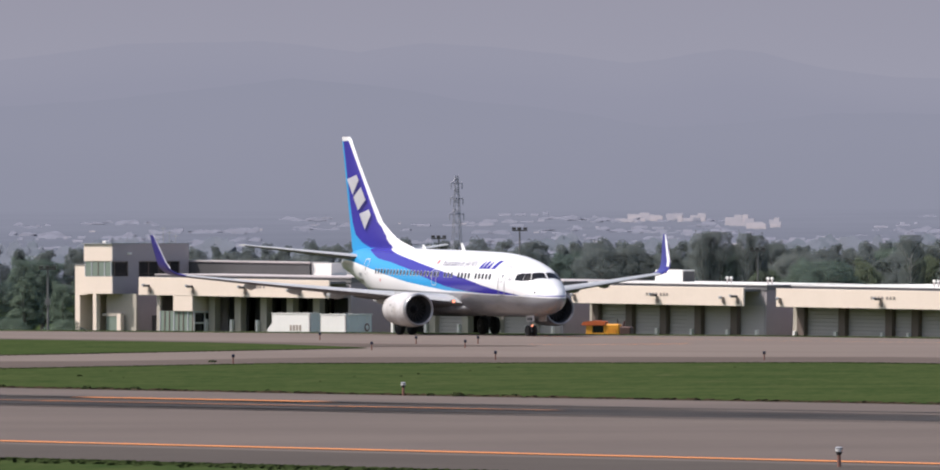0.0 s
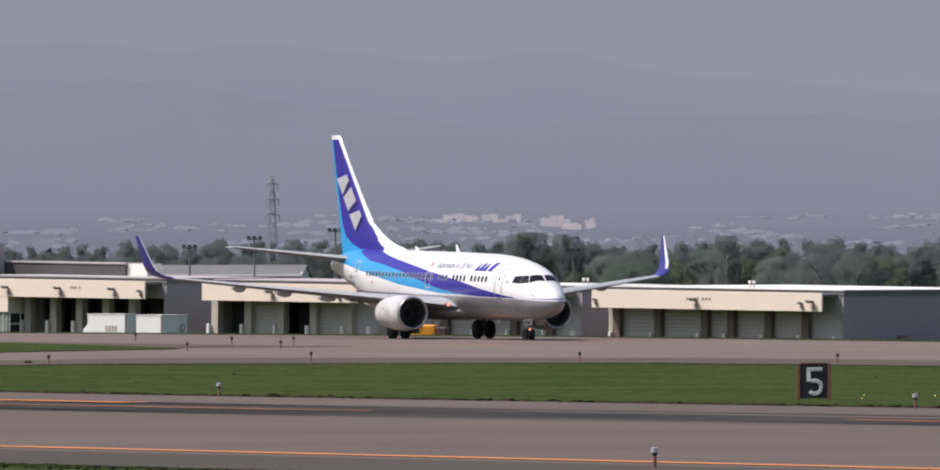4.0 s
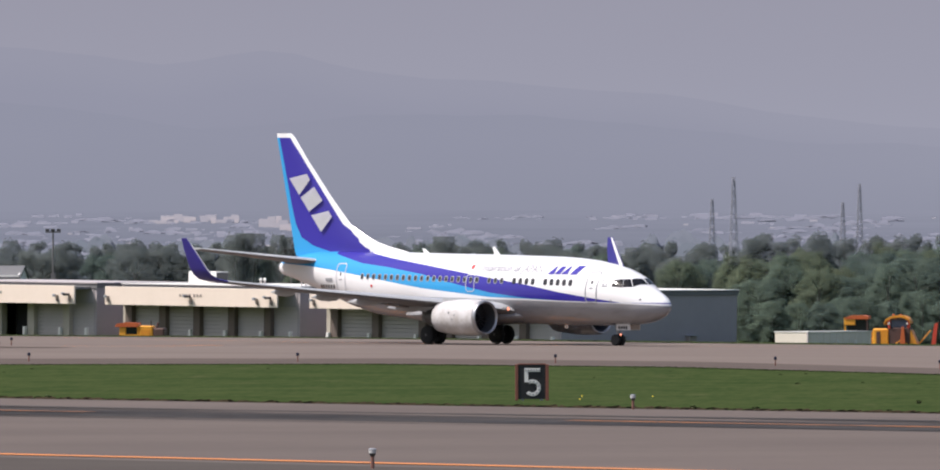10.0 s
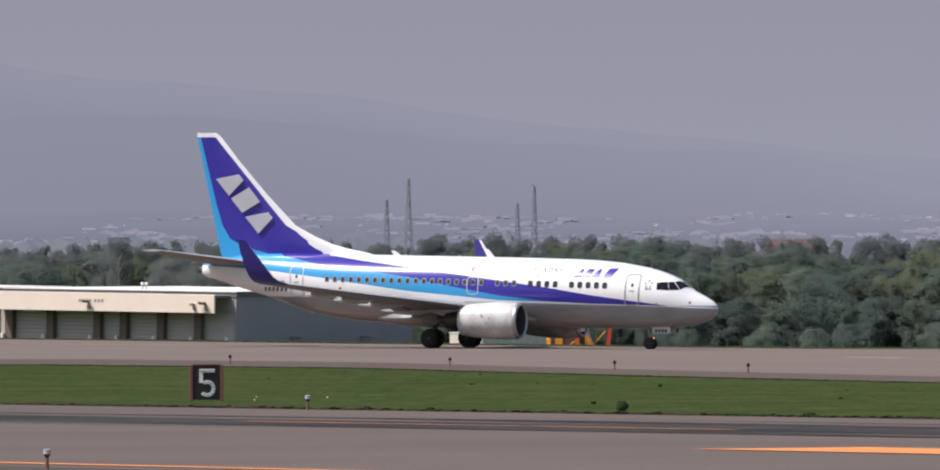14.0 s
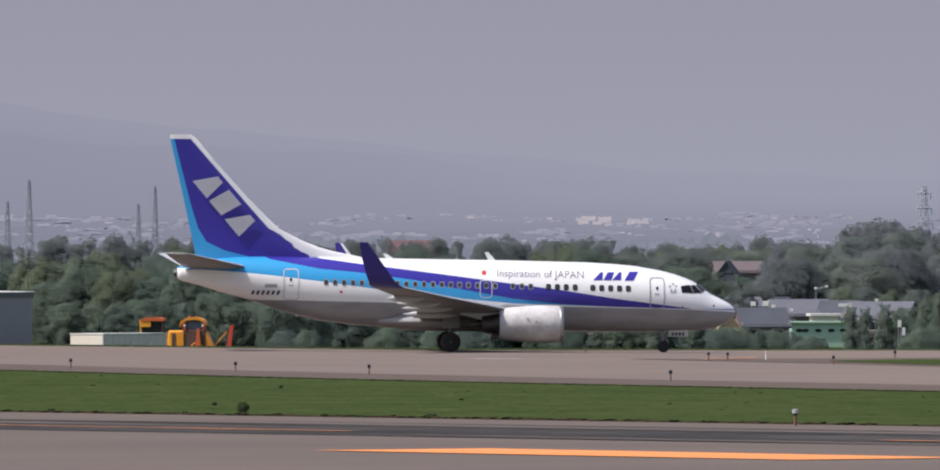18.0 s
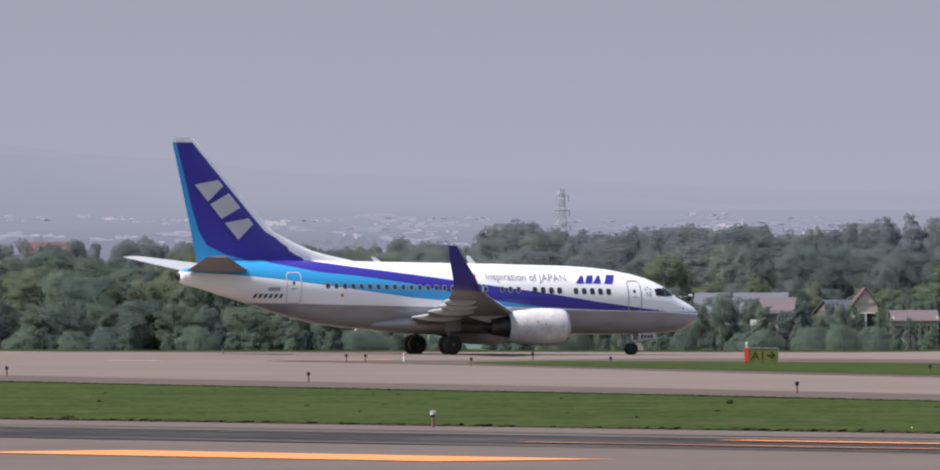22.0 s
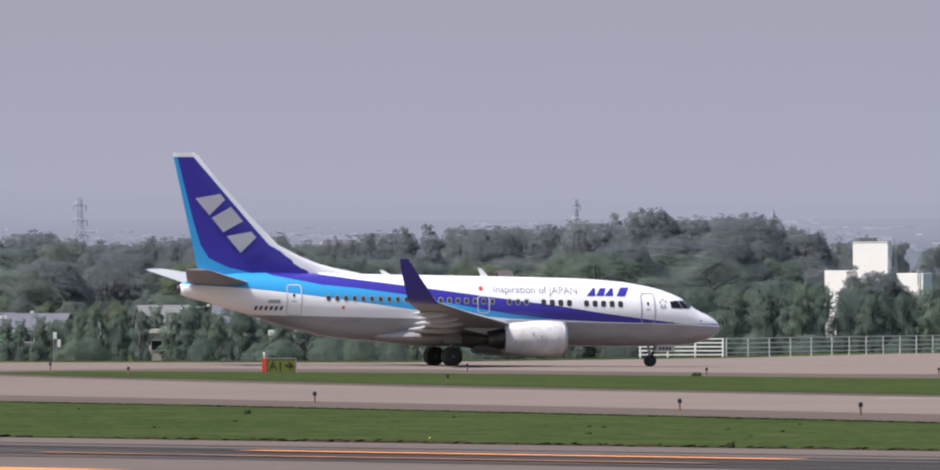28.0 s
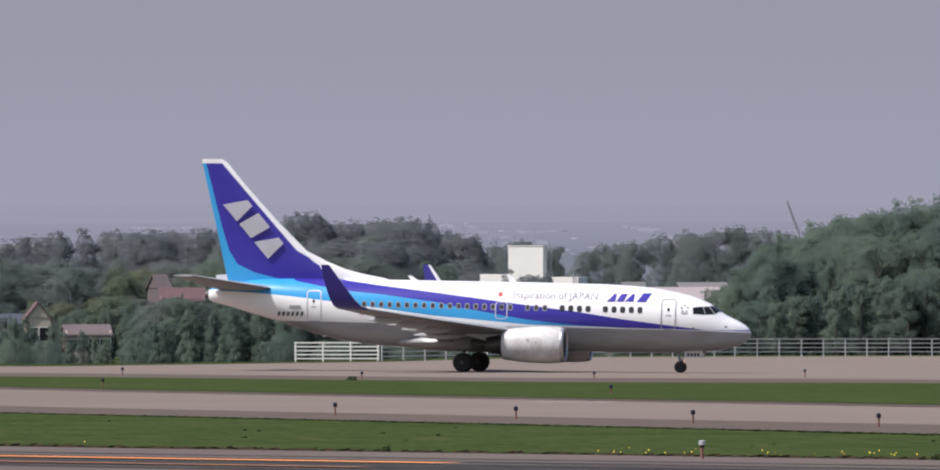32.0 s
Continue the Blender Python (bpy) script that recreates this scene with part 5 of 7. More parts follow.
def build_container(az, corner, end, r, top_el, material, label, name="container", bars=0, mark=None):
    """A box trailer or container on skids: its lit end runs from az to corner, its long shaded side on to end."""
    p = spot(az, r)
    z = lie(p.x, p.y)
    s = thing(name, pose(p.x, p.y, z, 0, 0, TURN), label, "container")
    hh = high(top_el, r) - z
    b = (az - 2000) / 24000
    across = Vector((math.cos(b), -math.sin(b)))
    w, deep = (corner - az) * r / 24000 / E1.dot(across), (end - corner) * r / 24000 / E2.dot(across)
    body = part("body", boxed(0, w, 0, deep, 0.35, hh - 0.06, 0.04), material, s)
    part("lid", boxed(-0.04, w + 0.06, -0.04, deep + 0.04, hh - 0.06, hh + 0.02), M["white_wall"], s, "pale top edge")
    part("corner_post", boxed(w - 0.08, w + 0.03, -0.03, 0.1, 0.35, hh - 0.06), M["shutter"], s)
    n = max(2, int(deep / 0.9))
    for k in range(n):
        y = deep * (k + 0.5) / n
        part("side_rib", boxed(w + 0.002, w + 0.04, y - 0.06, y + 0.06, 0.42, hh - 0.12), material, body)
    for k in range(bars):
        x = w * 0.48 + 0.34 * k
        part("sign_bar", boxed(x, x + 0.22, -0.03, -0.004, hh * 0.5, hh * 0.66), M["sign_grey"], s)
    if mark:
        y = deep * 0.8
        part("red_mark", rod(bmesh.new(), (w + 0.042, y, hh * 0.62), (w + 0.06, y, hh * 0.62), 0.34, None, 16), M["frame_red"], s, "faded red round mark")
        part("mark_centre", rod(bmesh.new(), (w + 0.061, y, hh * 0.62), (w + 0.075, y, hh * 0.62), 0.22, None, 16), material, s)
    for x in (0.3, w - 0.3):
        part("skid", boxed(x - 0.15, x + 0.15, 0, deep, 0, 0.36), M["dark_metal"], s)
    return s, w, deep, hh


_t, _w, _d, _h = build_container(-331, -268, -250, 1235, -93, M["white_wall"], "white box trailer parked before the garage", "trailer", 4)
part("sloped_front", loft([[(-0.02, y, 0.35), (-0.62, y, 0.35), (-0.55, y, _h * 0.55), (-0.02, y, _h * 0.72)] for y in (0.1, _d - 0.1)]), M["white_wall"], _t, "sloped white front")
build_container(-250, -208, -164, 1222, -95, M["white_wall"], "white box trailer with a faded red mark on its side", "trailer", 0, True)
_t, _w, _d, _h = build_container(1286, 1341, 1448, 1160, -126, M["cream_wall"], "long low pale container on the grass", "container")
for k in (0.42, 0.7):
    part("white_post", boxed(_w + 0.2, _w + 0.32, _d * k, _d * k + 0.14, 0.0, _h - 0.7), M["white_wall"], _t, "white marker post beside it")
M["machine_dark"] = worn("machine_rust", (0.1, 0.05, 0.04), (0.06, 0.035, 0.03), 0.7, 1.5, 8.0)
M["machine_amber"] = worn("machine_amber", (0.82, 0.36, 0.03), (0.7, 0.27, 0.02), 0.45, 1.0, 6.0)
M["machine_top"] = worn("machine_red_orange", (0.55, 0.12, 0.03), (0.45, 0.09, 0.025), 0.5, 1.0, 6.0)


def machine_base(az, r, turn, top_el, label):
    p = spot(az, r)
    z = lie(p.x, p.y)
    return thing("snow_machine", pose(p.x, p.y, z, 0, 0, turn), label, "machine"), high(top_el, r) - z


def machine_wheel(s, x, y, r=0.6):
    w = lathe([(-0.2, r * 0.5), (-0.2, r * 0.92), (-0.12, r), (0.12, r), (0.2, r * 0.92), (0.2, r * 0.5)], 18)
    bmesh.ops.rotate(w, verts=w.verts, matrix=Matrix.Rotation(radians(90), 3, "Z"))
    part("wheel", w, M["rubber"], s, smooth=True, sharp=40).location = (x, y, r)


def build_loader():
    """Snow loader by the garage: roofed cab, engine block and a rusty blower head."""
    s, h = machine_base(186, 1225, -4, -107, "orange snow loader with a rusty blower before the garage")
    part("chassis", boxed(0.3, 3.2, 0.15, 1.75, 0.55, 1.1, 0.05), M["machine_dark"], s, "dark chassis")
    cab = part("cab", box(boxed(0.34, 0.9, 0.1, 1.8, 1.1, h - 0.4, 0.04), 0.34, 1.95, 0.12, 1.78, 1.1, h - 1.05), M["machine_amber"], s, "amber cab")
    part("cab_glass", boxed(0.92, 1.9, 0.2, 1.7, h - 1.05, h - 0.42), M["glass"], cab, "dark cab glass")
    part("cab_roof", loft([[(x, y, z) for x, z in ((-0.05, h - 0.34), (0.12, h - 0.12), (1.0, h), (1.98, h - 0.08), (1.98, h - 0.4), (0.1, h - 0.42))] for y in (0.0, 1.9)]), M["machine_top"], cab, "red-orange cab roof")
    part("cab_post", boxed(1.86, 1.98, 0.12, 0.24, h - 1.05, h - 0.4), M["machine_amber"], cab)
    part("engine_block", boxed(1.96, 3.22, 0.1, 1.8, 0.9, h - 0.3, 0.1), M["machine_amber"], s, "amber engine housing")
    part("hatch", boxed(2.2, 2.95, 0.06, 0.098, 1.2, h - 0.7), M["machine"], s)
    part("exhaust", rod(bmesh.new(), (2.9, 1.3, h - 0.35), (2.9, 1.3, h + 0.12), 0.06, None, 8), M["dark_metal"], s)
    drum = lathe([(-0.9, 0.2), (-0.9, 0.62), (0.9, 0.62), (0.9, 0.2)], 16)
    bmesh.ops.rotate(drum, verts=drum.verts, matrix=Matrix.Rotation(radians(90), 3, "Z"))
    part("blower", drum, M["machine_dark"], s, "rusty blower drum").location = (3.75, 0.95, 0.75)
    part("blower_hood", boxed(3.2, 4.2, 0.1, 1.8, 1.2, h - 0.5, 0.12), M["machine_dark"], s, "rusty blower hood")
    part("chute", rod(rod(bmesh.new(), (3.4, 0.8, h - 0.7), (3.6, 0.7, h - 0.05), 0.13, 0.09, 8), (3.3, 1.2, h - 0.6), (3.45, 1.2, h - 0.15), 0.05, None, 6), M["machine_dark"], s)
    for x in (0.75, 2.6):
        for y in (0.1, 1.8):
            machine_wheel(s, x, y)


def build_cab_machine():
    """Snow machine that stands behind the container: its cab shows above it."""
    s, h = machine_base(1401, 1225, -6, -99, "orange snow machine with a roofed cab behind the container")
    part("chassis", boxed(-0.8, 2.6, 0.1, 1.9, 0.55, 1.5, 0.06), M["machine"], s, "orange chassis")
    cab = part("cab", boxed(0.02, 2.04, 0.15, 1.85, 1.5, 1.85, 0.04), M["machine"], s, "orange cab")
    part("cab_panel", boxed(0.02, 0.98, 0.1, 0.2, h - 0.85, h - 0.22, 0.03), M["machine_amber"], cab, "amber cab panel")
    part("cab_glass", boxed(0.3, 1.95, 0.21, 1.8, 1.85, h - 0.3), M["glass"], cab, "dark cab glass")
    part("cab_roof", loft([[(x, y, z) for x, z in ((0.1, h - 0.22), (0.6, h - 0.02), (1.6, h), (2.1, h - 0.12), (2.1, h - 0.34), (0.1, h - 0.34))] for y in (0.05, 1.95)]), M["machine_top"], cab, "red-orange cab roof")
    for x in (0.04, 1.93):
        part("cab_post", boxed(x, x + 0.12, 0.12, 0.22, 1.85, h - 0.3), M["machine_amber"] if x < 1 else M["machine_dark"], cab)
    part("hood", boxed(2.06, 2.8, 0.25, 1.75, 1.5, 2.1, 0.08), M["machine"], s)
    for x in (-0.2, 1.9):
        for y in (0.1, 1.9):
            machine_wheel(s, x, y)


def build_blower():
    """Snow blower with a glazed cab and a red swivelling chute on a boom."""
    s, h = machine_base(1449, 1190, -6, -99, "orange snow blower with a glazed cab and a raised red chute")
    part("chassis", boxed(0.1, 3.7, 0.1, 1.9, 0.5, 0.95, 0.05), M["machine_dark"], s, "dark chassis")
    part("engine_block", boxed(0.0, 1.36, 0.1, 1.9, 0.9, h - 1.1, 0.1), M["machine_amber"], s, "amber engine housing")
    part("grille", boxed(0.3, 0.62, 0.06, 0.098, 1.05, h - 1.35), M["machine_dark"], s, "dark grille")
    part("engine_hatch", boxed(0.75, 1.25, 0.06, 0.098, 1.1, h - 1.3), M["machine"], s)
    cab = part("cab", boxed(1.2, 3.1, 0.15, 1.85, 0.9, h - 1.05, 0.05), M["machine_dark"], s, "dark lower cab")
    part("cab_glass", boxed(1.5, 2.85, 0.22, 1.78, h - 1.05, h - 0.3, 0.08), M["cab_glass"], cab, "blue-grey cab glass")
    arch = [(0.95, h - 0.62), (1.1, h - 0.32), (1.5, h - 0.1), (2.1, h), (2.6, h - 0.06), (2.98, h - 0.26), (3.12, h - 0.5)]
    part("cab_roof", loft([[(x, y, z) for x, z in arch] + [(x, y, z - 0.2) for x, z in arch[::-1]] for y in (0.05, 1.95)]), M["machine"], cab, "orange arched cab roof")
    for x in (1.26, 2.9):
        part("cab_post", boxed(x, x + 0.2, 0.12, 0.26, h - 1.1, h - 0.42), M["machine_red"], cab, "red-orange cab post")
    part("visor", boxed(1.46, 2.9, 0.1, 0.2, h - 0.42, h - 0.28, 0.02), M["machine_dark"], cab, "dark sun visor")
    for x in (1.3, 2.8):
        part("work_lamp", boxed(x, x + 0.16, 0.0, 0.11, h - 0.8, h - 0.62, 0.03), M["white_wall"], cab, "white work lamp")
    for x in (1.7, 2.3):
        part("beacon", rod(bmesh.new(), (x, 0.5, h - 0.04), (x, 0.5, h + 0.1), 0.09, 0.06, 8), M["machine_top"], cab)
    part("drive_column", loft([[(x, y, z) for x, z in ((2.3, 0.6), (2.75, 0.6), (2.72, 1.3), (2.62, h - 1.0), (2.42, h - 0.95), (2.3, 1.4))] for y in (-0.1, 0.14)]), M["machine_top"], s, "red-orange drive column")
    part("hydraulic_hose", rod(rod(bmesh.new(), (1.5, 0.0, 0.9), (2.3, -0.05, 1.5), 0.05, None, 6), (2.75, 0, 1.3), (3.3, 0.1, 0.8), 0.05, None, 6), M["machine"], s, "orange hydraulic arm")
    part("step", boxed(1.5, 2.1, -0.05, 0.13, 0.65, 0.85, 0.03), M["machine"], s, "orange step")
    part("front_frame", loft([[(x, y, z) for x, z in ((2.86, 0.6), (3.9, 0.6), (3.75, 1.1), (3.2, h - 1.25), (2.86, h - 1.1))] for y in (0.2, 1.8)]), M["machine"], s, "orange front frame")
    drum = lathe([(-0.8, 0.15), (-0.8, 0.5), (0.8, 0.5), (0.8, 0.15)], 16)
    bmesh.ops.rotate(drum, verts=drum.verts, matrix=Matrix.Rotation(radians(90), 3, "Z"))
    part("blower", drum, M["machine_dark"], s, "dark blower drum").location = (4.3, 1.0, 0.55)
    part("boom", rod(rod(bmesh.new(), (3.5, 0.9, 0.9), (4.75, 0.9, h - 1.25), 0.06, 0.05, 8), (3.9, 0.9, 0.8), (4.9, 0.9, 0.9), 0.05, None, 8), M["machine"], s, "orange boom")
    part("chute", loft([[(x, y, z) for x, z in ((4.72, 0.62), (5.08, 0.7), (5.35, h - 0.62), (5.05, h - 0.75))] for y in (0.75, 1.1)]), M["machine_red"], s, "red raised chute")
    for x in (0.6, 2.6):
        for y in (0.1, 1.9):
            machine_wheel(s, x, y, 0.55)


build_loader()
build_cab_machine()
build_blower()


# ---------------------------------------------------------------- houses and halls beyond the field
def build_house(az, r, wide, deep, eave_el, ridge_el, turn, wall, roof, label, windows=3, gable_front=False):
    p = spot(az, r)
    z = lie(p.x, p.y)
    e, t = high(eave_el, r) - z, high(ridge_el, r) - z
    s = thing("house", pose(p.x, p.y, z, 0, 0, turn), label, "house", "houses beyond the airfield")
    w, d = wide / 2, deep / 2
    part("wall_block", boxed(-w, w, -d, d, 0, e), wall, s)
    if t - e > 0.4:
        o = 0.22
        if gable_front:
            for k in (-1, 1):
                part("roof_side", loft([[(0, y, t + 0.12), (k * (w + o), y, e - 0.2), (k * (w + o), y, e - 0.38), (0, y, t - 0.06)] for y in (-d - o, d + o)]), roof, s)
            for y in (-d, d):
                part("gable", loft([[(-w, q, e - 0.01), (w, q, e - 0.01), (0, q, t - 0.08)] for q in (y - 0.06, y + 0.06)]), wall, s)
        else:
            for k in (-1, 1):
                part("roof_side", loft([[(x, 0, t + 0.12), (x, k * (d + o), e - 0.2), (x, k * (d + o), e - 0.38), (x, 0, t - 0.06)] for x in (-w - o, w + o)]), roof, s)
            for x in (-w, w):
                part("gable", loft([[(q, -d, e - 0.01), (q, d, e - 0.01), (q, 0, t - 0.08)] for q in (x - 0.06, x + 0.06)]), wall, s)
    else:
        part("roof", boxed(-w - 0.3, w + 0.3, -d - 0.3, d + 0.3, e, t + 0.05), roof, s)
    for k in range(windows):
        x = -w + 2 * w * (k + 0.5) / windows
        part("window", boxed(x - 0.5, x + 0.5, -d - 0.05, -d + 0.05, e * 0.5, e * 0.78), M["glass"], s)
        part("window_frame", boxed(x - 0.58, x + 0.58, -d - 0.03, -d + 0.03, e * 0.5 - 0.08, e * 0.78 + 0.08), M["white_wall"], s)
    return s


M["red_roof"] = worn("faded_red_roof", (0.128, 0.08, 0.086), (0.1, 0.066, 0.072), 0.9, 0.4, 3.0, gloss=0.1)
M["pink_roof"] = worn("pale_pink_roof", (0.14, 0.115, 0.12), (0.11, 0.095, 0.1), 0.9, 0.4, 3.0, gloss=0.1)
M["slate_roof"] = worn("slate_blue_roof", (0.082, 0.09, 0.11), (0.064, 0.07, 0.086), 0.9, 0.4, 3.0, gloss=0.1)
M["ochre_wall"] = worn("ochre_wall", (0.5, 0.38, 0.22), (0.42, 0.32, 0.2), 0.8, 0.5, 3.0)
M["green_wall"] = worn("pale_green_wall", (0.36, 0.52, 0.4), (0.32, 0.45, 0.36), 0.8, 0.5, 3.0)
M["brown_wall"] = worn("brown_wall", (0.16, 0.13, 0.125), (0.13, 0.105, 0.1), 0.8, 0.5, 3.0)
M["red_wall"] = worn("red_brown_wall", (0.2, 0.12, 0.12), (0.16, 0.1, 0.1), 0.8, 0.5, 3.0)
M["pink_wall"] = worn("pale_pink_wall", (0.5, 0.42, 0.4), (0.42, 0.35, 0.33), 0.8, 0.5, 3.0)
M["pale_roof"] = worn("pale_grey_roof", (0.175, 0.176, 0.18), (0.145, 0.146, 0.15), 0.9, 0.4, 3.0, gloss=0.1)
M["blue_wall"] = worn("blue_grey_wall", (0.3, 0.32, 0.36), (0.24, 0.26, 0.3), 0.8, 0.5, 3.0)
M["pink_grey_roof"] = worn("pinkish_grey_roof", (0.36, 0.31, 0.32), (0.31, 0.27, 0.28), 0.9, 0.4, 3.0, gloss=0.1)
M["pale_ochre"] = worn("pale_ochre_wall", (0.46, 0.4, 0.33), (0.38, 0.33, 0.28), 0.8, 0.5, 3.0)
# Slate lightened for distance: haze put into the roof colour.
M["hazy_slate"] = worn("haze_paled_slate_roof", (0.13, 0.135, 0.16), (0.1, 0.106, 0.128), 0.9, 0.4, 3.0, gloss=0.1)
HOUSES = (
    (2532, 1420, 5.5, 8, -112, -110, 2, "green_wall", "green_wall", "pale green walled hall with oval windows", 0, False),
    (2543, 1450, 2.6, 4, -100, -97, 4, "cream_wall", "white_wall", "low cream hut with a flat pale roof", 0, False),
    (2438, 1400, 4.6, 5, -114, -88, 10, "red_wall", "slate_roof", "red-brown house with a slate blue roof", 2, False),
    (2386, 1390, 3.0, 5, -126, -100, 0, "ochre_wall", "ochre_wall", "small ochre gabled house behind shrubs", 1, True),
    (2500, 1500, 6.0, 8, -96, -74, 8, "brown_wall", "hazy_slate", "long house with a slate grey roof", 2, False),
    (2470, 1530, 2.6, 5, -80, -70, -20, "brown_wall", "slate_roof", "small house with a dark slate roof", 1, True),
    (2570, 1490, 3.8, 6, -96, -76, -10, "brown_wall", "slate_roof", "low house with a dark slate roof", 2, False),
    (2408, 1520, 3.4, 5, -84, -70, 14, "blue_wall", "hazy_slate", "blue-grey house with a slate roof", 2, False),
    (2640, 1480, 6.5, 8, -100, -78, -14, "brown_wall", "hazy_slate", "house with a slate grey roof", 3, False),
    (2412, 1720, 7.4, 8, -24, -10, 4, "brown_wall", "pink_roof", "distant long house with a pinkish grey roof", 3, False),
    (2384, 1690, 2.0, 4, -28, -9, -8, "slate_roof", "slate_roof", "distant house with a blue slate gable", 1, True),
    (2850, 1480, 5.0, 7, -84, -65, 5, "brown_wall", "pale_roof", "house with a pale grey-green roof among trees", 3, False),
    (3010, 1450, 9.0, 8, -92, -62, -6, "brown_wall", "hazy_slate", "brown house with a haze-paled slate roof", 4, False),
    (2848, 1318, 2.6, 3, -110, -104, 3, "pale_ochre", "cream_wall", "low cream shed glimpsed between hedge trees", 2, False),
    (3214, 1430, 2.4, 6, -78, -54, 0, "pale_ochre", "red_roof", "pale pink gabled house behind the hedge", 2, True),
    (3296, 1440, 4.4, 5, -104, -92, 3, "pale_ochre", "pink_roof", "low cream house partly hidden by trees", 4, False),
    (3180, 1440, 4.0, 6, -92, -74, 20, "brown_wall", "slate_roof", "low ochre outbuilding with grey roof", 1, False),
    (3456, 1500, 4.4, 6, -48, -31, -4, "brown_wall", "red_roof", "house with a faded red roof among pines", 3, False),
    (3418, 1520, 1.3, 3, -30, -9, 24, "pink_roof", "pink_roof", "small house with a steep pinkish roof", 1, False),
    (4244, 1330, 3.7, 6, -112, -52, 8, "red_wall", "red_roof", "house with a steep dark red gable beside the trees", 1, True),
    (4290, 1400, 6.9, 5, -58, -33, 4, "blue_wall", "pink_grey_roof", "blue-grey building with a pale pinkish roof", 5, False),
    (4330, 1450, 5.6, 5, -34, -25, 4, "brown_wall", "pale_roof", "low house with a pale grey roof", 2, False),
    (4209, 1400, 1.9, 3, -40, -24, 4, "brown_wall", "pale_roof", "small house with a pale roof among trees", 1, False),
    (-90, 1445, 15.0, 5, -28, -14, -6, "white_wall", "pale_roof", "long white hall half hidden behind trees", 6, False),
    (2864, 1430, 2.6, 5, -100, -86, 4, "green_wall", "pale_roof", "low shed with a pale grey-green roof", 2, False),
    (3068, 1440, 3.6, 6, -90, -70, -8, "brown_wall", "pink_roof", "brown house with a faded pink roof", 2, False),
    (2990, 1425, 2.2, 4, -116, -92, 6, "white_wall", "slate_roof", "small pale house with a slate roof", 2, False),
    (1860, 2500, 9.2, 12, 8, 27, 0, "pink_roof", "red_roof", "distant hall with a red roof", 3, False),
)
for az, r, w, d, ee, re_, tn, wa, ro, lb, wi, gf_ in HOUSES:
    _h = build_house(az, r, w, d, ee, re_, tn, M[wa], M[ro], lb, wi, gf_)
    if "oval" in lb:
        for x in (-2.0, -1.4, -0.15, 1.15, 2.3):
            oval = rod(bmesh.new(), (0, -0.06, 0), (0, 0.05, 0), 0.34, None, 18)
            bmesh.ops.scale(oval, vec=(1, 1, 0.5), verts=oval.verts)
            part("window", oval, M["glass"], _h, "dark oval window").location = (x, -d / 2, high(-124, r) - lie(spot(az, r).x, spot(az, r).y))


def build_board(az, r, top_el, wide, tall):
    """A white board on two posts, added for an unidentified pale patch."""
    p = spot(az, r)
    z = lie(p.x, p.y)
    h = high(top_el, r) - z
    s = thing("signboard", pose(p.x, p.y, z), "small white board added for an unidentified pale patch", "signboard", "white boards")
    part("board", boxed(-wide / 2, wide / 2, -0.04, 0.04, h - tall, h, 0.01), M["white_wall"], s)
    for x in (-0.35 * wide, 0.35 * wide):
        part("post", rod(bmesh.new(), (x, 0.06, -0.1), (x, 0.06, h - 0.05), 0.03, None, 6), M["outline"], s)


# Added boards stand in for pale bits between houses and hedge.
for az, r, el, wide, tall in ((2578, 1440, -80, 1.3, 0.3), (2425, 1425, -76, 0.5, 0.42), (2446, 1425, -75, 0.55, 0.5), (2459, 1425, -82, 0.35, 0.25), (2489, 1425, -88, 0.3, 0.25), (2631, 1435, -72, 0.35, 0.25), (2599, 1435, -104, 0.4, 0.35), (2703, 1300, -103, 0.26, 1.3), (2743, 1310, -84, 0.28, 2.2), (2669, 1300, -108, 0.32, 0.6), (2676, 1300, -120, 0.3, 0.7), (3032, 1300, -105, 0.8, 0.5), (2991, 1300, -110, 0.9, 0.3), (2881, 1470, -68, 0.3, 0.25)):
    build_board(az, r, el, wide, tall)


def build_street_lamp(az, r, top_el):
    """A slim mast with two white lamp heads."""
    p = spot(az, r)
    z = lie(p.x, p.y)
    h = high(top_el, r) - z
    s = thing("street_lamp", pose(p.x, p.y, z), "slim grey lamp post with two white lamp heads", "street lamp")
    part("post", rod(bmesh.new(), (0, 0, -0.1), (0, 0, h - 0.1), 0.045, 0.03, 8), M["outline"], s)
    part("arm", rod(bmesh.new(), (0, 0, h - 0.15), (1.05, 0, h + 0.08), 0.025, None, 6), M["outline"], s)
    for x, dz in ((0.0, -0.08), (1.1, 0.12)):
        part("lamp_head", boxed(x - 0.17, x + 0.17, -0.12, 0.12, h + dz - 0.1, h + dz + 0.1, 0.04), M["white_wall"], s, "white lamp head")


build_street_lamp(2530, 1515, -53)
build_street_lamp(2907, 1470, -66)


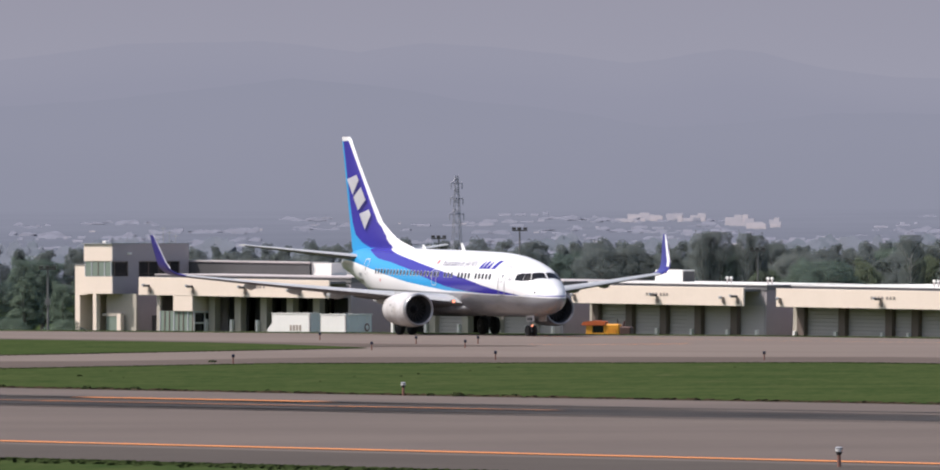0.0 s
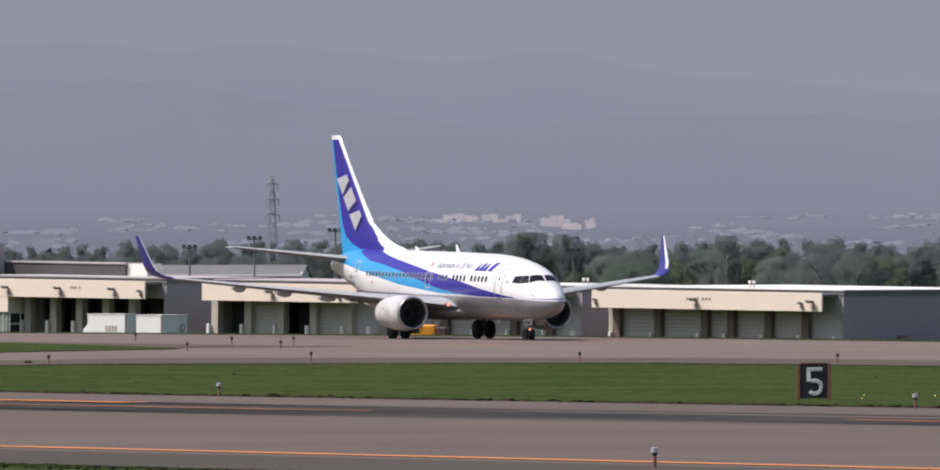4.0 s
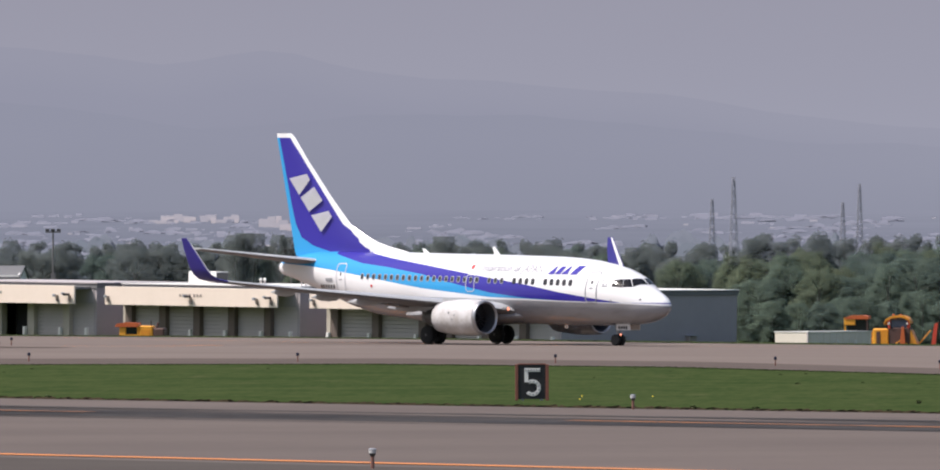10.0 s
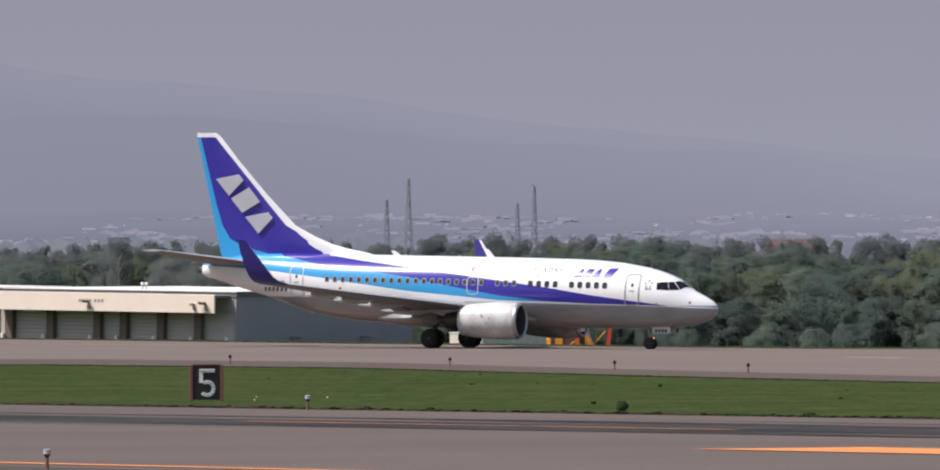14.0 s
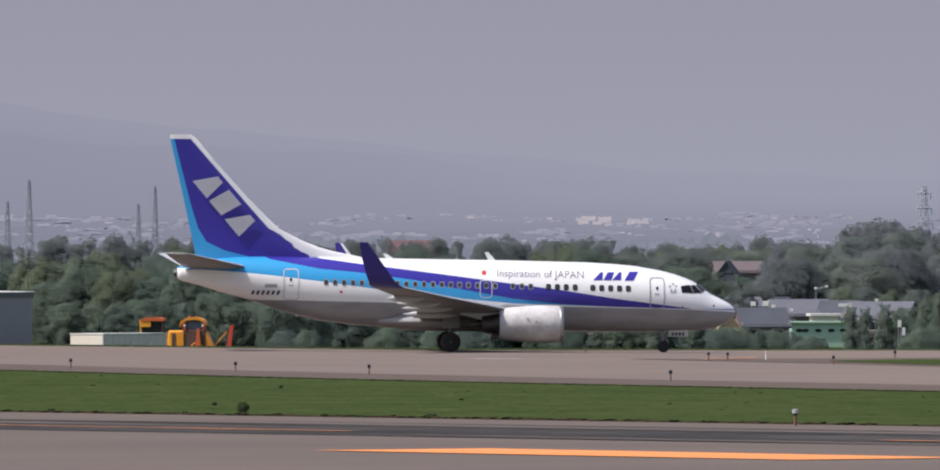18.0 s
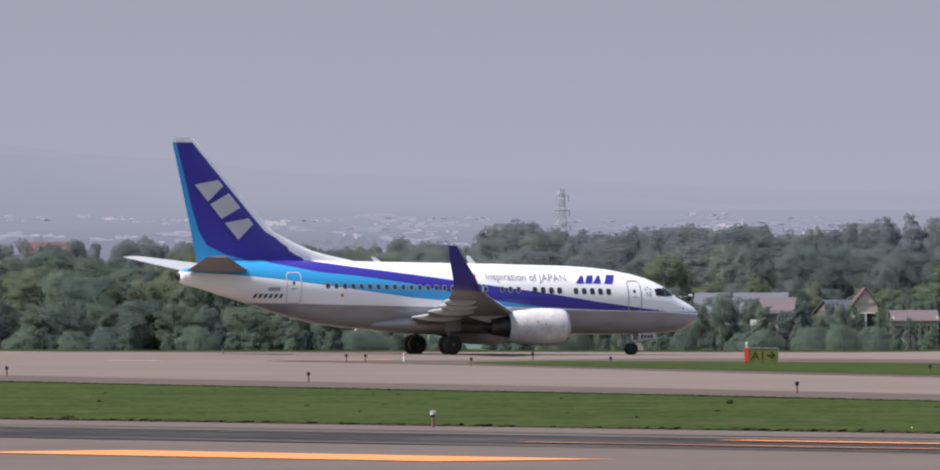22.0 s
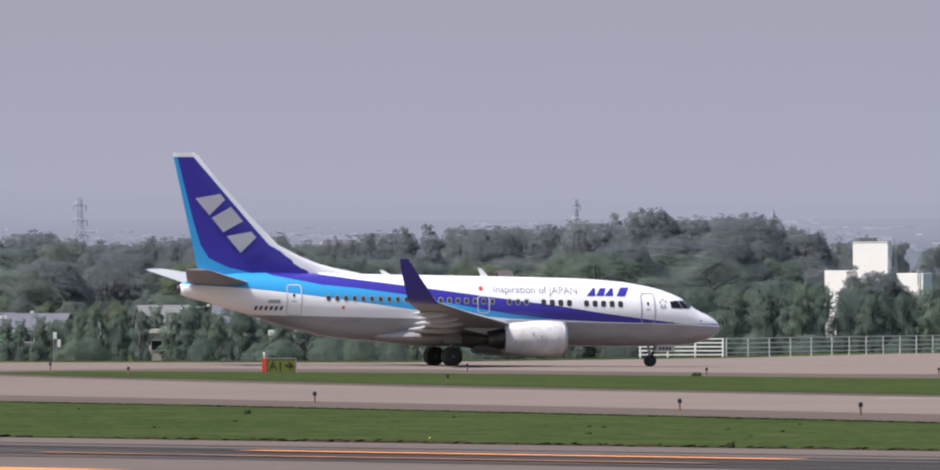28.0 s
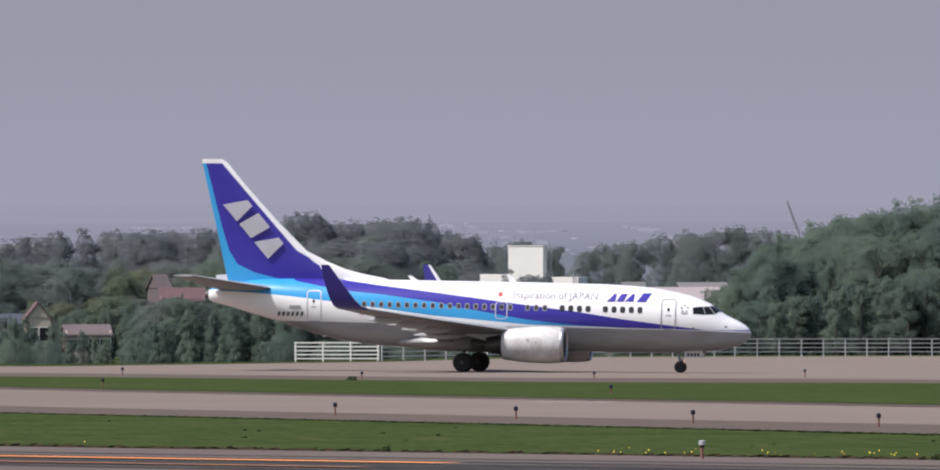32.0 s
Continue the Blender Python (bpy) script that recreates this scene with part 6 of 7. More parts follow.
def build_white_tower():
    p = spot(4030, 1520)
    z = lie(p.x, p.y)
    s = thing("white_hall", pose(p.x, p.y, z, 0, 0, -30), "white blank-walled hall with a square tower", "hall")
    t, m = high(38, 1520) - z, high(-9, 1520) - z
    part("tower", boxed(-2.1, 2.0, 0, 0.9, 0, t, 0.03), M["white_wall"], s, "square white tower")
    part("tower_cap", boxed(-2.15, 2.05, -0.05, 0.95, t, t + 0.08), M["white_wall"], s)
    part("left_wing", boxed(-5.6, -2.15, 0.4, 2.4, 0, m, 0.03), M["white_wall"], s, "low white wing")
    part("right_wing", boxed(2.9, 6.0, 0.2, 2.4, 0, m - 0.3, 0.03), M["white_wall"], s, "low white wing")
    part("wing_post", rod(bmesh.new(), (5.5, 0.0, m - 1.6), (5.5, 0.0, m + 0.1), 0.07, None, 6), M["outline"], s)
    for k in range(3):
        part("aerial", rod(bmesh.new(), (2.25 + 0.14 * k, 1, 0), (2.25 + 0.14 * k, 1, t + 0.5 - 0.4 * k), 0.05), M["outline"], s, "thin grey mast beside the tower")


build_white_tower()
# Both steels are paled: haze put into the colour, more for the east.
M["pylon_haze"] = worn("haze_paled_steel", (0.44, 0.44, 0.5), (0.4, 0.4, 0.46), 0.6, 0.5, 3.0)
M["pylon_grey"] = worn("hazed_pylon_steel", (0.33, 0.33, 0.385), (0.28, 0.28, 0.33), 0.6, 0.5, 3.0)


def build_pylon(az, r, top_el, wide, arms, label):
    """A lattice tower."""
    p = spot(az, r)
    z0, z1 = lie(p.x, p.y), high(top_el, r)
    h = z1 - z0
    steel = M["pylon_haze"] if az > 2500 else M["pylon_grey"]
    s = thing("pylon", pose(p.x, p.y, z0, 0, 0, 20), label, "pylon", "lattice pylons")
    half = lambda u: wide / 2 * (1 - 0.8 * u)
    for cx, cy in ((-1, -1), (1, -1), (1, 1), (-1, 1)):
        part("leg", rod(bmesh.new(), (cx * half(0), cy * half(0), -0.3), (cx * half(1), cy * half(1), h), 0.07, 0.05, 5), steel, s)
    n = 12
    br = bmesh.new()
    for k in range(n):
        u0, u1 = k / n, (k + 1) / n
        for a, b in (((-1, -1), (1, -1)), ((1, -1), (1, 1)), ((1, 1), (-1, 1)), ((-1, 1), (-1, -1))):
            rod(br, (a[0] * half(u0), a[1] * half(u0), u0 * h), (b[0] * half(u1), b[1] * half(u1), u1 * h), 0.028, None, 4)
            rod(br, (b[0] * half(u0), b[1] * half(u0), u0 * h), (a[0] * half(u1), a[1] * half(u1), u1 * h), 0.028, None, 4)
    part("bracing", br, steel, s, "crossed lattice bracing")
    for q in range(arms):
        u = 0.94 - 0.12 * q
        a = wide * (0.42 + 0.06 * q)
        part("crossarm", rod(rod(bmesh.new(), (-a, 0, u * h), (a, 0, u * h), 0.09, None, 5), (-a, 0, u * h), (0, 0, u * h + 0.8), 0.05, None, 4), steel, s)
        for x in (-a, a):
            part("insulator", rod(bmesh.new(), (x, 0, u * h - 1.0), (x, 0, u * h), 0.08, None, 5), steel, s)


for az, r, el, wd, am, lb in ((-22, 2300, 136, 2.7, 3, "grey lattice power pylon in the haze"), (1218, 2300, 132, 2.2, 0, "tall grey lattice mast in the haze"), (1182, 2400, 96, 2.0, 0, "grey lattice mast in the haze"), (1400, 2500, 90, 2.0, 0, "grey lattice mast in the haze"), (1428, 2500, 120, 2.0, 0, "tall grey lattice mast in the haze"), (2711, 2400, 116, 3.4, 4, "grey lattice power pylon in the haze"), (3539, 2700, 114, 2.4, 2, "hazy lattice power pylon"), (3868, 2700, 92, 2.2, 2, "hazy lattice power pylon")):
    build_pylon(az, r, el, wd * 0.8, am, lb)
_p = spot(4474, 1900)
_c = thing("crane", pose(_p.x, _p.y, lie(_p.x, _p.y)), "thin dark crane jib above the trees", "crane")
_h = high(112, 1900) - lie(_p.x, _p.y)
part("mast", rod(bmesh.new(), (0.8, 0, -0.2), (0.8, 0, _h - 4), 0.25, 0.2, 6), M["pylon_grey"], _c)
part("jib", rod(bmesh.new(), (0.8, 0, _h - 4.2), (-0.7, 0, _h), 0.2, 0.12, 6), M["pylon_grey"], _c)


# ---------------------------------------------------------------- trees
LAST_NORMALS = []


def leafy(ob, normals, inner=None, last=0):
    """Shades by the given normals: a crown's roundness, or one for all faces; the last faces are its dense inside."""
    ob.data.polygons.foreach_set("use_smooth", [True] * len(ob.data.polygons))
    if inner:
        ob.data.materials.append(inner)
        n = len(ob.data.polygons)
        ob.data.polygons.foreach_set("material_index", [0] * (n - last) + [1] * last)
    ob.data.normals_split_custom_set_from_vertices(normals)
    return ob


CORE_RINGS, CORE_SIDES = 13, 18
CORE_FACES = (CORE_RINGS - 1) * CORE_SIDES


def with_core(quad, centres, radii, squash, rng):
    """Adds the dense inside of the crown: a lumpy skin just within the tips of the boughs."""
    verts, faces = quad.tolist(), np.arange(len(quad)).reshape(-1, 4).tolist()
    c, r = np.array(centres), np.array(radii)
    lo, hi = (c[:, 2] - r * squash).min(), (c[:, 2] + r * squash).max()
    base = len(verts)
    mid = c.mean(0)
    for i in range(CORE_RINGS):
        z = lo + (hi - lo) * (0.05 + 0.89 * i / (CORE_RINGS - 1))
        slack = np.maximum(0.0, r ** 2 - ((c[:, 2] - z) / squash) ** 2)
        near = slack > 0
        for k in range(CORE_SIDES):
            b = 2 * math.pi * (k + 0.5 * (i % 2)) / CORE_SIDES
            d = np.array((math.cos(b), math.sin(b)))
            off = (c[:, :2] - mid[:2]) @ d
            side = np.abs((c[:, :2] - mid[:2]) @ np.array((-d[1], d[0])))
            touch = near & (side < r)
            reach = (off[touch] + np.sqrt(np.maximum(0.0, slack[touch] - side[touch] ** 2))).max() if touch.any() else 0.0
            w = max(0.15 * r.mean(), reach * 0.86) * rng.uniform(0.94, 1.04)
            verts.append((mid[0] + w * d[0], mid[1] + w * d[1], z))
            up = 0.75 * (2 * i / (CORE_RINGS - 1) - 1)
            out = np.array((d[0] * 0.5, d[1] * 0.5, 0.5 + 0.3 * up))
            LAST_NORMALS.append((out / np.linalg.norm(out)).tolist())
    n = CORE_SIDES
    for i in range(CORE_RINGS - 1):
        for k in range(n):
            p, q = base + n * i + k, base + n * i + (k + 1) % n
            faces.append([p, q, q + n, p + n])
    return verts, faces


def leaf_cloud(centres, radii, count, size, seed, squash=0.8, core=True):
    """Many small leaf clumps as bent quads, filling lumpy boughs unevenly."""
    rng = np.random.default_rng(seed)
    share = np.array(radii) ** 2
    k = rng.choice(len(centres), count, p=share / share.sum())
    c, r = np.array(centres)[k], np.array(radii)[k]
    d = rng.normal(size=(count, 3))
    d /= np.linalg.norm(d, axis=1)[:, None]
    p = c + d * (r * rng.uniform(0.4, 1.05, count) ** 0.7)[:, None] * np.array((1, 1, squash))
    n = d + rng.normal(size=(count, 3)) * 0.4 + np.array((0, 0, 0.2))
    n /= np.linalg.norm(n, axis=1)[:, None]
    u = np.cross(n, rng.normal(size=(count, 3)))
    u /= np.linalg.norm(u, axis=1)[:, None]
    v = np.cross(n, u)
    s = size * rng.uniform(0.55, 1.35, count)[:, None]
    bend = n * s * 0.3
    far = p - np.array(centres).mean(0)
    far[:, 2] *= 0.6
    far /= np.linalg.norm(far, axis=1)[:, None]
    out = d * 0.1 + far * 0.5 + n * 0.1 + np.array((0, 0, 0.5))
    LAST_NORMALS[:] = np.repeat(out / np.linalg.norm(out, axis=1)[:, None], 4, 0).tolist()
    quad = np.stack((p - u * s - bend, p - v * s * 0.8, p + u * s - bend, p + v * s * 0.8), 1).reshape(-1, 3)
    if core:
        return with_core(quad, centres, radii, squash, rng)
    return quad.tolist(), np.arange(4 * count).reshape(-1, 4).tolist()


def proto_broad(seed, name, leaf, bark, wide=0.3, count=900, size=0.035, foot=0.16, taper=0.5):
    """A broad-leaved tree of unit height: boughs all round the stem, foliage from the foot height up."""
    rng = random.Random(seed)
    t = thing(name, pose(0, -900, 0), "", "tree")
    bm = bmesh.new()
    rod(bm, (0, 0, -0.04), (0.01, 0, 0.3), 0.026, 0.019, 7)
    rod(bm, (0.01, 0, 0.3), (rng.uniform(-0.03, 0.03), 0, 0.74), 0.016, 0.003, 6)
    cs, rs = [], []
    boughs = 34
    for k in range(boughs):
        u = k / (boughs - 1)
        a = 2.4 * k + rng.uniform(-0.5, 0.5)
        z = foot + (0.9 - foot) * u + rng.uniform(-0.03, 0.03)
        belly = math.sin(math.pi * (0.22 + 0.68 * u) ** taper)
        reach = wide * (0.15 + 0.85 * belly) * rng.uniform(0.45, 0.95)
        tip = (reach * math.cos(a), reach * math.sin(a), z + rng.uniform(0.0, 0.05))
        if k % 2 == 0:
            rod(bm, (0, 0, max(0.05, z - 0.14)), tuple(0.8 * q for q in tip[:2]) + (z - 0.02,), 0.0045, 0.0015, 4)
        cs.append(tip)
        rs.append(wide * rng.uniform(0.26, 0.44) * (1.0 - 0.3 * u))
    part("trunk", bm, bark, t)
    v, f = leaf_cloud(cs, rs, count, size, seed, 1.15)
    leafy(sheet("crown", v, f, leaf, t), LAST_NORMALS, INNER[leaf.name], CORE_FACES)
    return t


def proto_pine(seed, name, leaf, bark, count=800, flat=True):
    """A pine of unit height with a bare stem and spreading boughs, or a pointed conifer."""
    rng = random.Random(seed)
    t = thing(name, pose(0, -900, 0), "", "tree")
    bm = bmesh.new()
    rod(bm, (0, 0, -0.04), (0.01, 0, 0.5), 0.016, 0.009, 7)
    rod(bm, (0.01, 0, 0.5), (0.01, 0, 0.86), 0.009, 0.002, 6)
    cs, rs = [], []
    tiers = 9 if flat else 14
    for k in range(tiers):
        u = k / (tiers - 1)
        z = (0.34 + 0.58 * u) if flat else (0.1 + 0.84 * u)
        w = (0.27 * math.sin(math.pi * (0.3 + 0.5 * u)) if flat else 0.03 + 0.19 * (1.0 - u) ** 0.8) * rng.uniform(0.7, 1.25)
        for q in range(4 if flat else 3):
            a = (1.6 if flat else 2.1) * q + 1.3 * k + rng.uniform(-0.4, 0.4)
            tip = (w * math.cos(a), w * math.sin(a), z + rng.uniform(-0.03, 0.03))
            rod(bm, (0, 0, z - 0.03), (tip[0] * 0.8, tip[1] * 0.8, tip[2]), 0.003, 0.001, 4)
            cs.append((tip[0] * 0.72, tip[1] * 0.72, tip[2]))
            rs.append(w * rng.uniform(0.42, 0.62) + 0.02)
    part("trunk", bm, bark, t)
    v, f = leaf_cloud(cs, rs, count, 0.026 if flat else 0.022, seed, 0.85)
    leafy(sheet("crown", v, f, leaf, t), LAST_NORMALS, INNER[leaf.name], CORE_FACES)
    return t


INNER = {}
# Crown insides repeat the haze-lifted leaf tones; the weed keeps its own.
for _name, _a, _b in (("broad_leaves", (0.103, 0.142, 0.131), (0.141, 0.187, 0.138)), ("fresh_leaves", (0.119, 0.154, 0.112), (0.159, 0.187, 0.119)), ("hazy_leaves", (0.125, 0.148, 0.147), (0.161, 0.183, 0.172)), ("hazed_wood_leaves", (0.127, 0.156, 0.155), (0.163, 0.196, 0.167)), ("hazed_pine_needles", (0.123, 0.142, 0.158), (0.156, 0.176, 0.181)), ("weed_leaves", (0.045, 0.066, 0.03), (0.065, 0.083, 0.036))):
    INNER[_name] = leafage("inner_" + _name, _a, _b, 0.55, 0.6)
M["weed"] = leafage("weed_leaves", (0.045, 0.066, 0.03), (0.065, 0.083, 0.036), 0.3, 0.3)
PROTO = {
    "broad": [proto_broad(11 + k, "tree", M["leaf"], M["bark"], w, 2100, 0.0222, 0.1, tp) for k, (w, tp) in enumerate(((0.26, 1.3), (0.33, 1.5), (0.23, 1.2)))],
    "fresh": [proto_broad(31 + k, "tree", M["leaf_fresh"], M["bark"], w, 1900, 0.022, 0.1, 1.3) for k, w in enumerate((0.28, 0.23))],
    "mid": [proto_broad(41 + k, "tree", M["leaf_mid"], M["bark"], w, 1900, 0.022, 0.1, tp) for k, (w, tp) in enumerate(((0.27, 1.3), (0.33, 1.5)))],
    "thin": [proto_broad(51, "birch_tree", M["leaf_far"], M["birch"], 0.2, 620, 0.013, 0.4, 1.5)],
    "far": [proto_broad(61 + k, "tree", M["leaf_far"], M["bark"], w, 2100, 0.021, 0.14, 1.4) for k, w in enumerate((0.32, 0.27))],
    "pine": [proto_pine(71 + k, "pine_tree", M["needle"], M["bark"], 2200) for k in range(3)],
    "spruce": [proto_pine(81 + k, "conifer_tree", M["needle"], M["bark"], 1900, False) for k in range(2)],
    "hedge": [proto_broad(91 + k, "young_tree", M["leaf"], M["bark"], 0.19, 1250, 0.022, 0.06, 1.05) for k in range(2)],
    "weed": [proto_broad(97, "weed", M["weed"], M["bark"], 0.62, 500, 0.07, 0.1, 1.4)],
    "shrub": [proto_broad(95, "shrub", M["leaf"], M["bark"], 0.5, 1500, 0.028, 0.08, 1.4)],
}
TREE_LABEL = {
    "mid": "leafy tree in the mixed wood, its green greyed for haze",
    "broad": "leafy dark green broad-leaved tree beyond the airfield", "fresh": "fresh light green spring tree beyond the airfield",
    "thin": "thin pale-barked birch with sparse leaves", "far": "hazy grey-green tree in the distance", "pine": "dark green spreading pine tree in the wood",
    "spruce": "dark pointed conifer in the wood", "hedge": "slim young green tree in the hedge row", "shrub": "rounded green shrub by the field edge", "weed": "dark green weed bush in the airfield grass"}
TREES = random.Random(5)
USED = set()


def plant(kind, az, r, top_el, stout=1.0):
    p = spot(az, r)
    z = lie(p.x, p.y)
    h = max(1.2, high(top_el, r) - z)
    proto = next((q for q in PROTO[kind] if q.name not in USED), None) or TREES.choice(PROTO[kind])
    w = h * stout * TREES.uniform(0.85, 1.2)
    m = pose(p.x, p.y, z - 0.02, 0, 0, TREES.uniform(0, 360))
    if proto.name not in USED:
        USED.add(proto.name)
        proto.matrix_basis = m
        ob = proto
    else:
        ob = copy_thing(proto, m)
    ob.scale = (w, w, (1.03 if kind in ("pine", "spruce", "thin") else 0.94) * h)
    tagged(ob, TREE_LABEL[kind], "tree" if kind != "shrub" else "shrub", kind + " trees" if kind != "shrub" else "shrubs")


def row(kinds, crest, r0, r1, step, jitter=8.0, stout=1.0, base=0):
    """A row of trees whose tops follow a crest given by (bearing, height) pairs."""
    az = crest[0][0]
    while az <= crest[-1][0]:
        top = bent(az, crest) + TREES.uniform(-jitter, jitter * 0.5)
        plant(TREES.choice(kinds), az + TREES.uniform(-0.3, 0.3) * step, TREES.uniform(r0, r1), top, stout)
        az += step * TREES.uniform(0.75, 1.25)


# wood behind the garages
row(["broad", "far"], ((-1000, 20), (-800, 18), (-700, 8), (-640, -20)), 1420, 1500, 60, 10, 1.2)
row(["broad", "broad", "hedge"], ((-1000, -10), (-800, -20), (-670, -28)), 1340, 1400, 60, 10, 1.3)
row(["far", "far", "broad"], ((-560, 4), (-380, 14), (-250, 8), (0, 16), (120, 28), (330, 25), (480, 32), (560, 14), (740, 36), (950, 28), (1210, 14)), 1500, 1620, 54, 9, 1.25)
row(["broad", "far", "fresh"], ((500, 0), (640, 8), (850, 22), (1100, 12), (1250, 8)), 1390, 1450, 50, 9, 1.2)
for az, el in ((388, 44), (403, 47), (418, 46), (462, 44), (476, 40), (735, 40), (1050, 20)):
    plant("thin", az, 1440, el, 0.75)
# leafy belt beside the garages
BELT = ((1250, 8), (1290, 20), (1327, 32), (1350, 20), (1390, -2), (1430, 0), (1455, 20), (1500, 32), (1560, 38), (1640, 36), (1665, 16), (1700, 14), (1760, 14), (1820, 24), (1880, 26), (1930, 18), (1980, 2), (2050, 8), (2090, 28), (2180, 26), (2215, 0), (2330, -6))
row(["broad", "broad", "fresh"], BELT, 1340, 1390, 30, 8, 1.25)
row(["broad", "fresh", "broad"], tuple((max(a, 1268), b - 24) for a, b in BELT), 1290, 1325, 38, 14, 1.35)
row(["broad"], ((1275, -62), (1500, -52), (1700, -56), (1900, -54), (2100, -62), (2360, -80)), 1245, 1265, 46, 18, 1.5)
row(["hedge", "shrub"], ((1640, -116), (1800, -112), (2000, -110), (2200, -110), (2400, -116)), 1205, 1225, 62, 12, 1.3)
row(["shrub", "hedge"], ((-1000, -100), (-670, -104)), 1225, 1255, 40, 8, 1.5)


# hazy middle distance
def wood(crests, label):
    """Far woods that nobody could count: leaf clumps of many crowns in one mesh."""
    verts, faces, inside, normals, rng = [], [], [], [], random.Random(21)
    for crest, r0, r1, step in crests:
        az = crest[0][0]
        while az <= crest[-1][0]:
            r = rng.uniform(r0, r1)
            p = spot(az + rng.uniform(-10, 10), r)
            z = lie(p.x, p.y)
            h = high(bent(az, crest) + rng.uniform(-9, 4), r) - z
            w = h * rng.uniform(0.24, 0.36)
            ups = [0.18, 0.26, 0.34, 0.42, 0.5, 0.57, 0.64, 0.7, 0.76, 0.82, 0.87, 0.92]
            cs = [(p.x + rng.uniform(-1.1, 1.1) * w * (1.2 - u), p.y + rng.uniform(-1, 1) * w * (1.2 - u), z + h * (u + rng.uniform(-0.05, 0.04))) for u in ups]
            v, f = leaf_cloud(cs, [w * rng.uniform(0.42, 0.66) * (1.15 - 0.5 * u) for u in ups], 560, 0.46, rng.randrange(10 ** 6))
            n = len(verts)
            verts += v
            normals += LAST_NORMALS
            f = [[q + n for q in face] for face in f]
            faces += f[:-CORE_FACES]
            inside += f[-CORE_FACES:]
            az += step * rng.uniform(0.7, 1.2)
    # Far woods take the leaf tone with the most painted haze.
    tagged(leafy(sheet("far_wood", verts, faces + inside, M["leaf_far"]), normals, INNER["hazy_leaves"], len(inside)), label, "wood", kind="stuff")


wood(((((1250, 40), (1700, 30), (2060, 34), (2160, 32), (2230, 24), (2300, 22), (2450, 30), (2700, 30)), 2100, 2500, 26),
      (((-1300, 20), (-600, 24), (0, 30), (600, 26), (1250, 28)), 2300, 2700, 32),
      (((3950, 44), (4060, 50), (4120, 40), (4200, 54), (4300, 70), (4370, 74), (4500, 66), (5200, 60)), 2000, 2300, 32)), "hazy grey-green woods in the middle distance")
row(["broad", "far"], ((2250, -30), (2330, -20), (2400, -40), (2480, -30)), 1480, 1560, 42, 10, 1.2)
# pines and the mixed wood
row(["pine", "pine", "mid", "mid", "spruce"], ((2470, 20), (2520, 34), (2590, 54), (2700, 56), (2770, 44), (2820, 56), (2910, 56), (2960, 36), (3030, 66), (3110, 54), (3210, 60), (3260, 66), (3366, 68), (3446, 60), (3550, 66)), 1640, 1740, 30, 12, 1.05)
row(["pine", "pine", "spruce", "pine", "mid"], ((3560, 68), (3620, 88), (3760, 90), (3826, 78), (3900, 62), (3966, 40)), 1640, 1740, 27, 17, 1.0)
row(["mid", "fresh", "pine", "mid"], ((2480, -5), (2600, 15), (2800, 20), (3000, 36), (3200, 26), (3400, 20), (3550, 38)), 1560, 1630, 34, 14, 1.3)
row(["pine", "mid", "pine", "broad"], ((3570, 40), (3600, 46), (3800, 44), (3920, 20), (3990, -4)), 1560, 1630, 32, 12, 1.3)
row(["mid", "fresh"], ((2580, -50), (2800, -40), (3100, -30), (3300, -34), (3500, -20), (3700, -10), (3900, -20), (4000, -30)), 1505, 1545, 42, 14, 1.4)
# hedge row of young trees in front of the houses
row(["hedge", "hedge", "broad"], ((2590, -80), (2700, -68), (2850, -58), (3000, -55), (3150, -74), (3210, -82), (3260, -94), (3340, -92), (3400, -70), (3450, -60), (3600, -48), (3700, -36), (3800, -14), (3950, -16), (4060, -36), (4140, -50), (4220, -72)), 1270, 1330, 24, 16, 1.0)
row(["hedge", "shrub"], ((2580, -124), (2900, -116), (3300, -114), (3700, -108), (4150, -110), (4230, -116)), 1215, 1245, 44, 12, 1.2)
row(["mid", "broad"], ((3405, -46), (3440, -42), (3500, -38)), 1470, 1485, 15, 8, 1.2)
row(["broad", "hedge"], ((3240, -64), (3330, -56), (3400, -40), (3480, -36), (3560, -36)), 1478, 1500, 26, 12, 0.9)
row(["hedge"], ((3160, -66), (3196, -70)), 1400, 1415, 14, 6, 0.9)
row(["broad", "hedge"], ((4060, -14), (4160, -6), (4260, -14), (4360, -30)), 1490, 1530, 26, 9, 1.0)
row(["shrub", "hedge"], ((4232, -96), (4270, -90), (4320, -100)), 1180, 1200, 17, 8, 1.1)
row(["shrub", "hedge", "shrub"], ((2330, -122), (2400, -118), (2450, -122), (2520, -130), (2550, -138)), 1260, 1300, 15, 6, 1.4)
for az, el, kind in ((2468, 6, "spruce"), (2484, -2, "pine"), (2462, -14, "spruce"), (2500, 4, "mid")):
    plant(kind, az, 1545, el, 1.1)
row(["mid", "broad"], ((2310, -24), (2370, -32), (2440, -28), (2470, -40)), 1600, 1640, 17, 8, 1.3)
row(["far", "mid", "fresh"], ((2220, 14), (2300, 20), (2400, 22), (2480, 26)), 1800, 1900, 19, 6, 1.5)
row(["shrub", "mid"], ((2400, -64), (2450, -60), (2500, -54), (2620, -50)), 1560, 1590, 22, 8, 1.2)
# tall clump on the east side
row(["broad"], ((4345, -40), (4380, 0), (4420, 52), (4475, 72), (4540, 92), (4605, 118), (4719, 134), (4900, 130)), 1190, 1240, 22, 6, 0.95)
row(["broad", "broad"], ((4322, -76), (4370, -24), (4430, 22), (4550, 60), (4719, 96), (4900, 100)), 1130, 1170, 26, 12, 1.0)
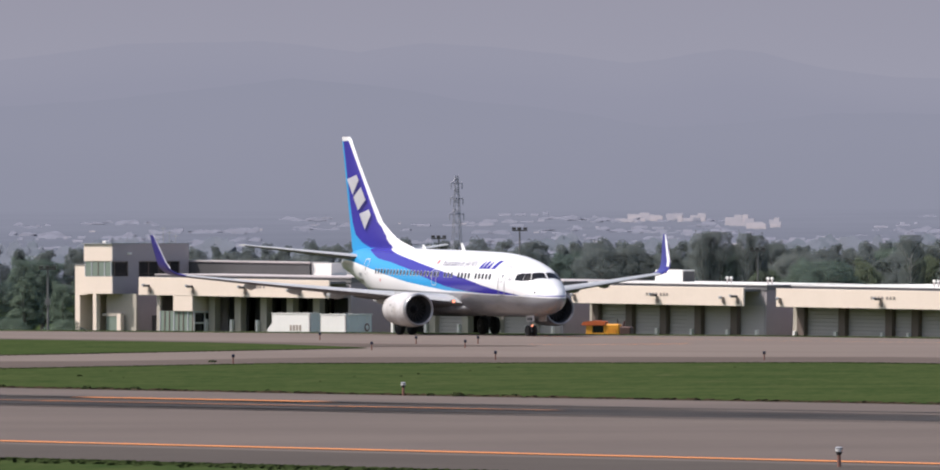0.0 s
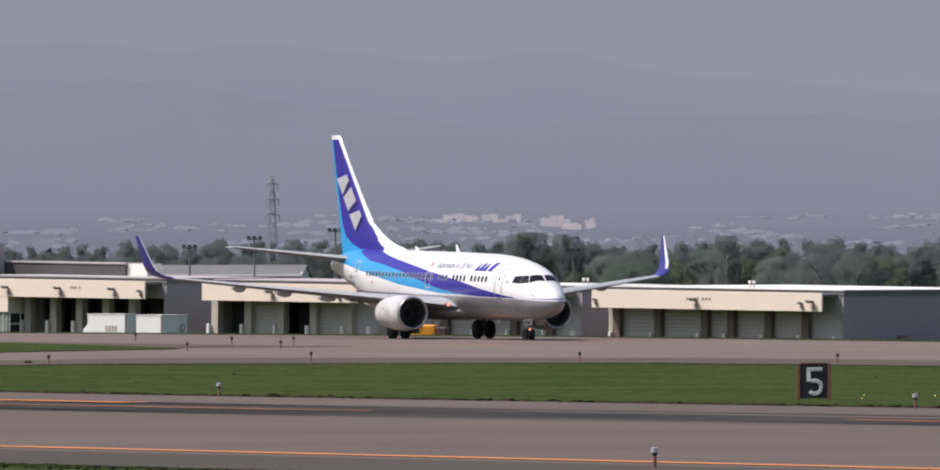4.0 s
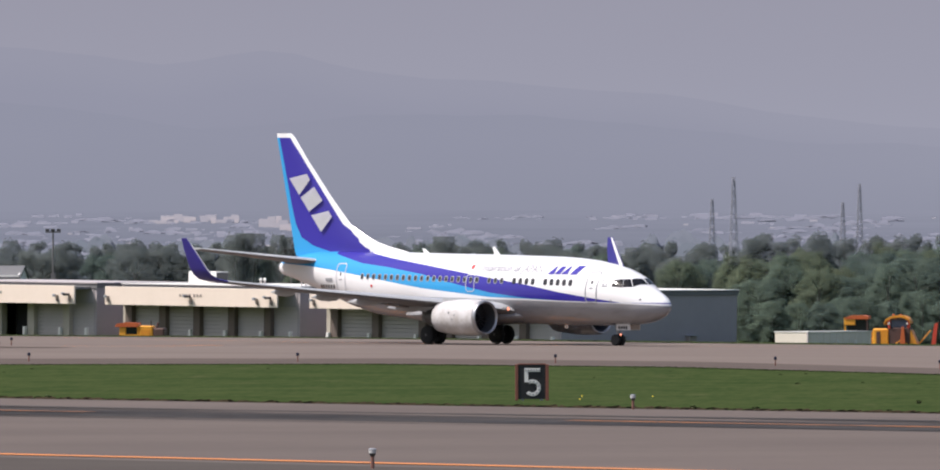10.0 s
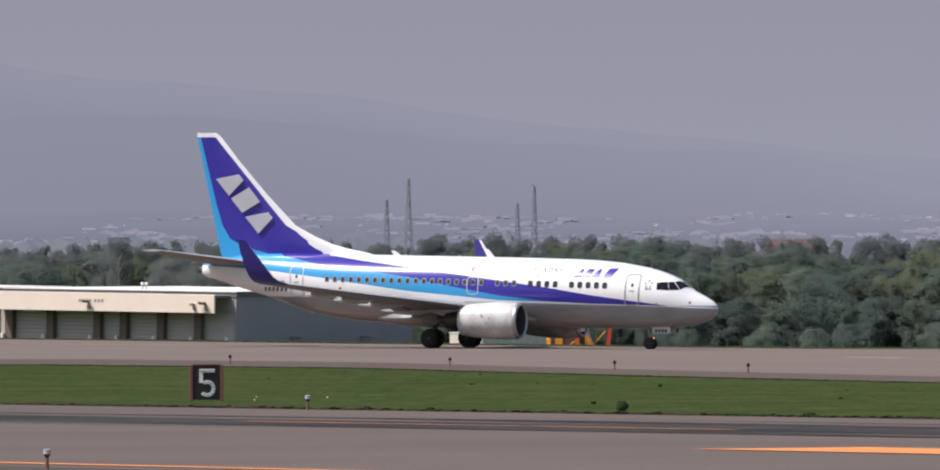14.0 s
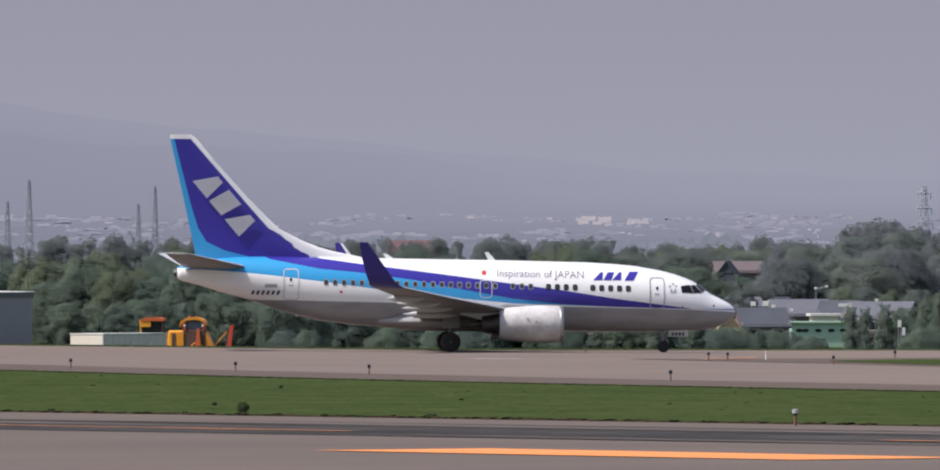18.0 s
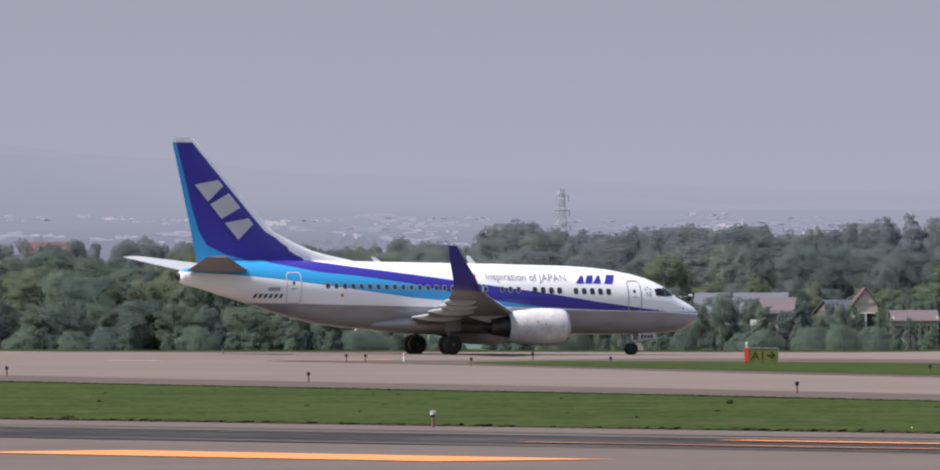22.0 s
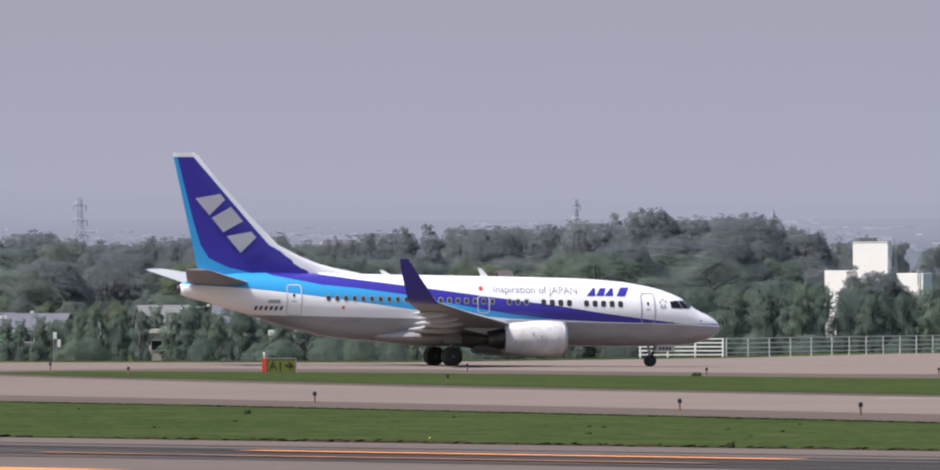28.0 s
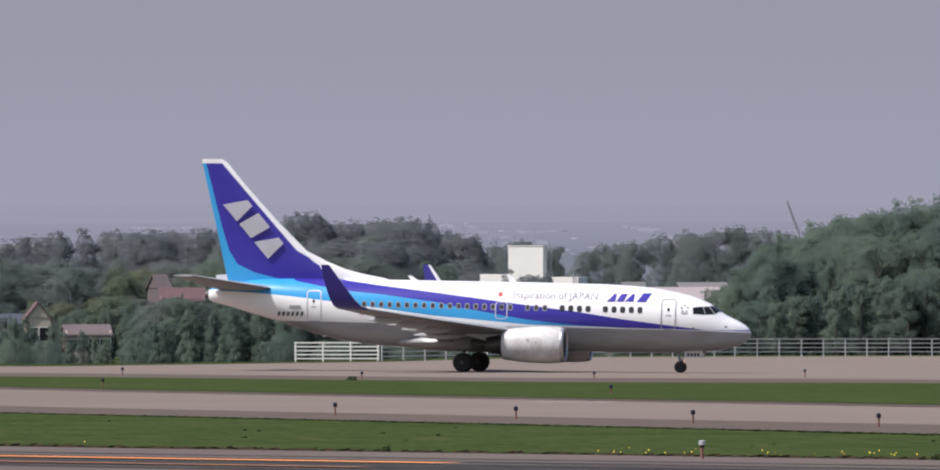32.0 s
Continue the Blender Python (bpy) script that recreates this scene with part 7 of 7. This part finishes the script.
row(["broad", "hedge"], ((4300, -104), (4360, -70), (4510, -20), (4719, 10), (4900, 10)), 1085, 1110, 28, 14, 1.15)
# trees before the white hall
for az, el, kind in ((4000, -4, "spruce"), (4022, -6, "broad"), (4044, -10, "pine"), (4066, -20, "broad"), (4130, -24, "broad"), (4160, -18, "spruce"), (4184, -30, "broad")):
    plant(kind, az, 1440, el, 1.2)
for az, el, kind in ((4150, -42, "broad"), (4178, -36, "spruce"), (4204, -44, "broad"), (4222, -62, "hedge")):
    plant(kind, az, 1290, el, 1.0)
for kind in (q for q in PROTO if q != "weed"):
    for proto in PROTO[kind]:
        if proto.name not in USED:
            plant(kind, 4800 + 20 * len(USED), 1500, 0)


# ---------------------------------------------------------------- distance
RISE = (0, 0.2, 0.35, 0.5, 0.65, 0.8, 0.9, 0.95, 0.98, 1.0)


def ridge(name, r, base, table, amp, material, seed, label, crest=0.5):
    """A hazy range of hills as one curved wall with an uneven crest; its painted haze thickens to the east."""
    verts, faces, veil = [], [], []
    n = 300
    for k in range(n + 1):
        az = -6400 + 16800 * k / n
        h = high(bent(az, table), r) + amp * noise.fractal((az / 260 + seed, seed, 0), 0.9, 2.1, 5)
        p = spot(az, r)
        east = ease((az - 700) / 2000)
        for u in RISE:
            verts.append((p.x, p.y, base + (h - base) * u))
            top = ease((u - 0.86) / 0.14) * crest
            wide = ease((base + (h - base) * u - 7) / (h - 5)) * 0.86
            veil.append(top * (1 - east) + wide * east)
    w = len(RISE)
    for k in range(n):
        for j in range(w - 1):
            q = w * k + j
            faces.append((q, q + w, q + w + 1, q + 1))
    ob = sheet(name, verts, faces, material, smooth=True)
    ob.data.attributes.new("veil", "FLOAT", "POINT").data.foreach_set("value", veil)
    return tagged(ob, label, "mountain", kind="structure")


M["sky_drop"] = backdrop_shader("sky_haze", SKY_LOW, SKY_HIGH, 30, 110, 0.12)
# Haze is put into glowing colours here; hills and slope take no light.
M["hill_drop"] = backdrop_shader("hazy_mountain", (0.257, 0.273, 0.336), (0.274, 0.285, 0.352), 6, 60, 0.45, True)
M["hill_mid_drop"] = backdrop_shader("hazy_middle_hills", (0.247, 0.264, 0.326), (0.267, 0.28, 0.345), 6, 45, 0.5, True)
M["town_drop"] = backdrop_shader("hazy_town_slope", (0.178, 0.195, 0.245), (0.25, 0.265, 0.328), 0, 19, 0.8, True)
ridge("backdrop_sky", 4950, -60, ((-9000, 4500), (12000, 4500)), 0, M["sky_drop"], 1, "pale grey hazy sky")
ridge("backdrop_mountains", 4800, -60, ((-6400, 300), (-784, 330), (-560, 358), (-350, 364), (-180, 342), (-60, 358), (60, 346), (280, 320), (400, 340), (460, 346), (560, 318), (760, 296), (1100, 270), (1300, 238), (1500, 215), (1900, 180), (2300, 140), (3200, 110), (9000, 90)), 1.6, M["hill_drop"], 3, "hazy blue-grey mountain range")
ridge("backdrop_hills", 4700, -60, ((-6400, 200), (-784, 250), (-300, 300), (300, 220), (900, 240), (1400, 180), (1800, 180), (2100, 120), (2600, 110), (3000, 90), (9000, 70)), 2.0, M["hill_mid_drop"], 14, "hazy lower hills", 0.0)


def town_height(r):
    return -6 + 26 * ((r - 2700) / 1900) ** 1.1 if r > 2700 else -6


tv, tf, t_veil = [], [], []
rs_ = [2700, 2900, 3100, 3400, 3700, 4000, 4300, 4600]
for k in range(121):
    for r in rs_:
        p = spot(-6400 + 140 * k, r)
        tv.append((p.x, p.y, town_height(r)))
        t_veil.append(0.5 * ease((town_height(r) - 4) / 16) * ease((140 * k - 7100) / 2000))
for k in range(120):
    for j in range(len(rs_) - 1):
        q = k * len(rs_) + j
        tf.append((q, q + len(rs_), q + len(rs_) + 1, q + 1))
# The slope's veil blends painted haze into its upper part.
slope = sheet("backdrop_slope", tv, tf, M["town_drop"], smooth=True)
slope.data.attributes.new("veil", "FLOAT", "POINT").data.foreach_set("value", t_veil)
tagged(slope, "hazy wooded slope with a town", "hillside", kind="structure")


def tones_of(name, tones):
    """Matt surfaces far off: each takes one of a few pale tones with haze put in."""
    m = shader(name, tones[0], 1.0)
    b = m.node_tree.nodes["Principled BSDF"]
    b.inputs["Specular IOR Level"].default_value = 0.0
    g = node(m, "NewGeometry")
    r = node(m, "ValToRGB")
    el = r.color_ramp.elements
    while len(el) < len(tones):
        el.new(0.5)
    r.color_ramp.interpolation = "CONSTANT"
    for k, (q, c) in enumerate(zip(el, tones)):
        q.position, q.color = k / len(tones), (*c, 1)
    link(m, g.outputs["Random Per Island"], r.inputs[0])
    link(m, r.outputs[0], b.inputs["Base Color"])
    return m


# Distance haze is put into these base colours.
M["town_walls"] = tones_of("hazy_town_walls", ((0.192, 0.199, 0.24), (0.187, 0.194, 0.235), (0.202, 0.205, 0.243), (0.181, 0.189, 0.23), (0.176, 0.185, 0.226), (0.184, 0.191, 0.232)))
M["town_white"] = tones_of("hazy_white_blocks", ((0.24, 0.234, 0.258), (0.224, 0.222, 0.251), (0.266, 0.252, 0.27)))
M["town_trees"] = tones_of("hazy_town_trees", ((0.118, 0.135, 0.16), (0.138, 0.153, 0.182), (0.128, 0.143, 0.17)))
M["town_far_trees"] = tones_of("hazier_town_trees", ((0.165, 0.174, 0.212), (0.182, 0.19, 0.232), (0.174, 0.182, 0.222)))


def blocks(name, items, material, label):
    """Small far houses: walls under a pitched roof with its ridge across the view."""
    verts, faces = [], []
    for az, r, w, h, d in items:
        p = spot(az, r)
        z = town_height(r) - 0.5
        x0, x1, y0, y1 = p.x - w / 2, p.x + w / 2, p.y, p.y + d
        e = z + 0.5 + 0.35 * h
        n = len(verts)
        verts += [(x, y, q) for q in (z, e) for x, y in ((x0, y0), (x1, y0), (x1, y1), (x0, y1))]
        verts += [(x0, y0 + d / 2, z + 0.5 + h), (x1, y0 + d / 2, z + 0.5 + h)]
        faces += [(n, n + 1, n + 5, n + 4), (n + 1, n + 2, n + 6, n + 9, n + 5), (n + 2, n + 3, n + 7, n + 6), (n + 3, n, n + 4, n + 8, n + 7), (n + 4, n + 5, n + 9, n + 8), (n + 6, n + 7, n + 8, n + 9)]
    # One shared normal lights every house face alike.
    tagged(leafy(sheet(name, verts, faces, material), [(0, -0.45, 0.89)] * len(verts)), label, "town", kind="stuff")


rt = random.Random(8)
streets = []
for _ in range(130):
    az, r = rt.uniform(-1500, 5500), 3450 + 1050 * rt.random()
    for _ in range(rt.randrange(3, 11)):
        streets.append((az + rt.gauss(0, 26), r + rt.gauss(0, 25), rt.uniform(0.8, 4.2), rt.uniform(0.35, 0.8), rt.uniform(0.8, 1.6)))
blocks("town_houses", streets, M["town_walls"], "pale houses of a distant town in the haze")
white = [(rt.uniform(-1400, 5400), 3500 + 900 * rt.random(), rt.uniform(0.6, 2.4), rt.uniform(0.3, 0.6), 1.2) for _ in range(90)]
for az, r, w, h in ((270, 4350, 9, 2.2), (320, 4380, 12, 2.4), (370, 4360, 10, 2.2), (450, 4250, 9, 3.0), (490, 4200, 10, 2.4), (395, 3700, 10, 1.6), (430, 3720, 7, 1.4), (2160, 4300, 10, 2.0), (2230, 4300, 8, 1.6), (2357, 3900, 4, 2.6), (2980, 4150, 5, 1.6), (3010, 4150, 1.2, 4.2), (3140, 4050, 9, 1.8), (3190, 4050, 7, 1.4), (3160, 3800, 8, 1.2), (3500, 4000, 7, 1.4), (4300, 4100, 8, 1.6), (-720, 3500, 9, 2.0), (-600, 3700, 7, 2.2)):
    for _ in range(9):
        white.append((az + rt.uniform(-0.5, 0.5) * w * 5, r + rt.uniform(-80, 40), w * rt.uniform(0.12, 0.45), h * rt.uniform(0.3, 0.8), 1.6))
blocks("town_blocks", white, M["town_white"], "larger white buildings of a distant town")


def groves(name, items, material, label):
    """Hazy rounded tree groups: low lumpy domes."""
    verts, faces = [], []
    rings, n = 4, 9
    for az, r, w, h in items:
        p = spot(az, r)
        z = town_height(r) - 0.4
        base = len(verts)
        for i in range(rings):
            u = i / (rings - 0.6) * math.pi / 2
            for k in range(n):
                b = 2 * math.pi * k / n
                f = rt.uniform(0.6, 1.2)
                verts.append((p.x + w / 2 * math.cos(u) * math.cos(b) * f, p.y + w / 2 * math.cos(u) * math.sin(b) * f, z + h * math.sin(u) * rt.uniform(0.75, 1.15)))
        for i in range(rings - 1):
            for k in range(n):
                q = base + n * i
                faces.append((q + k, q + (k + 1) % n, q + n + (k + 1) % n, q + n + k))
        faces.append(tuple(base + n * (rings - 1) + k for k in range(n)))
    # One shared normal evens the light over each dome.
    tagged(leafy(sheet(name, verts, faces, material), [(0, -0.45, 0.89)] * len(verts)), label, "wood", kind="stuff")


def grove_chain(count, r0, r1, wide, tall):
    """Tree groups in loose lines."""
    out = []
    for _ in range(count):
        az, r = rt.uniform(-1500, 5500), rt.uniform(r0, r1)
        for _ in range(rt.randrange(4, 12)):
            out.append((az + rt.gauss(0, 34), r + rt.gauss(0, 30), rt.uniform(*wide), rt.uniform(*tall)))
    return out


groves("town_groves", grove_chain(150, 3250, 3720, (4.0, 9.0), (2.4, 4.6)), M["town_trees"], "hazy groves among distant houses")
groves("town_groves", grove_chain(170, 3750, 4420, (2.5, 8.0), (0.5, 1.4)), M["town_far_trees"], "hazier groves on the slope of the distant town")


# ---------------------------------------------------------------- grass and weeds
def blades(name, places, tall, wide, material, label, seed):
    """Upright tufts: a few leaning blades each."""
    rng = np.random.default_rng(seed)
    verts, faces = [], []
    for x, y, k in places:
        z = lie(x, y)
        for _ in range(2):
            a = rng.uniform(-1.1, 0.3)
            h, w = tall * k * rng.uniform(0.6, 1.4), wide * rng.uniform(0.6, 1.4)
            lx, ly = rng.normal(0, 0.3, 2) * h
            n = len(verts)
            verts += [(x - w * math.cos(a), y - w * math.sin(a), z - 0.01), (x + w * math.cos(a), y + w * math.sin(a), z - 0.01), (x + lx + w * 0.5 * math.cos(a), y + ly, z + h), (x + lx - w * 0.5 * math.cos(a), y + ly, z + h * 0.8)]
            faces.append((n, n + 1, n + 2, n + 3))
    return tagged(leafy(sheet(name, verts, faces, material), [(0, -0.25, 0.97)] * len(verts)), label, "grass", kind="stuff")


def grass_places():
    rng = random.Random(77)
    out = []
    while len(out) < 70:
        x = rng.uniform(-82, 62)
        p0 = RW0 + RWU * ((x - RW0.x) / RWU.x)
        y0, y1 = p0.y, bent(x, APRON_NEAR)
        if y1 < y0:
            continue
        y = y0 + (y1 - y0) * rng.random()
        patchy = noise.noise((x * 0.07, y * 0.02, 3.1))
        if rng.random() < 0.55 + patchy:
            out.append((x, y, 0.75 + 0.6 * max(0, patchy)))
    for k in range(6000):
        a = rng.uniform(-110, 190)
        p = rw(a, -abs(rng.gauss(0, 0.7)) - 0.02 + 0.5 * max(0, noise.noise((a * 0.35, 0, 0))))
        out.append((p.x, p.y, 0.8 + 0.9 * max(0, noise.noise((a * 0.22, 5, 0)))))
    for k in range(2500):
        a = rng.uniform(60, 150)
        p = rw(a, 81 + abs(rng.gauss(0, 1.0)))
        out.append((p.x, p.y, 1.0))
    for near, far, x0, x1 in ((LEFT_NEAR, LEFT_FAR, -110, -71), (RIGHT_NEAR, RIGHT_FAR, 18, 95)):
        for k in range(6000):
            x = rng.uniform(x0, x1)
            y = bent(x, near) + (bent(x, far) - bent(x, near)) * rng.random()
            out.append((x, y, 0.8))
    for k in range(3500):
        x = rng.uniform(-80, 60)
        out.append((x, bent(x, APRON_NEAR) - abs(rng.gauss(0, 0.8)), 0.8))
    for k in range(5000):
        x = rng.uniform(-110, 75)
        out.append((x, bent(x, APRON_FAR) + abs(rng.gauss(0, 2.5)), 1.2))
    return out


blades("grass_tufts", grass_places(), 0.055, 0.12, M["blade"], "green grass tufts on the airfield", 5)
M["dry"] = leafage("dry_stalks", (0.055, 0.045, 0.028), (0.09, 0.065, 0.045), 0.3, 0.0)
rg = random.Random(9)
blades("dry_tufts", [(*rw(rg.uniform(-110, 190), -abs(rg.gauss(0, 0.35)) - 0.02), 0.35 + 0.9 * rg.random() ** 2) for _ in range(7000)], 0.085, 0.22, M["dry"], "dry brown stalks at the runway edge", 6)
M["flower"] = shader("yellow_petals", (0.7, 0.55, 0.03), 0.8)
fl = []
for cx, cy, n, s_ in ((-17.0, 486, 30, 0.25), (30, 412, 4, 2.2), (22, 425, 2, 2.5), (-24, 530, 3, 2.5), (44, 398, 8, 0.6), (36, 410, 2, 2.0), (38, 405, 14, 1.8), (47, 388, 7, 1.6), (41.5, 400, 8, 1.2), (52, 380, 6, 2.0)):
    fl += [(cx + rg.gauss(0, s_), cy + rg.gauss(0, s_ * 4), 1.0) for _ in range(n)]
blades("yellow_flowers", fl, 0.04, 0.018, M["flower"], "small yellow flowers in the grass", 8)


WEEDS = []


def build_weed(x, y, h, kind, label, wide=1.0):
    ob = copy_thing(PROTO[kind][0], on_ground(x, y, -0.1 * h, 40 * x)) if kind in WEEDS else PROTO[kind][0]
    WEEDS.append(kind)
    ob.matrix_basis = on_ground(x, y, -0.1 * h, 40 * x)
    ob.scale = (wide * h, wide * h, h)
    tagged(ob, label, "weed", "weeds on the field")


build_weed(-8.6, 483.5, 0.36, "weed", "dark green weed bush in the airfield grass")
build_weed(55.3, 762, 0.3, "weed", "small weed at the edge of the grass island", 1.8)
build_weed(-69.3, 682, 0.16, "weed", "low weed at the taxiway edge", 2.4)
for k in range(22):
    p = rw(rg.uniform(-90, 160), -rg.uniform(0.0, 0.5))
    build_weed(p.x, p.y, rg.uniform(0.12, 0.22), "weed", "low dark weed clump at the runway edge", rg.uniform(1.2, 2.4))
for k in range(3):
    p = rw(rg.uniform(-60, 150), -rg.uniform(4, 60))
    build_weed(p.x, p.y, rg.uniform(0.1, 0.16), "weed", "low dark weed clump in the grass", rg.uniform(1.2, 2.0))


# ---------------------------------------------------------------- what moves
def taxi_pose(x, y, heading):
    h = radians(heading)
    nose = lie(x + 12.5 * math.sin(h), y + 12.5 * math.cos(h))
    main = lie(x, y)
    return pose(x, y, main + 0.03, 0, -math.degrees(math.atan2(nose - main, 12.5)), 90 - heading)


def motions():
    rows = [(t, taxi_pose(x, y, h)) for t, x, y, h in TAXI]
    walk(airliner, rows)
    ts = [r[0] for r in TAXI]
    way = [0.0]
    for a, b in zip(TAXI, TAXI[1:]):
        way.append(way[-1] + math.hypot(b[1] - a[1], b[2] - a[2]))
    for wheel, r in WHEELS:
        home = wheel.matrix_basis.translation.copy()
        turn = []
        for k in range(0, 961):
            t = k / FPS
            turn.append((t, pose(*home, 0, math.degrees(float(np.interp(t, ts, way)) / r), 0)))
        walk(wheel, turn)


motions()
